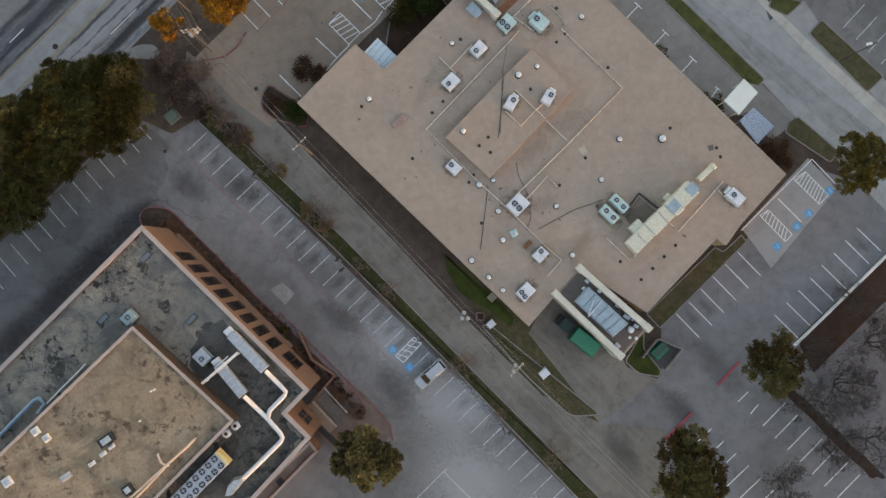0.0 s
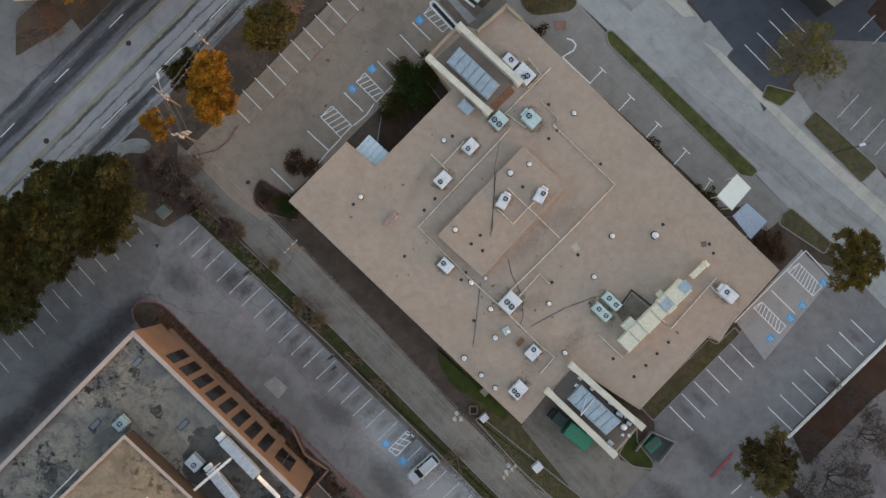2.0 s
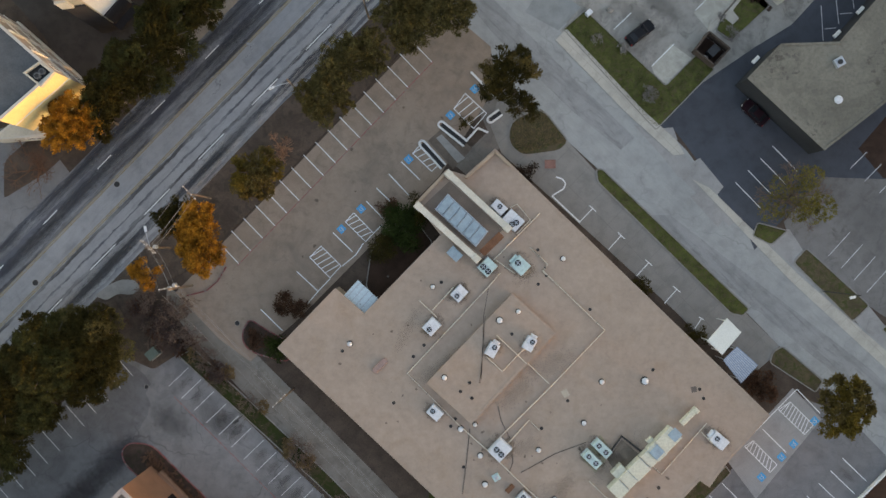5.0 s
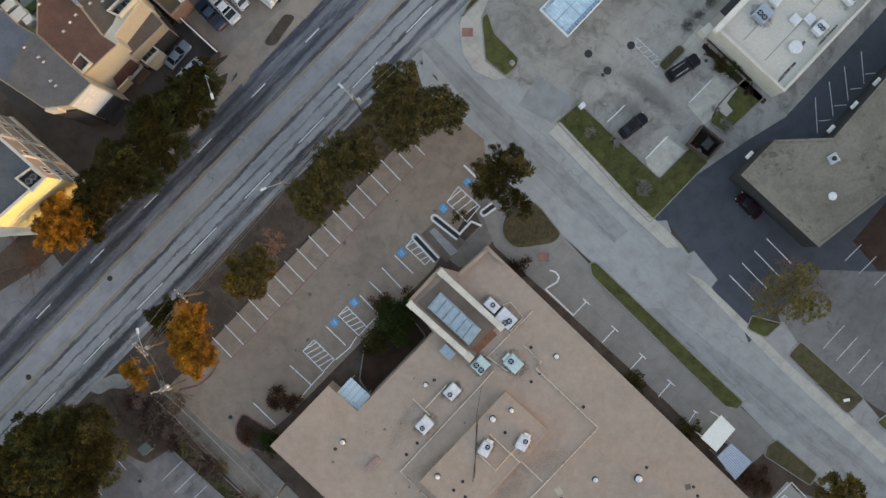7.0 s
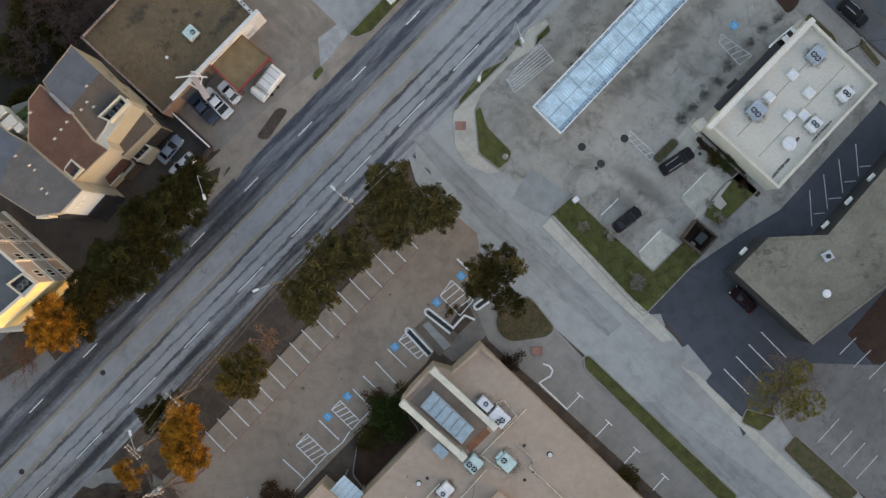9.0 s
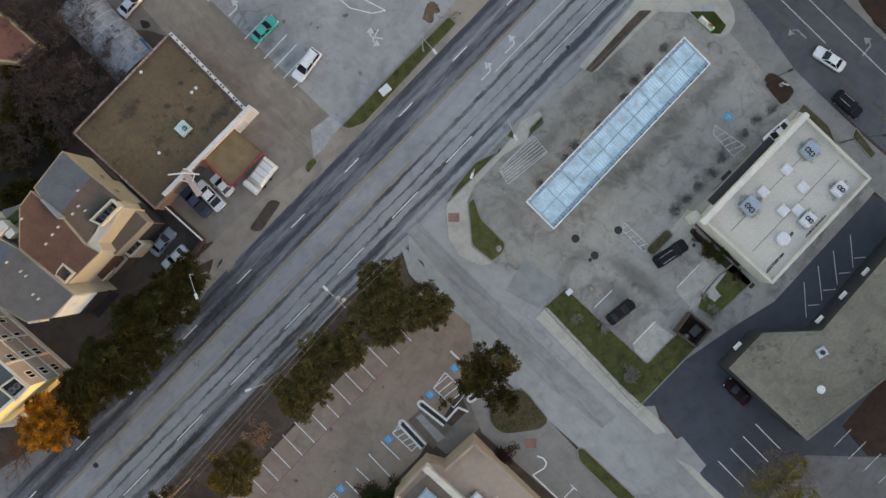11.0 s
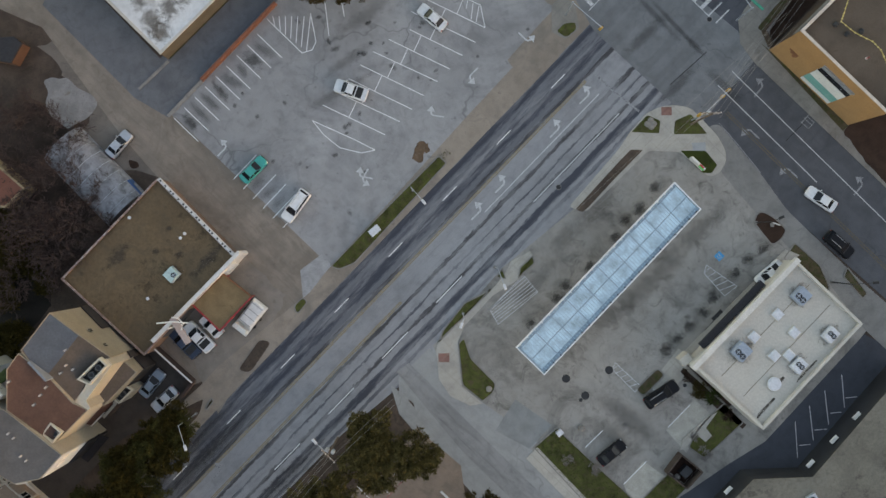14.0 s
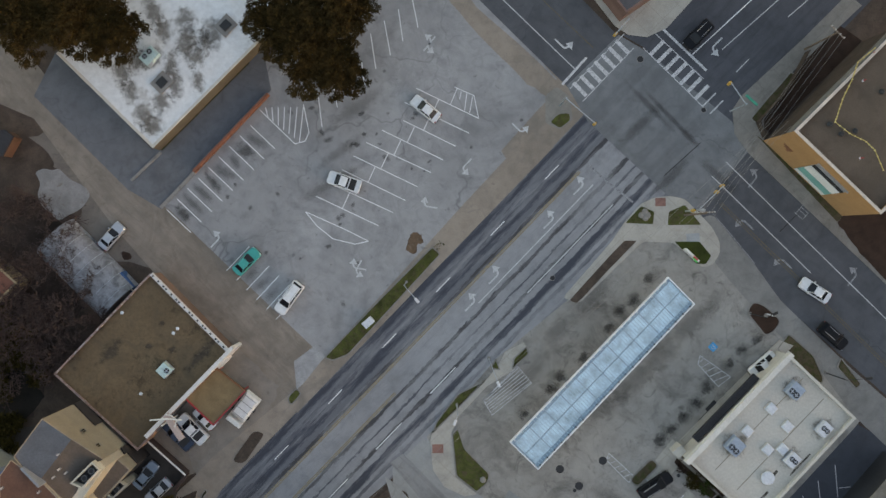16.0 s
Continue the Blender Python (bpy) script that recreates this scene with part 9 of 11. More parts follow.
def tree(p, r, high, mat, seed, label, clumps=None, stretch=(1.0, 1.0, 0.0), size=0.17, per=190, gap=0.0, second=None, name="tree", clump=0.62):
    """A broad tree: trunk, limbs, and a crown of many uneven tufts of leaves gathered into lobes."""
    rng = random.Random(seed)
    t = thing(name, label, "tree")
    part("trunk", limbs(p, high, r, rng, 9), bark, t)
    co, si = math.cos(radians(stretch[2])), math.sin(radians(stretch[2]))
    lobes = []
    n_lobes = int(7 + r * 1.6)
    for k in range(n_lobes):
        a, q = 2.39996 * k + rng.uniform(-0.5, 0.5), math.sqrt((k + 0.3) / n_lobes) * rng.uniform(0.85, 1.05)
        lobes.append((a, q, rng.uniform(0.24, 0.36) * r, rng.uniform(-0.7, 0.6), k % 5 < 3))
    sets = ([], []), ([], [])
    for a, q, lr, dz, first in lobes:
        if rng.random() < gap:
            continue
        u, v = (r - lr * 0.9) * q * math.cos(a), (r - lr * 0.9) * q * math.sin(a)
        z = high * (0.55 + 0.38 * math.sqrt(max(0.0, 1 - q * q * 0.92))) + dz
        m = max(5, int(7.0 * lr * lr / clump))
        c, w = sets[0 if (first or not second) else 1]
        for j in range(m):
            e, f = rng.uniform(0, 2 * math.pi), math.sqrt(rng.random())
            uu, vv = (u + lr * f * math.cos(e)) * stretch[0], (v + lr * f * math.sin(e)) * stretch[1]
            zz = z + lr * 0.75 * math.sqrt(max(0.0, 1 - f * f)) * rng.uniform(0.55, 1.05) - lr * 0.45
            c.append((p[0] + uu * co - vv * si, p[1] + uu * si + vv * co, zz))
            w.append(clump * rng.uniform(0.55, 1.15))
    hub = (p[0], p[1], high * 0.45)
    for (c, w), m, k in zip(sets, (mat, second), (0, 1)):
        if c:
            part("crown", leaf_cloud(c, w, per, size, seed + k, hub=hub), m, t)
    return t


def bare_tree(p, r, high, mat, seed, label, depth=5, name="bare_tree", trunk=0.16, fine=0.028):
    """A leafless tree: branches that fork into fine twigs."""
    rng = random.Random(seed)
    s = Shape()
    t = thing(name, label, "tree")

    def grow(a, d, length, rad, level):
        b = a + d * length
        mid = a.lerp(b, 0.5) + Vector((rng.uniform(-1, 1), rng.uniform(-1, 1), 0)) * length * 0.08
        if level < 3:
            s.tube([tuple(a), tuple(mid), tuple(b)], max(rad, fine), 5 if level < 2 else 3, max(rad * 0.6, fine * 0.7))
        else:
            w, w2 = max(rad, fine), max(rad * 0.6, fine * 0.7)
            side = d.cross(Vector((rng.uniform(-0.5, 0.5), rng.uniform(-0.5, 0.5), 1))).normalized()
            up = side.cross(d)
            s.add([a + side * w, a - side * w * 0.5 + up * w * 0.87, a - side * w * 0.5 - up * w * 0.87, b + side * w2, b - side * w2 * 0.5 + up * w2 * 0.87, b - side * w2 * 0.5 - up * w2 * 0.87],
                  [(0, 1, 4, 3), (1, 2, 5, 4), (2, 0, 3, 5)])
        if level >= depth:
            return
        for _ in range(3 if level < 3 else 2):
            n = (d + Vector((rng.gauss(0, 0.62), rng.gauss(0, 0.62), rng.gauss(0.05, 0.28)))).normalized()
            n.z = max(n.z, -0.15)
            grow(a.lerp(b, rng.uniform(0.65, 1.0)), n, length * rng.uniform(0.62, 0.82), rad * 0.58, level + 1)
    for k in range(4):
        a = 2 * math.pi * k / 4 + rng.random()
        grow(Vector((p[0], p[1], -0.1)), Vector((math.cos(a) * 0.55, math.sin(a) * 0.55, 0.8)).normalized(), high * 0.36, trunk, 0)
    k = r / max(1e-6, max(math.hypot(v[0] - p[0], v[1] - p[1]) for v in s.v))
    s.v = [(p[0] + (x - p[0]) * k, p[1] + (y - p[1]) * k, z * min(1.0, high / max(1.0, high * 1.3)) if z > 0 else z) for x, y, z in s.v]
    part("branch_system", s, mat, t)
    return t


def shrub(p, r, high, mat, seed, label, size=0.16, name="shrub"):
    rng = random.Random(seed)
    t = thing(name, label, "shrub")
    n = 5 + int(r * r * 2.5)
    c = [(p[0] + rng.uniform(-0.75, 0.75) * r, p[1] + rng.uniform(-0.75, 0.75) * r, high * rng.uniform(0.3, 0.62)) for _ in range(n)]
    part("stem_system", limbs(p, high * 0.8, r * 0.6, rng, 5, 0.05), bark, t)
    part("foliage", leaf_cloud(c, [r * rng.uniform(0.3, 0.5) for _ in c], 150, size, seed), mat, t)
    return t


LIVE, GOLD = "broad live oak with dull olive leaves", "tree with leaves coloured gold for low sunlight"
# hedge of oaks by the brick lot
for p, r, h, s in (((-57.55, 17.06), 7.0, 9, 1), ((-51.48, 21.85), 7.2, 9.5, 2), ((-45.69, 23.86), 6.2, 9, 3), ((-59.31, 9.09), 6.4, 8.5, 4), ((-65.27, 12.67), 6.2, 9, 5), ((-53.81, 14.67), 5.2, 8.5, 6), ((-47.09, 18.67), 5.4, 8, 7), ((-66.00, 4.72), 6, 8.5, 8)):
    tree(p, r, h, oak_dark if s % 2 else dim_olive, s, "dense dark oak of a long hedge row", second=dull_oak if s % 2 else oak_dark)
# boulevard side of the front lot
tree((-29.74, 37.71), 5.4, 10, golden, 21, GOLD, second=golden, stretch=(0.72, 1.25, 10))
tree((-37.99, 33.09), 2.6, 8, golden, 22, "small tree with leaves coloured gold for low sunlight", gap=0.15)
tree((-34.2, 40.9), 3.6, 6.5, oak_dark, 23, "small dark green tree beneath the wires")
tree((-22.28, 46.69), 4.3, 8.5, oak, 24, "rounded oak with olive leaves, some coloured gold as if sunlit", second=olive_gold)
# warm light on the twigs is painted as their peach colour
bare_tree((-19.87, 50.95), 2.8, 5, worn("peach_lit_twigs", (0.34, 0.19, 0.12), 0.95), 25, "small leafless tree with twigs coloured pale peach as if lit", depth=6)
for p, r, h, s in (((-12.92, 57.82), 4.4, 8.5, 31), ((-10.10, 62.14), 4.8, 9, 32), ((-6.52, 64.09), 3.6, 8.5, 33), ((-1.30, 71.00), 5.6, 9.5, 34), ((-0.55, 66.80), 3.8, 8, 35), ((4.86, 69.35), 4.2, 8.5, 36)):
    tree(p, r, h, dull_oak, s, LIVE, second=oak if s in (31, 35) else dull_oak)
tree((12.84, 60.72), 4.8, 9, oak_dark, 41, "dark live oak at the lot's corner", second=oak)
tree((14.86, 56.28), 2.8, 7.5, oak_dark, 42, "small dark live oak at the lot's corner", gap=0.15)
# south and east
tree((-9.88, -28.26), 5.1, 8.0, straw_olive, 51, "rounded tree with pale straw-olive fronds at the brick building's corner", second=grey_olive, size=0.3)
tree((35.46, -29.65), 6.2, 9.5, dull_oak, 52, LIVE, second=oak_brown, stretch=(1.0, 1.12, 0))
tree((47.97, -14.57), 4.8, 8.5, dull_oak, 53, LIVE, second=oak_brown, stretch=(0.95, 1.2, 0))
tree((60.24, 13.56), 5.0, 8.5, olive_gold, 54, "oak with leaves tinged gold as if sunlit beside the pale pad", second=oak)
tree((54.26, 42.96), 6.2, 7.5, leafy("yellow_green_leaves", (0.10, 0.085, 0.022), (0.20, 0.165, 0.045)), 55, "sparse tree with thin yellow-green leaves", gap=0.6, per=40, size=0.15, clump=0.38)
bare_tree((55.09, 42.83), 6.2, 6.5, twig, 56, "sparse bare limbs of a thin tree", depth=6, fine=0.03)
# across the boulevard
tree((-47.81, 53.81), 5.0, 9.5, golden, 61, GOLD, second=golden)
for p, r, h, s in (((-43.01, 58.12), 4.4, 9, 62), ((-39.02, 61.25), 5.4, 9.5, 63), ((-34.61, 65.56), 5.4, 9.5, 64), ((-30.20, 70.66), 4.2, 8.5, 65), ((-35.36, 69.13), 4.2, 8.5, 66), ((-28.88, 73.66), 3.8, 7, 68), ((-44.24, 54.97), 3.6, 8, 69), ((-31.61, 71.77), 3.6, 7.5, 70)):
    tree(p, r, h, oak_dark, s, "dark olive-leaved oak of the row beside the boulevard", second=dim_olive)
bare_tree((-55.69, 48.46), 5.5, 7, worn("russet_twigs", (0.13, 0.07, 0.045), 0.95), 67, "leafless russet tree beside the town house")
# north
for p, r, h, s in (((-7.89, 139.5), 7.6, 11, 71), ((-4.6, 135.9), 5.4, 10, 72), ((-12.05, 142.80), 5.0, 10, 73), ((-3.62, 143.82), 6.0, 11, 74), ((-39.54, 144.70), 7.5, 11, 75), ((-34.26, 141.59), 5.0, 10, 76), ((-46.45, 143.66), 6.5, 10, 77)):
    tree(p, r, h, oak_brown, s, "great dark oak with brown-olive leaves", second=dim_brown)
for p, r, s in (((-47.34, 100.54), 6.0, 81), ((-42.03, 106.89), 4.5, 82), ((-50.05, 107.79), 5.0, 83), ((-42.97, 97.28), 4.5, 84), ((-45.12, 115.74), 4.5, 85), ((-51.74, 102.20), 5.5, 92), ((-44.51, 102.11), 5.0, 93), ((-53.22, 111.04), 5.0, 94), ((-39.70, 101.25), 3.6, 95), ((-53.57, 92.75), 5.0, 96), ((-48.89, 104.57), 5.0, 97), ((-46.00, 110.15), 4.5, 98), ((-53.12, 117.45), 5.0, 99), ((-49.09, 119.00), 4.5, 100), ((-47.00, 96.53), 4.5, 160), ((-50.98, 98.98), 5.0, 161)):
    bare_tree(p, r, 7, twig_purple, s, "leafless tree with purple-brown twigs", depth=6, fine=0.036)
for p, r, s in (((-49.32, 94.37), 2.2, 86), ((-54.22, 97.72), 3.0, 87), ((-54.96, 103.50), 2.4, 88), ((-55.94, 92.80), 3.0, 89), ((-54.82, 85.24), 3.0, 90), ((-53.44, 97.62), 3.5, 91)):
    shrub(p, r, 1.8, oak_dark, s, "dense dark green shrub in the back garden", 0.2)
for k, (p, r) in enumerate((((-39.16, 29.59), 3.0), ((-37.38, 26.29), 3.0), ((-33.70, 23.39), 3.0), ((-36.57, 23.00), 2.6), ((-31.25, 20.08), 2.6), ((-40.82, 27.14), 3.0), ((-35.31, 27.93), 2.4), ((-28.80, 18.01), 2.2))):
    bare_tree(p, r, 4, twig_purple if k % 2 else twig, 170 + k, "leafless scrubby tree with purple-brown twigs", depth=6, trunk=0.08, fine=0.035)
for k, p in enumerate(((-40.61, 28.36), (-34.43, 22.10), (-38.56, 24.61), (-30.31, 18.33))):
    shrub(p, 1.6, 1.3, red_brown, 180 + k, "red-brown winter brush at the alley's end", 0.16)
# the bare trees in the far corner lot
for p, r, s in (((59.32, -18.77), 6.5, 101), ((64.28, -12.27), 6.0, 102), ((64.17, -26.90), 6.0, 103), ((55.27, -13.08), 3.5, 104), ((61.86, -6.57), 4.5, 105), ((54.40, -21.20), 5.0, 106), ((57.63, -27.69), 5.0, 107), ((51.07, -32.54), 5.0, 108)):
    bare_tree(p, r, 8, bank_twig, s, "leafless tree with dark grey-brown twigs", depth=7, fine=0.03)
# brush along the alley, shrubs by the walls
for p, r, s in (((-28.60, 17.29), 2.6, 111), ((-24.88, 13.99), 2.6, 112), ((-17.44, 7.38), 3.0, 113), ((-16.20, 4.90), 2.2, 114), ((-6.70, -4.59), 2.4, 115), ((4.19, -15.56), 2.6, 116), ((17.63, -28.50), 3.0, 117), ((-36.14, 25.34), 3.2, 118), ((-38.59, 24.51), 3.0, 119), ((-34.11, 28.63), 2.6, 120), ((-10.83, -0.88), 2.0, 121), ((8.97, -22.72), 2.0, 122)):
    bare_tree(p, r, 4, twig, s, "leafless scrubby tree beside the alley", depth=4, trunk=0.09)
for p, r, s in (((-18.42, 7.03), 1.6, 123), ((-16.75, 5.36), 1.4, 124), ((-28.01, 18.27), 1.3, 125), ((-22.59, 13.28), 1.2, 126), ((-32.59, 20.77), 1.2, 127)):
    shrub(p, r, 1.6, straw, s, "straw-coloured brush beside the alley", 0.18)
for p, r, h, m, s in (((-2.39, 39.44), 3.2, 3.2, bush_green, 131), ((-5.29, 36.59), 2.2, 2.6, oak_dark, 132), ((1.34, 42.28), 2.4, 3.0, oak_dark, 133), ((-4.41, 41.92), 1.8, 2.2, red_brown, 134),
                      ((32.43, 30.42), 1.5, 1.6, oak_dark, 135), ((33.49, 29.24), 1.3, 1.5, oak_dark, 136), ((41.15, 23.12), 1.7, 1.6, oak_dark, 137), ((33.71, 30.40), 1.0, 1.4, oak_dark, 138),
                      ((50.58, 16.03), 2.2, 1.8, red_brown, 139), ((51.67, 14.61), 1.5, 1.6, red_brown, 140), ((-20.53, 21.79), 2.0, 2.0, bush_green, 141), ((-19.4, 28.5), 1.9, 1.2, red_brown, 142),
                      ((-17.4, 27.2), 1.7, 1.2, red_brown, 143), ((-23.4, 23.3), 1.8, 1.3, red_brown, 149), ((15.9, 47.0), 2.0, 1.6, brown_hedge, 144), ((7.38, 54.81), 1.2, 1.2, oak_dark, 145), ((-22.12, -10.85), 1.4, 1.4, oak_dark, 146),
                      ((45.92, 76.92), 1.5, 1.2, oak_dark, 147), ((44.6, 78.9), 1.0, 1.0, brown_hedge, 157), ((50.4, 73.1), 0.9, 0.9, brown_hedge, 158), ((47.98, 76.07), 1.3, 1.3, bush_green, 148)):
    shrub(p, r, h, m, s, {oak_dark: "low dark evergreen shrub by the wall", bush_green: "leafy green shrub by the wall", red_brown: "red-brown winter shrub by the wall", brown_hedge: "round dark brown shrub beside a wall"}[m])
for p, r, s in (((26.82, 67.11), 1.2, 151), ((30.67, 65.58), 1.2, 152), ((34.55, 58.77), 1.5, 153), ((46.75, 67.70), 1.5, 154), ((45.13, 70.19), 1.0, 155), ((34.22, 59.25), 1.3, 156)):
    bare_tree(p, r, 2.4, worn("silver_twigs", (0.22, 0.2, 0.19), 0.95) if s == 151 else bpy.data.materials["silver_twigs"], s, "small silvery leafless tree on the lawn", depth=5, trunk=0.04)
for k in range(7):
    shrub(lerp((-15.0, -18.05), (-10.7, -22.9), k / 6), 0.85, 1.2, brown_hedge, 400 + k, "clipped dark brown hedge beside the entrance steps", 0.12, "hedge")
rng = random.Random(77)
for k in range(46):
    p = lerp((-40.76, 6.24), (-12.24, -22.24), (k + 0.5) / 46)
    bare_tree((p[0] + rng.uniform(-0.9, 0.9), p[1] + rng.uniform(-0.9, 0.9)), rng.uniform(1.1, 1.7), 1.5, bpy.data.materials["russet_twigs"], 200 + k, "low leafless red-brown shrub in the bed", depth=4, trunk=0.03, name="bare_shrub")


def blades(name, poly, n, high, mat, label, seed):
    """Thin upright grass blades strewn over an outline."""
    r = random.Random(seed)
    xs, ys = [p[0] for p in poly], [p[1] for p in poly]
    s = Shape()
    poly = ccw(poly)
    while n:
        x, y = r.uniform(min(xs), max(xs)), r.uniform(min(ys), max(ys))
        inside = False
        for a, b in zip(poly, poly[1:] + poly[:1]):
            if (a[1] > y) != (b[1] > y) and x < (b[0] - a[0]) * (y - a[1]) / (b[1] - a[1]) + a[0]:
                inside = not inside
        if inside:
            a = r.uniform(0, 6.28)
            h = high * r.uniform(0.5, 1.3)
            dx, dy = math.cos(a) * 0.09, math.sin(a) * 0.09
            s.add([(x - dx, y - dy, 0.08), (x + dx, y + dy, 0.08), (x + dy * 1.2, y - dx * 1.2, 0.08 + h)], [(0, 1, 2)])
        n -= 1
    return place(name, s, mat, label, "grass", "stuff")


grass_blade = leafy("grass_blades", (0.05, 0.058, 0.017), (0.09, 0.09, 0.032))
dry_blade = leafy("dry_blades", (0.13, 0.10, 0.05), (0.2, 0.15, 0.08))
blades("grass", [(22.02, 68.64), (25.20, 71.26), (37.03, 60.32), (41.64, 64.67), (44.11, 62.57), (35.55, 53.93)], 9000, 0.12, grass_blade, "short green lawn grass", 1)
blades("grass", [(26.80, 47.46), (27.63, 47.62), (48.84, 26.77), (47.08, 26.37)], 9000, 0.12, grass_blade, "short green verge grass", 2)
blades("grass", [(-35.21, 20.44), (-33.54, 20.78), (22.54, -35.26), (20.86, -35.26)], 9000, 0.18, dry_blade, "rough dry verge grass", 3)
blades("grass", [(13.81, 51.93), (14.33, 54.85), (18.53, 56.89), (22.24, 52.02), (15.54, 50.24)], 5000, 0.12, dry_blade, "dormant brown grass", 4)
blades("grass", [(8.46, -9.96), (24.25, -23.14), (20.04, -23.13), (7.04, -9.96)], 6000, 0.12, dry_blade, "dormant brown grass", 5)
blades("grass", [(-6.96, 95.64), (9.51, 112.51), (10.17, 111.92), (-5.05, 95.70)], 9000, 0.12, grass_blade, "short green verge grass", 6)
# ---- vehicles ----
def car_paint(name, colour, metal=0.0):
    m, nt, b = material(name, 0.32 if max(colour) > 0.05 else 0.5, metal, 0.5)
    n = tex(nt, "noise", 2.0, coords(nt), 4)
    nt.links.new(ramp(nt, n, [(0.3, scaled(colour, 0.88)), (0.7, scaled(colour, 1.06))]), b.inputs["Base Color"])
    b.inputs["Coat Weight"].default_value = 0.4 if max(colour) > 0.05 else 0.0
    b.inputs["Specular IOR Level"].default_value = 0.5 if max(colour) > 0.05 else 0.12
    return m


car_glass = glass("car_glass", (0.012, 0.014, 0.018), 0.12)
car_glass.node_tree.nodes["Principled BSDF"].inputs["Specular IOR Level"].default_value = 0.3
tyre_mat = plain("tyre_rubber", (0.02, 0.02, 0.02), 0.85)
rim_mat = plain("wheel_alloy", (0.45, 0.46, 0.48), 0.35, 0.8)
lamp_clear = plain("clear_headlight", (0.7, 0.72, 0.74), 0.15)
lamp_red = plain("red_tail_light", (0.28, 0.01, 0.01), 0.25)
trim_black = plain("black_car_trim", (0.02, 0.02, 0.02), 0.6)
PAINT = {n: car_paint(n + "_car_paint", c, k) for n, c, k in (("silver", (0.46, 0.49, 0.53), 0.4), ("white", (0.70, 0.71, 0.72), 0.0), ("black", (0.012, 0.013, 0.016), 0.0), ("teal", (0.02, 0.34, 0.30), 0.1),
                                                            ("navy", (0.02, 0.035, 0.07), 0.1), ("steel_blue", (0.20, 0.26, 0.33), 0.4), ("maroon", (0.018, 0.006, 0.009), 0.1), ("dark_green", (0.02, 0.045, 0.05), 0.1))}
insul_grey = plain("grey_strap", (0.4, 0.39, 0.38), 0.6)
# half lengths are from the middle; x runs to the front. bonnet, cabin foot, roof, roof, cabin foot, boot
KINDS = {"sedan": dict(L=4.75, W=1.82, H=1.45, belt=0.92, foot=(0.95, -1.75), roof=(0.25, -1.05)),
         "suv": dict(L=4.85, W=1.92, H=1.75, belt=1.05, foot=(1.15, -2.25), roof=(0.45, -2.0)),
         "van": dict(L=5.1, W=2.0, H=1.95, belt=1.1, foot=(1.75, -2.45), roof=(1.0, -2.35)),
         "pickup": dict(L=5.6, W=1.98, H=1.85, belt=1.05, foot=(1.35, -0.75), roof=(0.65, -0.55)),
         "truck": dict(L=5.2, W=2.3, H=2.6, belt=1.2, foot=(2.3, -2.5), roof=(1.9, -2.45))}


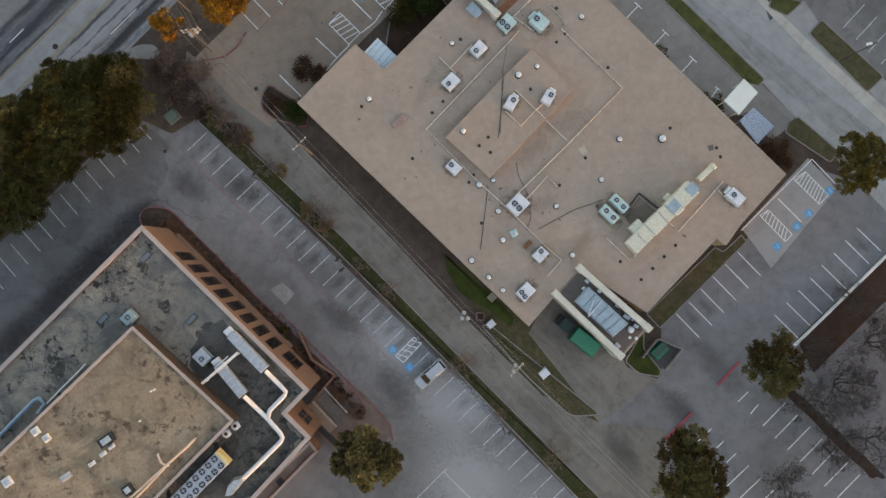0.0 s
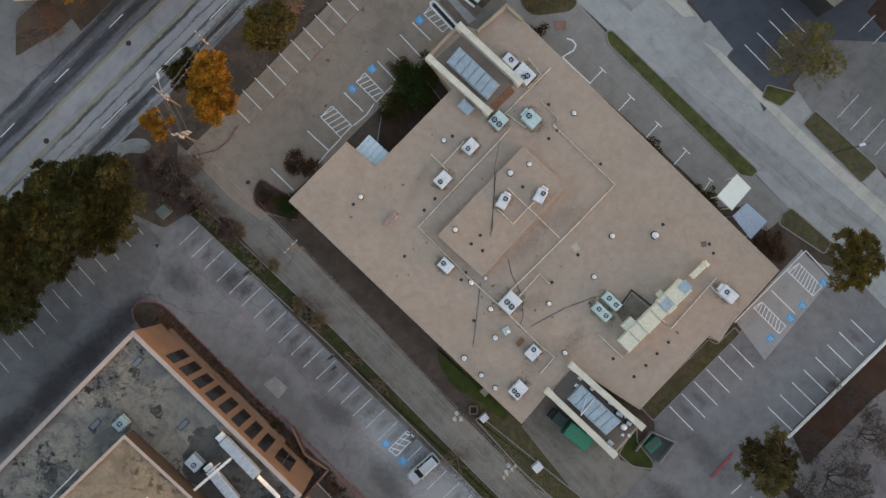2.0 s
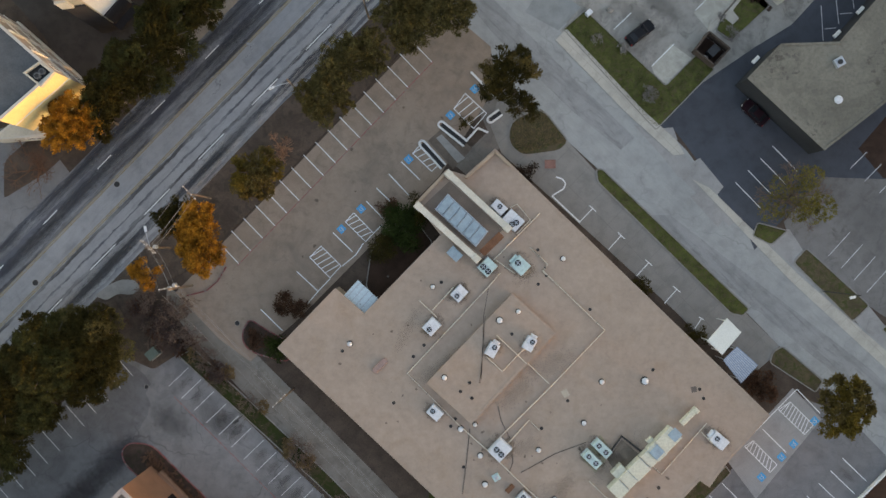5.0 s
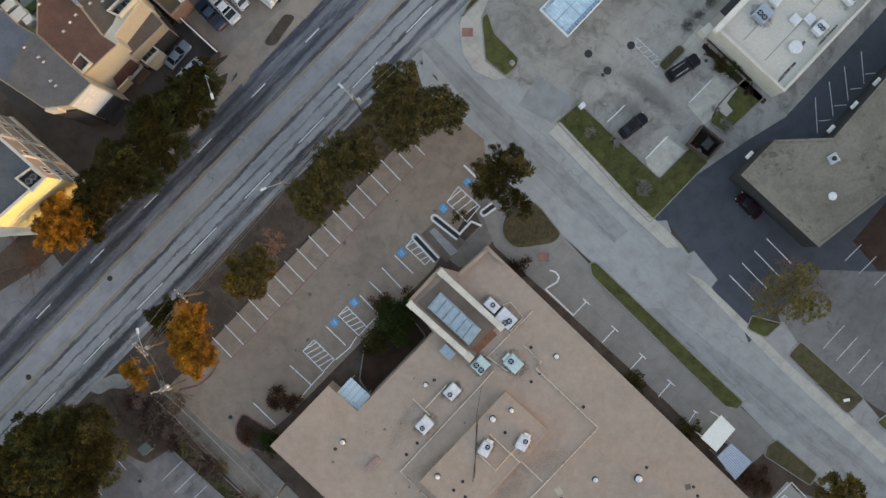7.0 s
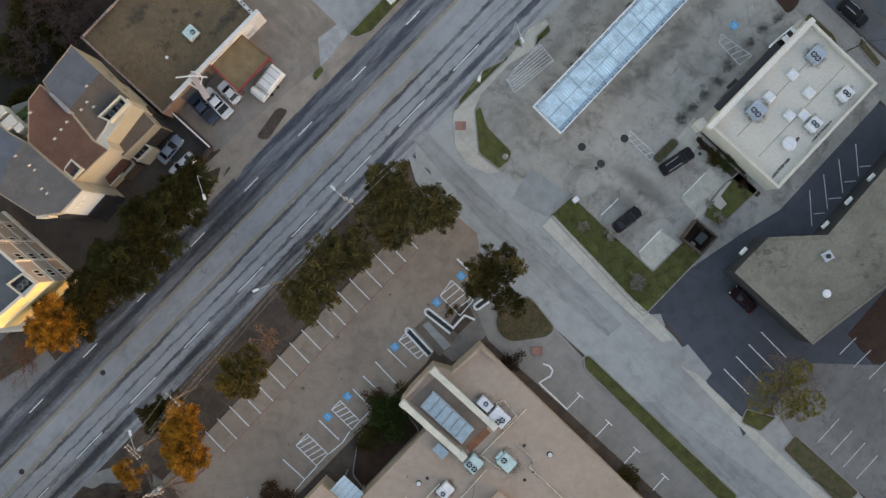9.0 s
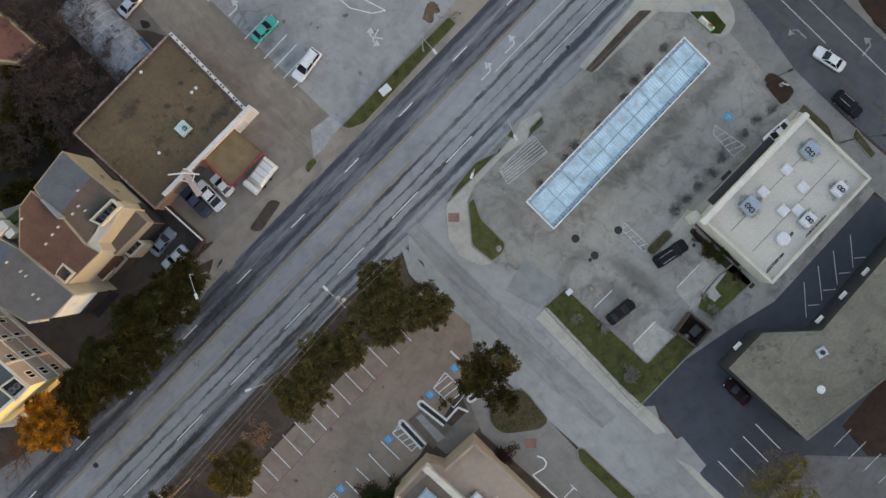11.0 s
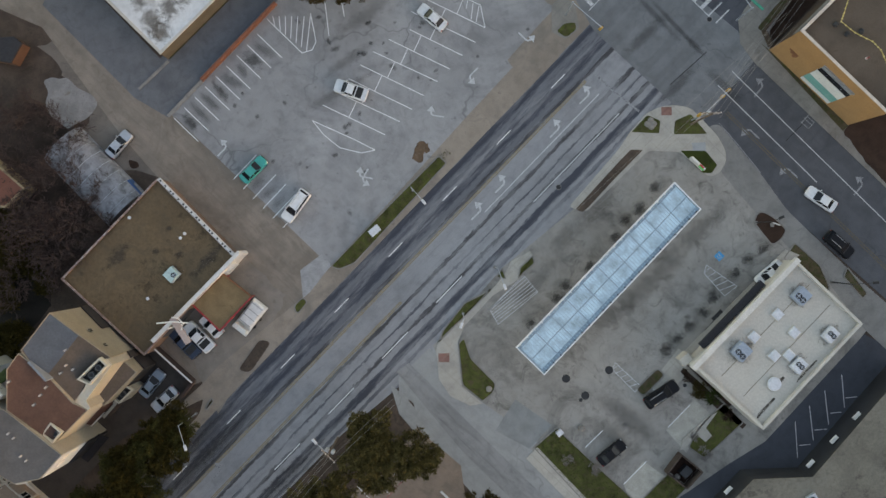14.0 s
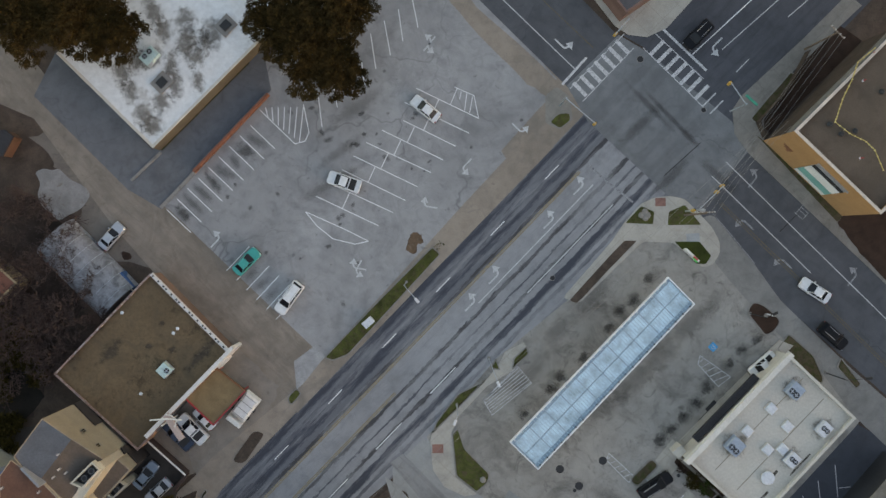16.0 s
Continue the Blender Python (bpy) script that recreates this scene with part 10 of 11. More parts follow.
def car(p, ang, kind, colour, label, length=None):
    """A road vehicle: shaped body, roof, pillars, panes, wheels, lamps and mirrors."""
    k = KINDS[kind]
    L, W, H, belt = length or k["L"], k["W"], k["H"], k["belt"]
    f = L / k["L"]
    mat = PAINT[colour]
    t = thing("car" if kind in ("sedan", "suv", "van") else "pickup_truck" if kind == "pickup" else "box_van", label, "car" if kind != "truck" else "van", (p[0], p[1], 0.0), group="vehicles")
    t.rotation_euler = (0, 0, radians(ang))

    def outline(e, n=3, x0=0.0, x1=0.0):
        a, b = L / 2 - e - x0, W / 2 - e
        return rounded([(-L / 2 + e + x1, -b), (a - 0.25, -b), (a, -b * 0.72), (a, b * 0.72), (a - 0.25, b), (-L / 2 + e + x1, b)], 0.28, n)
    body = Shape()
    rings = [(0.28, outline(0.05)), (0.5, outline(0.0)), (belt - 0.16, outline(0.02)), (belt, outline(0.14))]
    n = len(rings[0][1])
    body.add([(x, y, z + (0.10 * (0.5 - x / L) - 0.05 if i >= 2 else 0)) for i, (z, o) in enumerate(rings) for x, y in o],
             [(r * n + i, r * n + (i + 1) % n, (r + 1) * n + (i + 1) % n, (r + 1) * n + i) for r in range(len(rings) - 1) for i in range(n)] + [tuple(reversed(range(n))), tuple(range(3 * n, 4 * n))])
    part("body", body, mat, t, smooth=False)
    x0, x1, r0, r1 = k["foot"][0] * f, k["foot"][1] * f, k["roof"][0] * f, k["roof"][1] * f
    wb, wr = W / 2 - 0.13, W / 2 - 0.30
    zb, zr = belt - 0.02, H - 0.05
    part("roof", Shape().add([(r0, -wr, zr), (r0, wr, zr), (r1, wr, zr), (r1, -wr, zr), (r0 - 0.12, -wr + 0.1, H), (r0 - 0.12, wr - 0.1, H), (r1 + 0.12, wr - 0.1, H), (r1 + 0.12, -wr + 0.1, H)],
                             [(0, 1, 5, 4), (1, 2, 6, 5), (2, 3, 7, 6), (3, 0, 4, 7), (4, 5, 6, 7), (3, 2, 1, 0)]), mat, t)
    part("windshield", Shape().add([(x0, -wb, zb), (x0, wb, zb), (r0, wr, zr), (r0, -wr, zr), (x0 - 0.1, -wb, zb), (x0 - 0.1, wb, zb)], [(0, 1, 2, 3), (4, 3, 2, 5)]), car_glass, t)
    rear = mat if kind == "truck" else car_glass
    part("rear_window", Shape().add([(x1, wb, zb), (x1, -wb, zb), (r1, -wr, zr), (r1, wr, zr), (x1 + 0.1, wb, zb), (x1 + 0.1, -wb, zb)], [(0, 1, 2, 3), (4, 3, 2, 5)]), rear, t)
    for s in (-1, 1):
        part("side_window", Shape().add([(x0, s * wb, zb), (x1, s * wb, zb), (r1, s * wr, zr), (r0, s * wr, zr), (x0, s * (wb - 0.04), zb), (x1, s * (wb - 0.04), zb)], [(0, 1, 2, 3), (4, 5, 2, 3)]), rear if kind == "truck" else car_glass, t)
        for a, b in (((x0, s * wb, zb), (r0, s * wr, zr)), ((x1, s * wb, zb), (r1, s * wr, zr)), (((x0 + x1) / 2, s * (wb + 0.005), zb), ((r0 + r1) / 2, s * (wr + 0.005), zr))):
            part("pillar", Shape().tube([a, b], 0.045, 4), mat, t)
        part("headlight", Shape().box((L / 2 - 0.16, s * (W / 2 - 0.34), 0.62), (0.24, 0.36, 0.16), 0, 0.05), lamp_clear, t)
        part("tail_light", Shape().box((-L / 2 + 0.1, s * (W / 2 - 0.25), 0.72), (0.16, 0.3, 0.18), 0, 0.04), lamp_red, t)
        part("mirror", Shape().box((x0 - 0.25, s * (W / 2 + 0.06), belt - 0.02), (0.16, 0.2, 0.14), 0, 0.04), mat, t)
        for x in (L * 0.31, -L * 0.30):
            w = Shape()
            ring = [(math.cos(a) * 0.33, math.sin(a) * 0.33) for a in np.linspace(0, 2 * math.pi, 15)[:-1]]
            w.add([(x + c, s * y, 0.33 + z) for y in (W / 2 - 0.24, W / 2 - 0.01) for c, z in ring], [(i, (i + 1) % 14, 14 + (i + 1) % 14, 14 + i) for i in range(14)] + [tuple(range(14)), tuple(reversed(range(14, 28)))])
            wheel = part("tyre", w, tyre_mat, t)
            part("rim", Shape().add([(x + c * 0.62, s * (W / 2 - 0.003), 0.33 + z * 0.62) for c, z in ring], [tuple(range(14))]), rim_mat, wheel)
    part("bumper", Shape().box((L / 2 - 0.06, 0, 0.35), (0.2, W * 0.8, 0.22), 0, 0.06), trim_black, t)
    part("bumper", Shape().box((-L / 2 + 0.06, 0, 0.35), (0.2, W * 0.8, 0.22), 0, 0.06), trim_black, t)
    part("wiper_cowl", Shape().box((x0 + 0.06, 0, belt - 0.03), (0.14, W * 0.72, 0.045), 0, 0.01), trim_black, t)
    if kind == "suv":
        for s in (-1, 1):
            part("roof_rail", Shape().box(((r0 + r1) / 2, s * (wr - 0.16), H - 0.01), ((r0 - r1) * 0.8, 0.07, 0.07), 0, 0.02), rim_mat, t, "pale metal roof rail")
    if kind == "pickup":
        b0, b1, hw = -0.95 * f, -L / 2 + 0.14, W / 2 - 0.2
        part("bed_floor", Shape().box(((b0 + b1) / 2, 0, belt + 0.0), (b0 - b1, 2 * hw, 0.035), 0), trim_black, t, "black truck bed")
        for s in (-1, 1):
            part("bed_rail", Shape().box(((b0 + b1) / 2, s * (hw + 0.06), belt - 0.02), (b0 - b1, 0.12, 0.17), 0, 0.02), mat, t)
        part("tailgate", Shape().box((b1, 0, belt - 0.02), (0.08, 2 * hw, 0.17), 0, 0.02), mat, t)
    return t


car((-0.77, -16.93), 221, "suv", "silver", "silver estate car parked in the brick lot", 5.2)
car((33.14, 67.93), 38, "sedan", "black", "black saloon parked beside the lawn", 4.6)
car((40.49, 76.37), 33, "suv", "black", "long black sport utility car beside the planted island", 5.4)
car((50.05, 56.01), 135, "sedan", "maroon", "dark maroon car beside the grey building", 4.4)
car((-18.57, 109.87), 45, "sedan", "teal", "bright teal saloon in the upper lot", 4.6)
car((-12.47, 104.53), 233, "suv", "white", "white sport utility car in the upper lot", 5.3)
car((-4.16, 121.23), 160, "pickup", "white", "white pickup with a black bed in the upper lot", 5.0)
car((7.76, 131.65), 140, "sedan", "white", "white saloon with a dark rear window in the upper lot", 4.8)
car((-38.06, 113.86), 48, "sedan", "silver", "pale silver saloon on the gravel drive", 4.5)
shed = thing("garden_shed", "small shed with a dark roof and an orange-brown wall", "shed")
part("roof", Shape().prism([(-56.36, 129.04), (-52.17, 129.22), (-50.90, 128.24), (-52.58, 125.37), (-56.43, 126.07)], 2.4, 2.6, inset=0.1), plain("black_felt_roof", (0.025, 0.025, 0.03), 0.8), shed)
part("wall", Shape().prism(shrunk([(-56.36, 129.04), (-52.17, 129.22), (-50.90, 128.24), (-52.58, 125.37), (-56.43, 126.07)], 0.12), -0.05, 2.41), worn("orange_brown_boards", (0.12, 0.065, 0.042), 0.9), shed)
car((-33.80, 78.91), 50, "sedan", "steel_blue", "blue-grey car in the shaded yard", 4.6)
car((-32.01, 76.57), 222, "sedan", "silver", "pale car with dark windows in the shaded yard", 4.4)
car((-26.86, 85.61), 134, "pickup", "white", "white pickup beneath the garage front", 5.2)
car((-28.94, 84.81), 134, "pickup", "navy", "dark blue pickup beneath the garage front", 5.4)
car((-25.03, 87.16), 134, "sedan", "white", "white car half beneath the red canopy", 3.8)
tl = thing("utility_trailer", "white covered flatbed trailer beside the red canopy", "trailer")
part("bed", Shape().box((-19.35, 88.4, 0.55), (5.3, 2.5, 0.35), 51, 0.05), white_frame, tl)
part("cover", Shape().box((-18.9, 88.95, 0.9), (3.6, 2.3, 0.9), 51, 0.25), plain("white_tarp_cover", (0.72, 0.71, 0.70), 0.7, 0.0, 0.3, 0.1, 1.5), tl)
for k in range(4):
    part("strap", Shape().box((-19.9 + 0.62 * k, 87.7 + 0.78 * k, 1.78), (0.12, 2.0, 0.05), 51), insul_grey, tl)
part("front_rack", Shape().box((-20.6, 86.85, 0.9), (0.7, 2.3, 1.1), 51, 0.08), white_frame, tl)
for a, b in ((-0.9, -1.2), (0.5, -1.2), (-0.9, 1.2), (0.5, 1.2)):
    w = Vector((a, b)) @ Matrix.Rotation(radians(-51), 2)
    part("wheel", Shape().cyl((-19.35 + w.x, 88.4 + w.y, 0.0), 0.3, 0.5, 12), tyre_mat, tl)
car((47.33, 141.73), 224, "suv", "black", "black car waiting at the crosswalk", 4.9)
car((63.97, 104.53), 146, "sedan", "white", "white saloon on the cross street", 4.9)
car((66.53, 97.86), -42, "suv", "black", "dark car on the cross street", 4.7)
car((56.38, 93.75), 220, "pickup", "white", "white pickup beside the store", 4.6)
# ---- poles, wires, lamps, signals ----
pole_wood = worn("weathered_pole_wood", (0.17, 0.13, 0.10), 0.95, big=2, amount=0.3)
insul = plain("grey_insulator", (0.5, 0.48, 0.46), 0.4)
wire_mat = plain("aluminium_wire", (0.27, 0.26, 0.25), 0.7, 0.0)


def utility_pole(p, high, ang, arms=1, can=0, lamp=None, lean=(0, 0)):
    """A wooden pole with crossarms, insulators, transformer cans and a lamp arm."""
    t = thing("utility_pole", "weathered wooden utility pole with crossarms" if not can else "wooden utility pole with grey transformer cans", "utility pole", group="utility poles")
    part("pole", Shape().tube([(p[0], p[1], -0.1), (p[0], p[1], high + 0.4)], 0.17, 8, 0.11), pole_wood, t)
    co, si = math.cos(radians(ang)), math.sin(radians(ang))
    for k in range(arms):
        z = high - 0.9 * k
        off = 0.16
        arm = part("crossarm", Shape().wall((p[0] - co * 1.25 - si * off, p[1] - si * 1.25 + co * off), (p[0] + co * 1.25 - si * off, p[1] + si * 1.25 + co * off), 0.12, z - 0.12, z + 0.02), worn("grey_arm_wood", (0.30, 0.25, 0.21), 0.9) if "grey_arm_wood" not in bpy.data.materials else bpy.data.materials["grey_arm_wood"], t)
        for s in (-1.15, -0.45, 0.45, 1.15):
            part("insulator", Shape().lathe((p[0] + co * s - si * off, p[1] + si * s + co * off, z + 0.02), [(0.05, 0), (0.1, 0.06), (0.06, 0.14), (0.09, 0.2), (0.04, 0.26)], 8), insul, arm)
    for k in range(can):
        a = radians(ang + 60 + 110 * k)
        c = (p[0] + math.cos(a) * 0.5, p[1] + math.sin(a) * 0.5, high - 2.6)
        can_ob = part("transformer", Shape().lathe(c, [(0.26, 0), (0.28, 0.05), (0.28, 0.85), (0.2, 0.95)], 12), galv, t)
        part("bushing", Shape().cyl((c[0], c[1], c[2] + 0.95), 0.05, 0.2, 6), insul, can_ob)
    if lamp:
        a = radians(lamp)
        e = (p[0] + math.cos(a) * 2.6, p[1] + math.sin(a) * 2.6)
        part("lamp_arm", Shape().tube([(p[0], p[1], high - 1.6), (*lerp(p, e, 0.5), high - 1.1), (*e, high - 0.9)], 0.05, 6), galv, t)
        part("lamp_head", Shape().box((*e, high - 1.05), (0.85, 0.34, 0.18), lamp, 0.06), steel_white, t)
    return t


def wires(p, q, h0, h1, offs, sag=0.5):
    a = math.atan2(q[1] - p[1], q[0] - p[0]) + math.pi / 2
    for o, dz in offs:
        pts = []
        for k in range(13):
            s = k / 12
            c = lerp(p, q, s)
            pts.append((c[0] + math.cos(a) * o, c[1] + math.sin(a) * o, h0 + (h1 - h0) * s + dz - sag * 4 * s * (1 - s)))
        tagged(part("overhead_wire", Shape().tube(pts, 0.014, 4), wire_mat), "thin sagging overhead wire between the poles", "wire", "overhead wires")


P1, P2, P3, P4, P5 = (-30.51, 43.92), (-33.31, 31.02), (-18.49, 15.66), (4.06, -7.89), (11.21, -15.19)
P6, P7, P8 = (-6.92, 70.48), (-17.20, 59.37), (-36.45, 36.64)
utility_pole(P1, 10.6, -45, 1, 0)
utility_pole(P2, 10.6, 10, 2, 2)
utility_pole(P8, 10.0, -45, 2, 1, 100)
utility_pole(P3, 10.0, 45, 1)
utility_pole(P4, 10.0, 45, 0, 3)
utility_pole(P5, 10.0, 45, 2, 2)
utility_pole(P6, 10.6, -45, 1, 2, 135)
utility_pole(P7, 9.6, -45, 0, 0, 200)
P0, P9 = along(130, 50.6), (P5[0] + 26, P5[1] - 26)
three, two = [(-1.1, 0.2), (0.4, 0.2), (1.1, 0.2)], [(-0.25, -1.4), (0.3, -2.0)]
for p, q, h0, h1 in ((P0, P6, 10.6, 10.6), (P6, P1, 10.6, 10.6), (P2, P3, 10.6, 10.0), (P3, P4, 10.0, 10.0), (P4, P5, 10.0, 10.0), (P5, P9, 10.0, 9.0)):
    wires(p, q, h0, h1, three + (two if p is not P0 else []), 0.55)
wires(P1, P8, 10.8, 10.2, three, 0.4)
wires(P1, P8, 9.2, 8.6, [(-0.2, 0), (0.25, -0.4)], 0.5)
wires(P8, P2, 10.2, 10.8, three, 0.8)
wires(P8, P2, 8.8, 9.0, [(-0.3, 0)], 0.9)
utility_pole((45.31, 115.74), 9.5, 0, 2, 1)
utility_pole((63.02, 139.59), 9.5, -45, 1)
PE, PF = (45.31, 115.74), (63.02, 139.59)
wires(PE, PF, 9.5, 9.5, [(-1.1, 0.2), (-0.4, 0.2), (0.4, 0.2), (1.1, 0.2), (0, -1.5), (0.2, -2.2)], 0.5)


def street_lamp(base, head, high, label="slender street lamp with a white head", double=False):
    t = thing("street_lamp", label, "street lamp", group="street lamps")
    part("pole", Shape().tube([(*base, 0), (*base, high)], 0.09, 8, 0.06), trim_black if "dark" in label else galv, t)
    part("arm", Shape().tube([(*base, high), (*head, high + 0.25)], 0.045, 6), trim_black if "dark" in label else galv, t)
    part("head", Shape().box((*head, high + 0.15), (0.8, 0.36, 0.18), angle_of(base, head), 0.06), steel_white if "white" in label else trim_black, t)
    part("base_plate", Shape().cyl((*base, 0), 0.22, 0.35, 10), kerb_mat, t)
    return t


street_lamp((-27.64, 74.29), (-26.67, 71.33), 8)
street_lamp((60.09, 29.53), (58.88, 29.29), 11, "tall dark street lamp with a white head")
street_lamp((4.62, 106.57), (6.36, 104.47), 8)
street_lamp((11.70, 88.48), (11.30, 87.47), 7)
street_lamp((16.46, 95.21), (17.36, 92.70), 7)
street_lamp((54.69, 101.24), (55.88, 101.77), 6, "dark twin-headed car park lamp")
street_lamp((65.77, 92.38), (68.91, 92.58), 6, "dark car park lamp")
for p in ((-14.28, -0.21), (-2.65, -11.68), (9.86, -24.73), (-26.01, 11.75), (-9.62, -32.61), (-13.84, -1.80)):
    street_lamp(p, (p[0] + 0.6, p[1] + 0.4), 6, "dark car park lamp beside the stalls")


def signal(p, z=5.6, ang=45):
    t = thing("traffic_signal", "yellow traffic signal hung over the junction", "traffic light", group="traffic signals")
    part("housing", Shape().box((*p, z - 0.5), (0.42, 0.34, 1.05), ang, 0.05), plain("signal_yellow", (0.5, 0.30, 0.05), 0.5) if "signal_yellow" not in bpy.data.materials else bpy.data.materials["signal_yellow"], t)
    for k in range(3):
        part("visor", Shape().box((p[0] + math.cos(radians(ang)) * 0.27, p[1] + math.sin(radians(ang)) * 0.27, z - 0.42 + 0.31 * k), (0.14, 0.26, 0.2), ang), black_grille, t)


mast = thing("signal_mast", "grey signal mast across the junction", "signal mast")
part("pole", Shape().tube([(*(36.00, 142.66), 0), (*(36.00, 142.66), 6.4)], 0.12, 8), galv, mast)
part("mast_arm", Shape().tube([(*(36.00, 142.66), 6.1), (*(34.11, 140.59), 6.2)], 0.07, 6), galv, mast)
for p in ((50.03, 133.76), (34.26, 140.74), (31.25, 128.43), (48.90, 119.60), (44.81, 116.22), (48.11, 118.75)):
    signal(p)
mast = thing("signal_mast", "grey signal mast with a green street sign", "signal mast")
part("pole", Shape().tube([(*(52.11, 130.78), 0), (*(52.11, 130.78), 6.4)], 0.12, 8), galv, mast)
part("mast_arm", Shape().tube([(*(52.11, 130.78), 6.1), (*(50.03, 133.76), 6.2)], 0.07, 6), galv, mast)
part("sign", Shape().wall((52.28, 132.10), (53.83, 130.68), 0.35, 5.6, 5.75), plain("green_sign_sheet", (0.03, 0.30, 0.20), 0.5), mast)
mast = thing("signal_mast", "grey signal mast at the corner", "signal mast")
part("pole", Shape().tube([(*(27.30, 131.91), 0), (*(27.30, 131.91), 6.4)], 0.12, 8), galv, mast)
part("mast_arm", Shape().tube([(*(27.30, 131.91), 6.1), (*(31.25, 128.43), 6.2)], 0.07, 6), galv, mast)
mast = thing("signal_mast", "grey signal mast on the junction lawn", "signal mast")
part("pole", Shape().tube([(*(45.43, 116.29), 0), (*(45.43, 116.29), 6.4)], 0.12, 8), galv, mast)
part("mast_arm", Shape().tube([(*(45.43, 116.29), 6.1), (*(48.90, 119.60), 6.2)], 0.07, 6), galv, mast)

# ---- bins, cabinets, lids, kerbs ----
green_steel = plain("green_painted_steel", (0.01, 0.13, 0.075), 0.55, 0.0, 0.4, 0.2)
t = thing("compactor", "long green steel refuse compactor beside the wing", "refuse compactor")
c0, c1 = (20.23, -10.79), (23.53, -13.44)
part("body", Shape().box((*lerp(c0, c1, 0.5), 0.15), (length_of(c0, c1), 2.3, 2.0), angle_of(c0, c1), 0.08), green_steel, t)
part("lid", Shape().box((*lerp(c0, c1, 0.5), 2.15), (length_of(c0, c1) * 0.96, 2.1, 0.08), angle_of(c0, c1)), plain("bright_green_cover", (0.015, 0.20, 0.12), 0.5), t)
for k in range(5):
    part("rib", Shape().box((*lerp(c0, c1, 0.1 + 0.2 * k), 0.15), (0.1, 2.42, 2.02), angle_of(c0, c1)), green_steel, t)
t = thing("ram_unit", "dark green ram unit of the compactor", "refuse compactor")
part("body", Shape().box((*(19.24, -9.68), 0.0), (1.9, 1.7, 1.6), -40, 0.06), plain("dark_green_steel", (0.015, 0.04, 0.035), 0.6), t)
part("hopper", Shape().box((*(18.32, -9.01), 0.0), (0.9, 1.5, 1.1), -40, 0.05), black_grille, t)
t = thing("bin_screen", "low weathered block screen round the bin pad", "wall")
for a, b in (((30.6, -14.6), (32.9, -11.75)), ((32.9, -11.75), (36.5, -13.3)), ((36.5, -13.3), (34.1, -16.35))):
    part("run", Shape().wall(a, b, 0.2, 0.0, 0.9), kerb_mat, t)
t = thing("refuse_bin", "green steel refuse bin on the concrete pad", "refuse bin")
part("body", Shape().box((*(33.01, -13.53), 0.15), (2.2, 1.5, 1.2), 42, 0.05), green_steel, t)
part("lid", Shape().box((*(33.15, -13.27), 1.35), (2.2, 0.75, 0.06), 42), plain("dark_plastic_lid", (0.03, 0.07, 0.06), 0.6), t)
part("wheel", Shape().cyl((*(32.69, -14.51), 0), 0.1, 0.15, 8), rubber, t)
for p, sx, sy, h, m, lab in (((8.17, -9.58), 1.1, 0.9, 0.9, steel_white, "white electrical cabinet in the dry grass"), ((16.02, -16.84), 1.3, 1.1, 1.0, steel_white, "white electrical cabinet in the dry grass"), ((-38.97, 21.13), 1.7, 1.3, 1.2, plain("dull_grey_green_steel", (0.085, 0.12, 0.105), 0.6), "dull grey-green transformer cabinet in the earth bed"),
                             ((-1.02, 100.78), 1.6, 1.0, 0.9, steel_white, "white utility cabinet on the verge"), ((25.6, 70.9), 0.9, 0.7, 0.8, steel_white, "white utility cabinet on the lawn")):
    t = thing("electrical_cabinet", lab, "cabinet", group="utility cabinets")
    part("body", Shape().box((*p, 0.05), (sx, sy, h), 40, 0.05), m, t)
    part("lid", Shape().box((*p, 0.05 + h), (sx * 1.05, sy * 1.05, 0.06), 40, 0.02), m, t)
    part("plinth", Shape().box((*p, 0.0), (sx * 1.2, sy * 1.2, 0.08), 40), kerb_mat, t)
for p, r in (((-26.72, 25.40), 0.33), ((-56.52, 31.60), 0.42), ((-27.81, 13.64), 0.3), ((-40.21, 16.06), 0.3), ((39.07, 138.50), 0.45), ((25.93, 106.80), 0.35), ((48.22, 130.99), 0.35), ((-44.36, 46.10), 0.4)):
    t = thing("manhole_cover", "round dark iron manhole cover in the pavement", "manhole cover", group="manhole covers")
    part("lid", Shape().cyl((*p, -0.02), r, 0.05, 18), rubber, t)
    part("rim", Shape().lathe((*p, -0.02), [(r * 1.15, 0), (r * 1.15, 0.045), (r, 0.045)], 18), kerb_mat, t)
t = thing("planter_box", "square brown timber planter in the verge", "planter")
for a, b in (((-0.55, -0.55), (0.55, -0.55)), ((0.55, -0.55), (0.55, 0.55)), ((0.55, 0.55), (-0.55, 0.55)), ((-0.55, 0.55), (-0.55, -0.55))):
    part("side", Shape().wall((6.62 + a[0], -8.45 + a[1]), (6.62 + b[0], -8.45 + b[1]), 0.22, 0.0, 0.5), worn("brown_timber", (0.16, 0.115, 0.095), 0.9) if "brown_timber" not in bpy.data.materials else bpy.data.materials["brown_timber"], t)
part("soil", Shape().box((6.62, -8.45, 0.0), (1.0, 1.0, 0.3), 0), mulch, t)
t = thing("utility_box", "dull tan utility box against the wall", "utility box")
part("body", Shape().box((8.3, -5.6, 0.0), (1.1, 1.0, 1.1), 45, 0.05), worn("dull_tan_steel", (0.2, 0.175, 0.14), 0.7), t)
part("lid", Shape().box((8.3, -5.6, 1.1), (1.15, 1.05, 0.05), 45), worn("dull_tan_lid", (0.24, 0.21, 0.17), 0.7), t)
wk = thing("white_kerb", "white-painted kerb round the sunken ramp", "kerb")
white_kerb = worn("white_kerb_paint", (0.68, 0.68, 0.67), 0.8, big=1, amount=0.1)


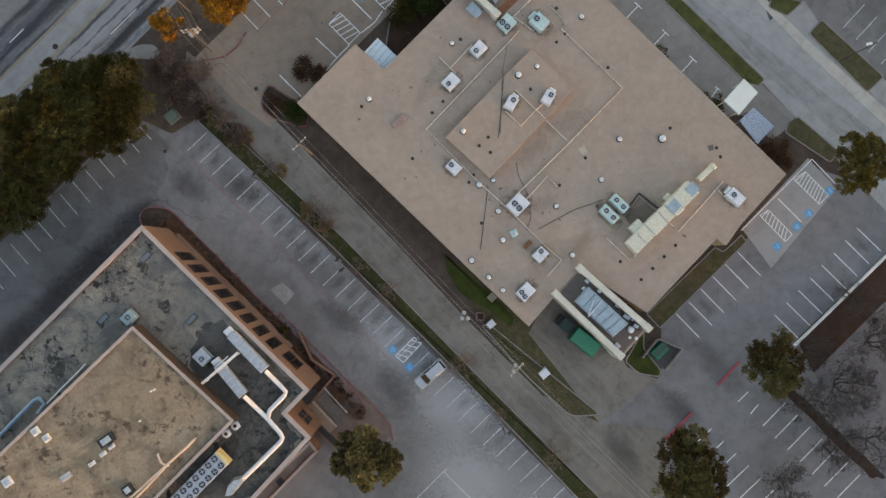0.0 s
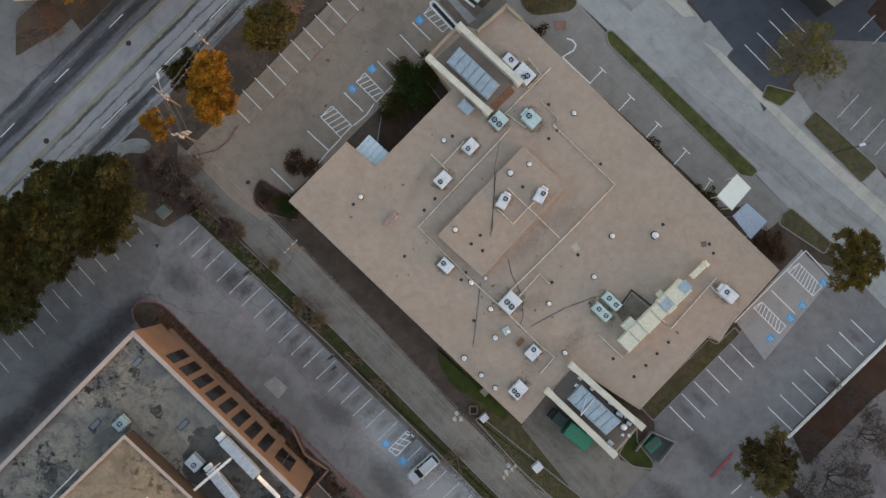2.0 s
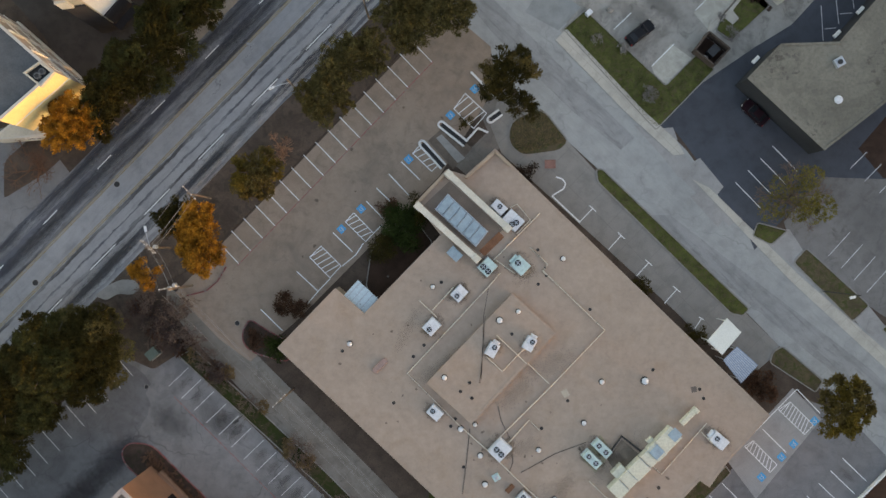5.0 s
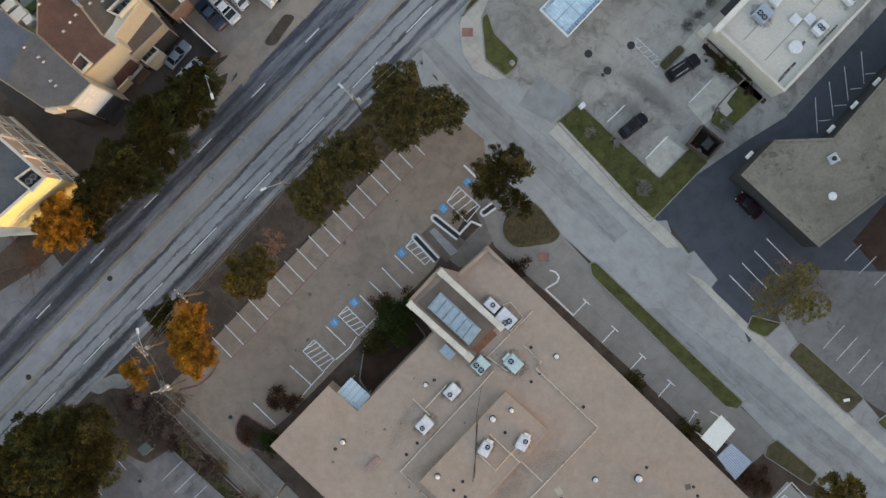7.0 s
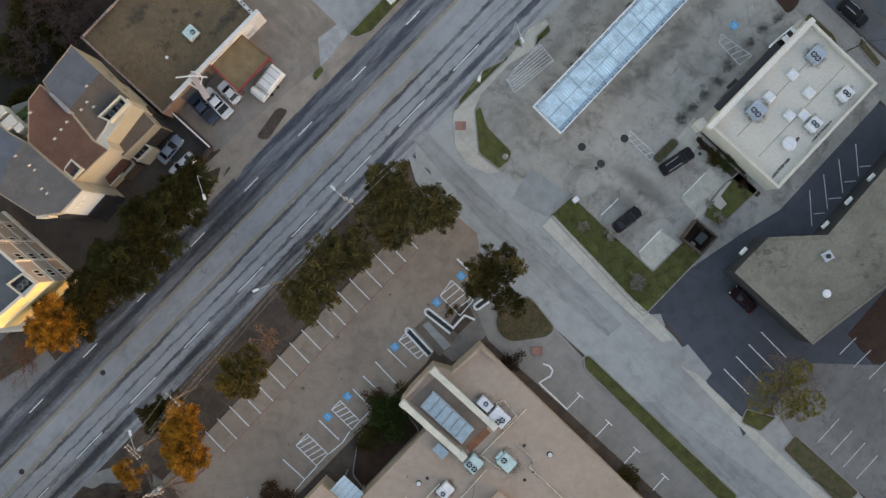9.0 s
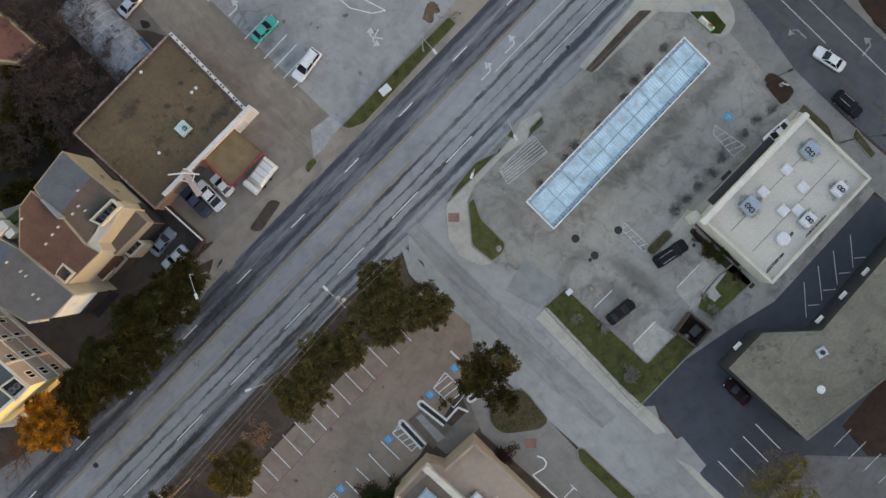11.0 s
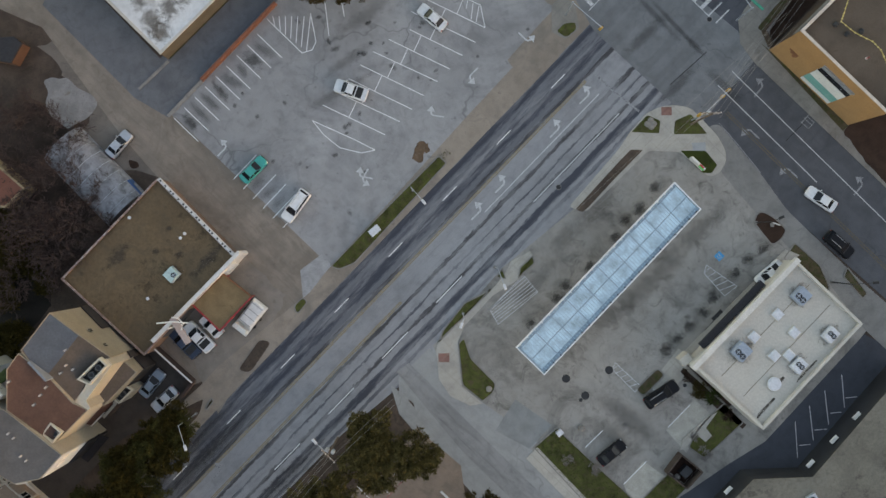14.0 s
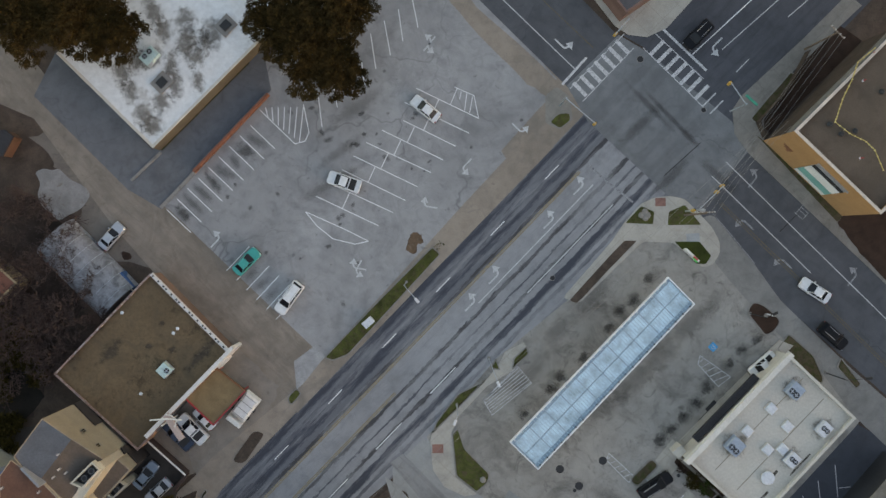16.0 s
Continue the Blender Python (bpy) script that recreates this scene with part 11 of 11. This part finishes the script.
def hairpin(a, b, w):
    """A rounded loop of kerb about a dark slot, from its round end a to its open end b."""
    d = Vector((b[0] - a[0], b[1] - a[1])).normalized()
    n = Vector((-d.y, d.x)) * w / 2
    pts = [(b[0] + n.x, b[1] + n.y)] + [(a[0] + n.x * math.cos(t) - d.x * w / 2 * math.sin(t), a[1] + n.y * math.cos(t) - d.y * w / 2 * math.sin(t)) for t in np.linspace(0, math.pi, 9)] + [(b[0] - n.x, b[1] - n.y)]
    for p, q in zip(pts, pts[1:]):
        part("run", Shape().wall(p, q, 0.3, 0, 0.22), white_kerb, wk)
    part("slot_floor", Shape().strip(a, b, w - 0.2, 0.03, 0.02), rubber, wk)


hairpin((0.86, 51.80), (4.00, 48.35), 0.9)
hairpin((3.72, 54.62), (7.29, 51.75), 0.9)
hairpin((11.00, 55.31), (12.52, 56.38), 0.9)
for a, b in (((7.30, 52.08), (9.15, 54.07)), ((9.15, 54.07), (10.65, 53.39)), ((8.13, 62.39), (12.30, 58.18))):
    part("run", Shape().wall(a, b, 0.3, 0, 0.2), white_kerb, wk)
place("ramp_floor", Shape().prism([(1.70, 52.22), (4.22, 54.45), (8.29, 51.07), (5.42, 48.00)], -0.1, 0.02), worn("brown_ramp_concrete", (0.15, 0.118, 0.095), 0.9, big=0.6, amount=0.3), "brown stained ramp down to the entrance", "ramp")
place("ramp_slab", Shape().prism([(2.95, 52.62), (3.71, 53.20), (7.19, 49.66), (6.10, 48.92)], -0.1, 0.035), worn("pale_ramp_slab", (0.29, 0.28, 0.265), 0.9, big=0.6, amount=0.2), "pale slab in the middle of the ramp", "ramp")
fence = thing("lot_fence", "long white kerb wall along the east lot", "fence")
part("run", Shape().wall((53.37, -12.79), (73.08, 6.26), 0.25, 0, 0.6), white_kerb, fence)
for k in range(9):
    p = lerp((53.71, -12.46), (73.08, 6.26), k / 8)
    part("post", Shape().box((*p, 0), (0.16, 0.16, 0.75), 45), white_kerb, fence)
place("earth_bank", Shape().prism([(54.24, -12.86), (73.45, 5.70), (80.22, 2.49), (66.56, -6.80), (56.33, -16.90)], -0.15, 0.02), mulch, "dark leaf-strewn bank behind the lot", "bank")
place("earth_bank", Shape().prism(ragged([(51.58, -19.65), (52.79, -18.83), (57.03, -22.76), (63.57, -29.08), (67.05, -32.51), (64.64, -32.50), (60.29, -28.36)], 0.2, 4), -0.15, 0.012), mulch, "dark leaf-strewn strip behind the stalls", "bank")
for a, b in (((-23.15, -7.76), (-10.99, -20.15)), ((-10.99, -20.15), (-6.80, -24.34)), ((-6.80, -24.34), (-6.38, -26.84))):
    place("red_kerb", Shape().wall(a, b, 0.2, -0.05, 0.14), red_kerb_mat, "faded red-painted kerb of the fire lane", "kerb")
for a, b in (((41.96, -18.72), (45.18, -15.20)), ((33.91, -26.93), (38.14, -22.74))):
    place("red_kerb", Shape().wall(a, b, 0.36, -0.05, 0.15), worn("bright_red_kerb_paint", (0.32, 0.07, 0.085), 0.8, big=0.8, fine=6, amount=0.3), "red-painted kerb of the fire lane", "kerb")
for a, b in (((-34.16, 29.54), (-31.3, 30.2)), ((-31.3, 30.2), (-29.6, 31.6)), ((-29.6, 31.6), (-28.2, 33.9))):
    place("red_kerb", Shape().wall(a, b, 0.18, -0.05, 0.15), red_kerb_mat, "faded red-painted kerb of the fire lane", "kerb")
place("fire_line", Shape().strip((-36.19, 14.63), (-11.00, -10.95), 0.1, 0.006).strip((-11.00, -10.95), (2.41, -23.52), 0.1, 0.006).strip((2.41, -23.52), (2.25, -28.53), 0.1, 0.006).strip((2.25, -28.53), (-0.94, -32.70), 0.1, 0.006), red_paint, "faded red fire-lane line across the lot", "road marking")
place("lot_patch", Shape().prism([(-24.58, -4.49), (-22.74, -3.40), (-20.90, -5.08), (-22.31, -6.76)], -0.1, 0.004), worn("pale_concrete_patch", (0.245, 0.24, 0.238), 0.9, big=0.8, amount=0.2), "pale square concrete patch in the lot", "pavement")
place("drive_apron", Shape().prism([(-12.07, 95.13), (-8.72, 97.57), (-7.11, 95.06), (-11.73, 90.97)], -0.1, 0.012), worn("pale_apron", (0.32, 0.32, 0.325), 0.9, big=0.6), "pale concrete drive apron", "pavement")
place("drive_apron", Shape().prism([(36.84, 49.20), (38.51, 49.86), (39.75, 48.34), (40.57, 46.66), (38.90, 46.51)], -0.1, 0.014), bpy.data.materials["pale_apron_concrete"], "pale concrete drive apron", "pavement")
place("drive_apron", Shape().prism([(40.55, 43.74), (41.81, 44.31), (45.53, 40.35), (44.69, 39.10)], -0.1, 0.014), bpy.data.materials["pale_apron_concrete"], "pale concrete drive apron", "pavement")
place("verge_dirt", Shape().prism(ragged([(4.52, 111.16), (4.87, 112.65), (5.72, 113.80), (6.87, 113.45), (7.19, 112.29), (6.19, 111.80), (5.84, 110.65)], 0.25, 3), -0.1, 0.012), worn("rusty_debris", (0.13, 0.085, 0.055), 0.95, big=0.9, amount=0.5, stain=(0.22, 0.19, 0.16)), "patch of bare dirt and rubble in the lot", "dirt")
place("verge_dirt", Shape().prism([along(54, 69.95), along(108, 69.95), along(109.5, 73.9), along(92, 73.6), along(80, 73.2), along(62, 72.7), along(54, 71.9)], -0.1, 0.0125), verge_mat, "bare sandy verge along the boulevard", "verge")
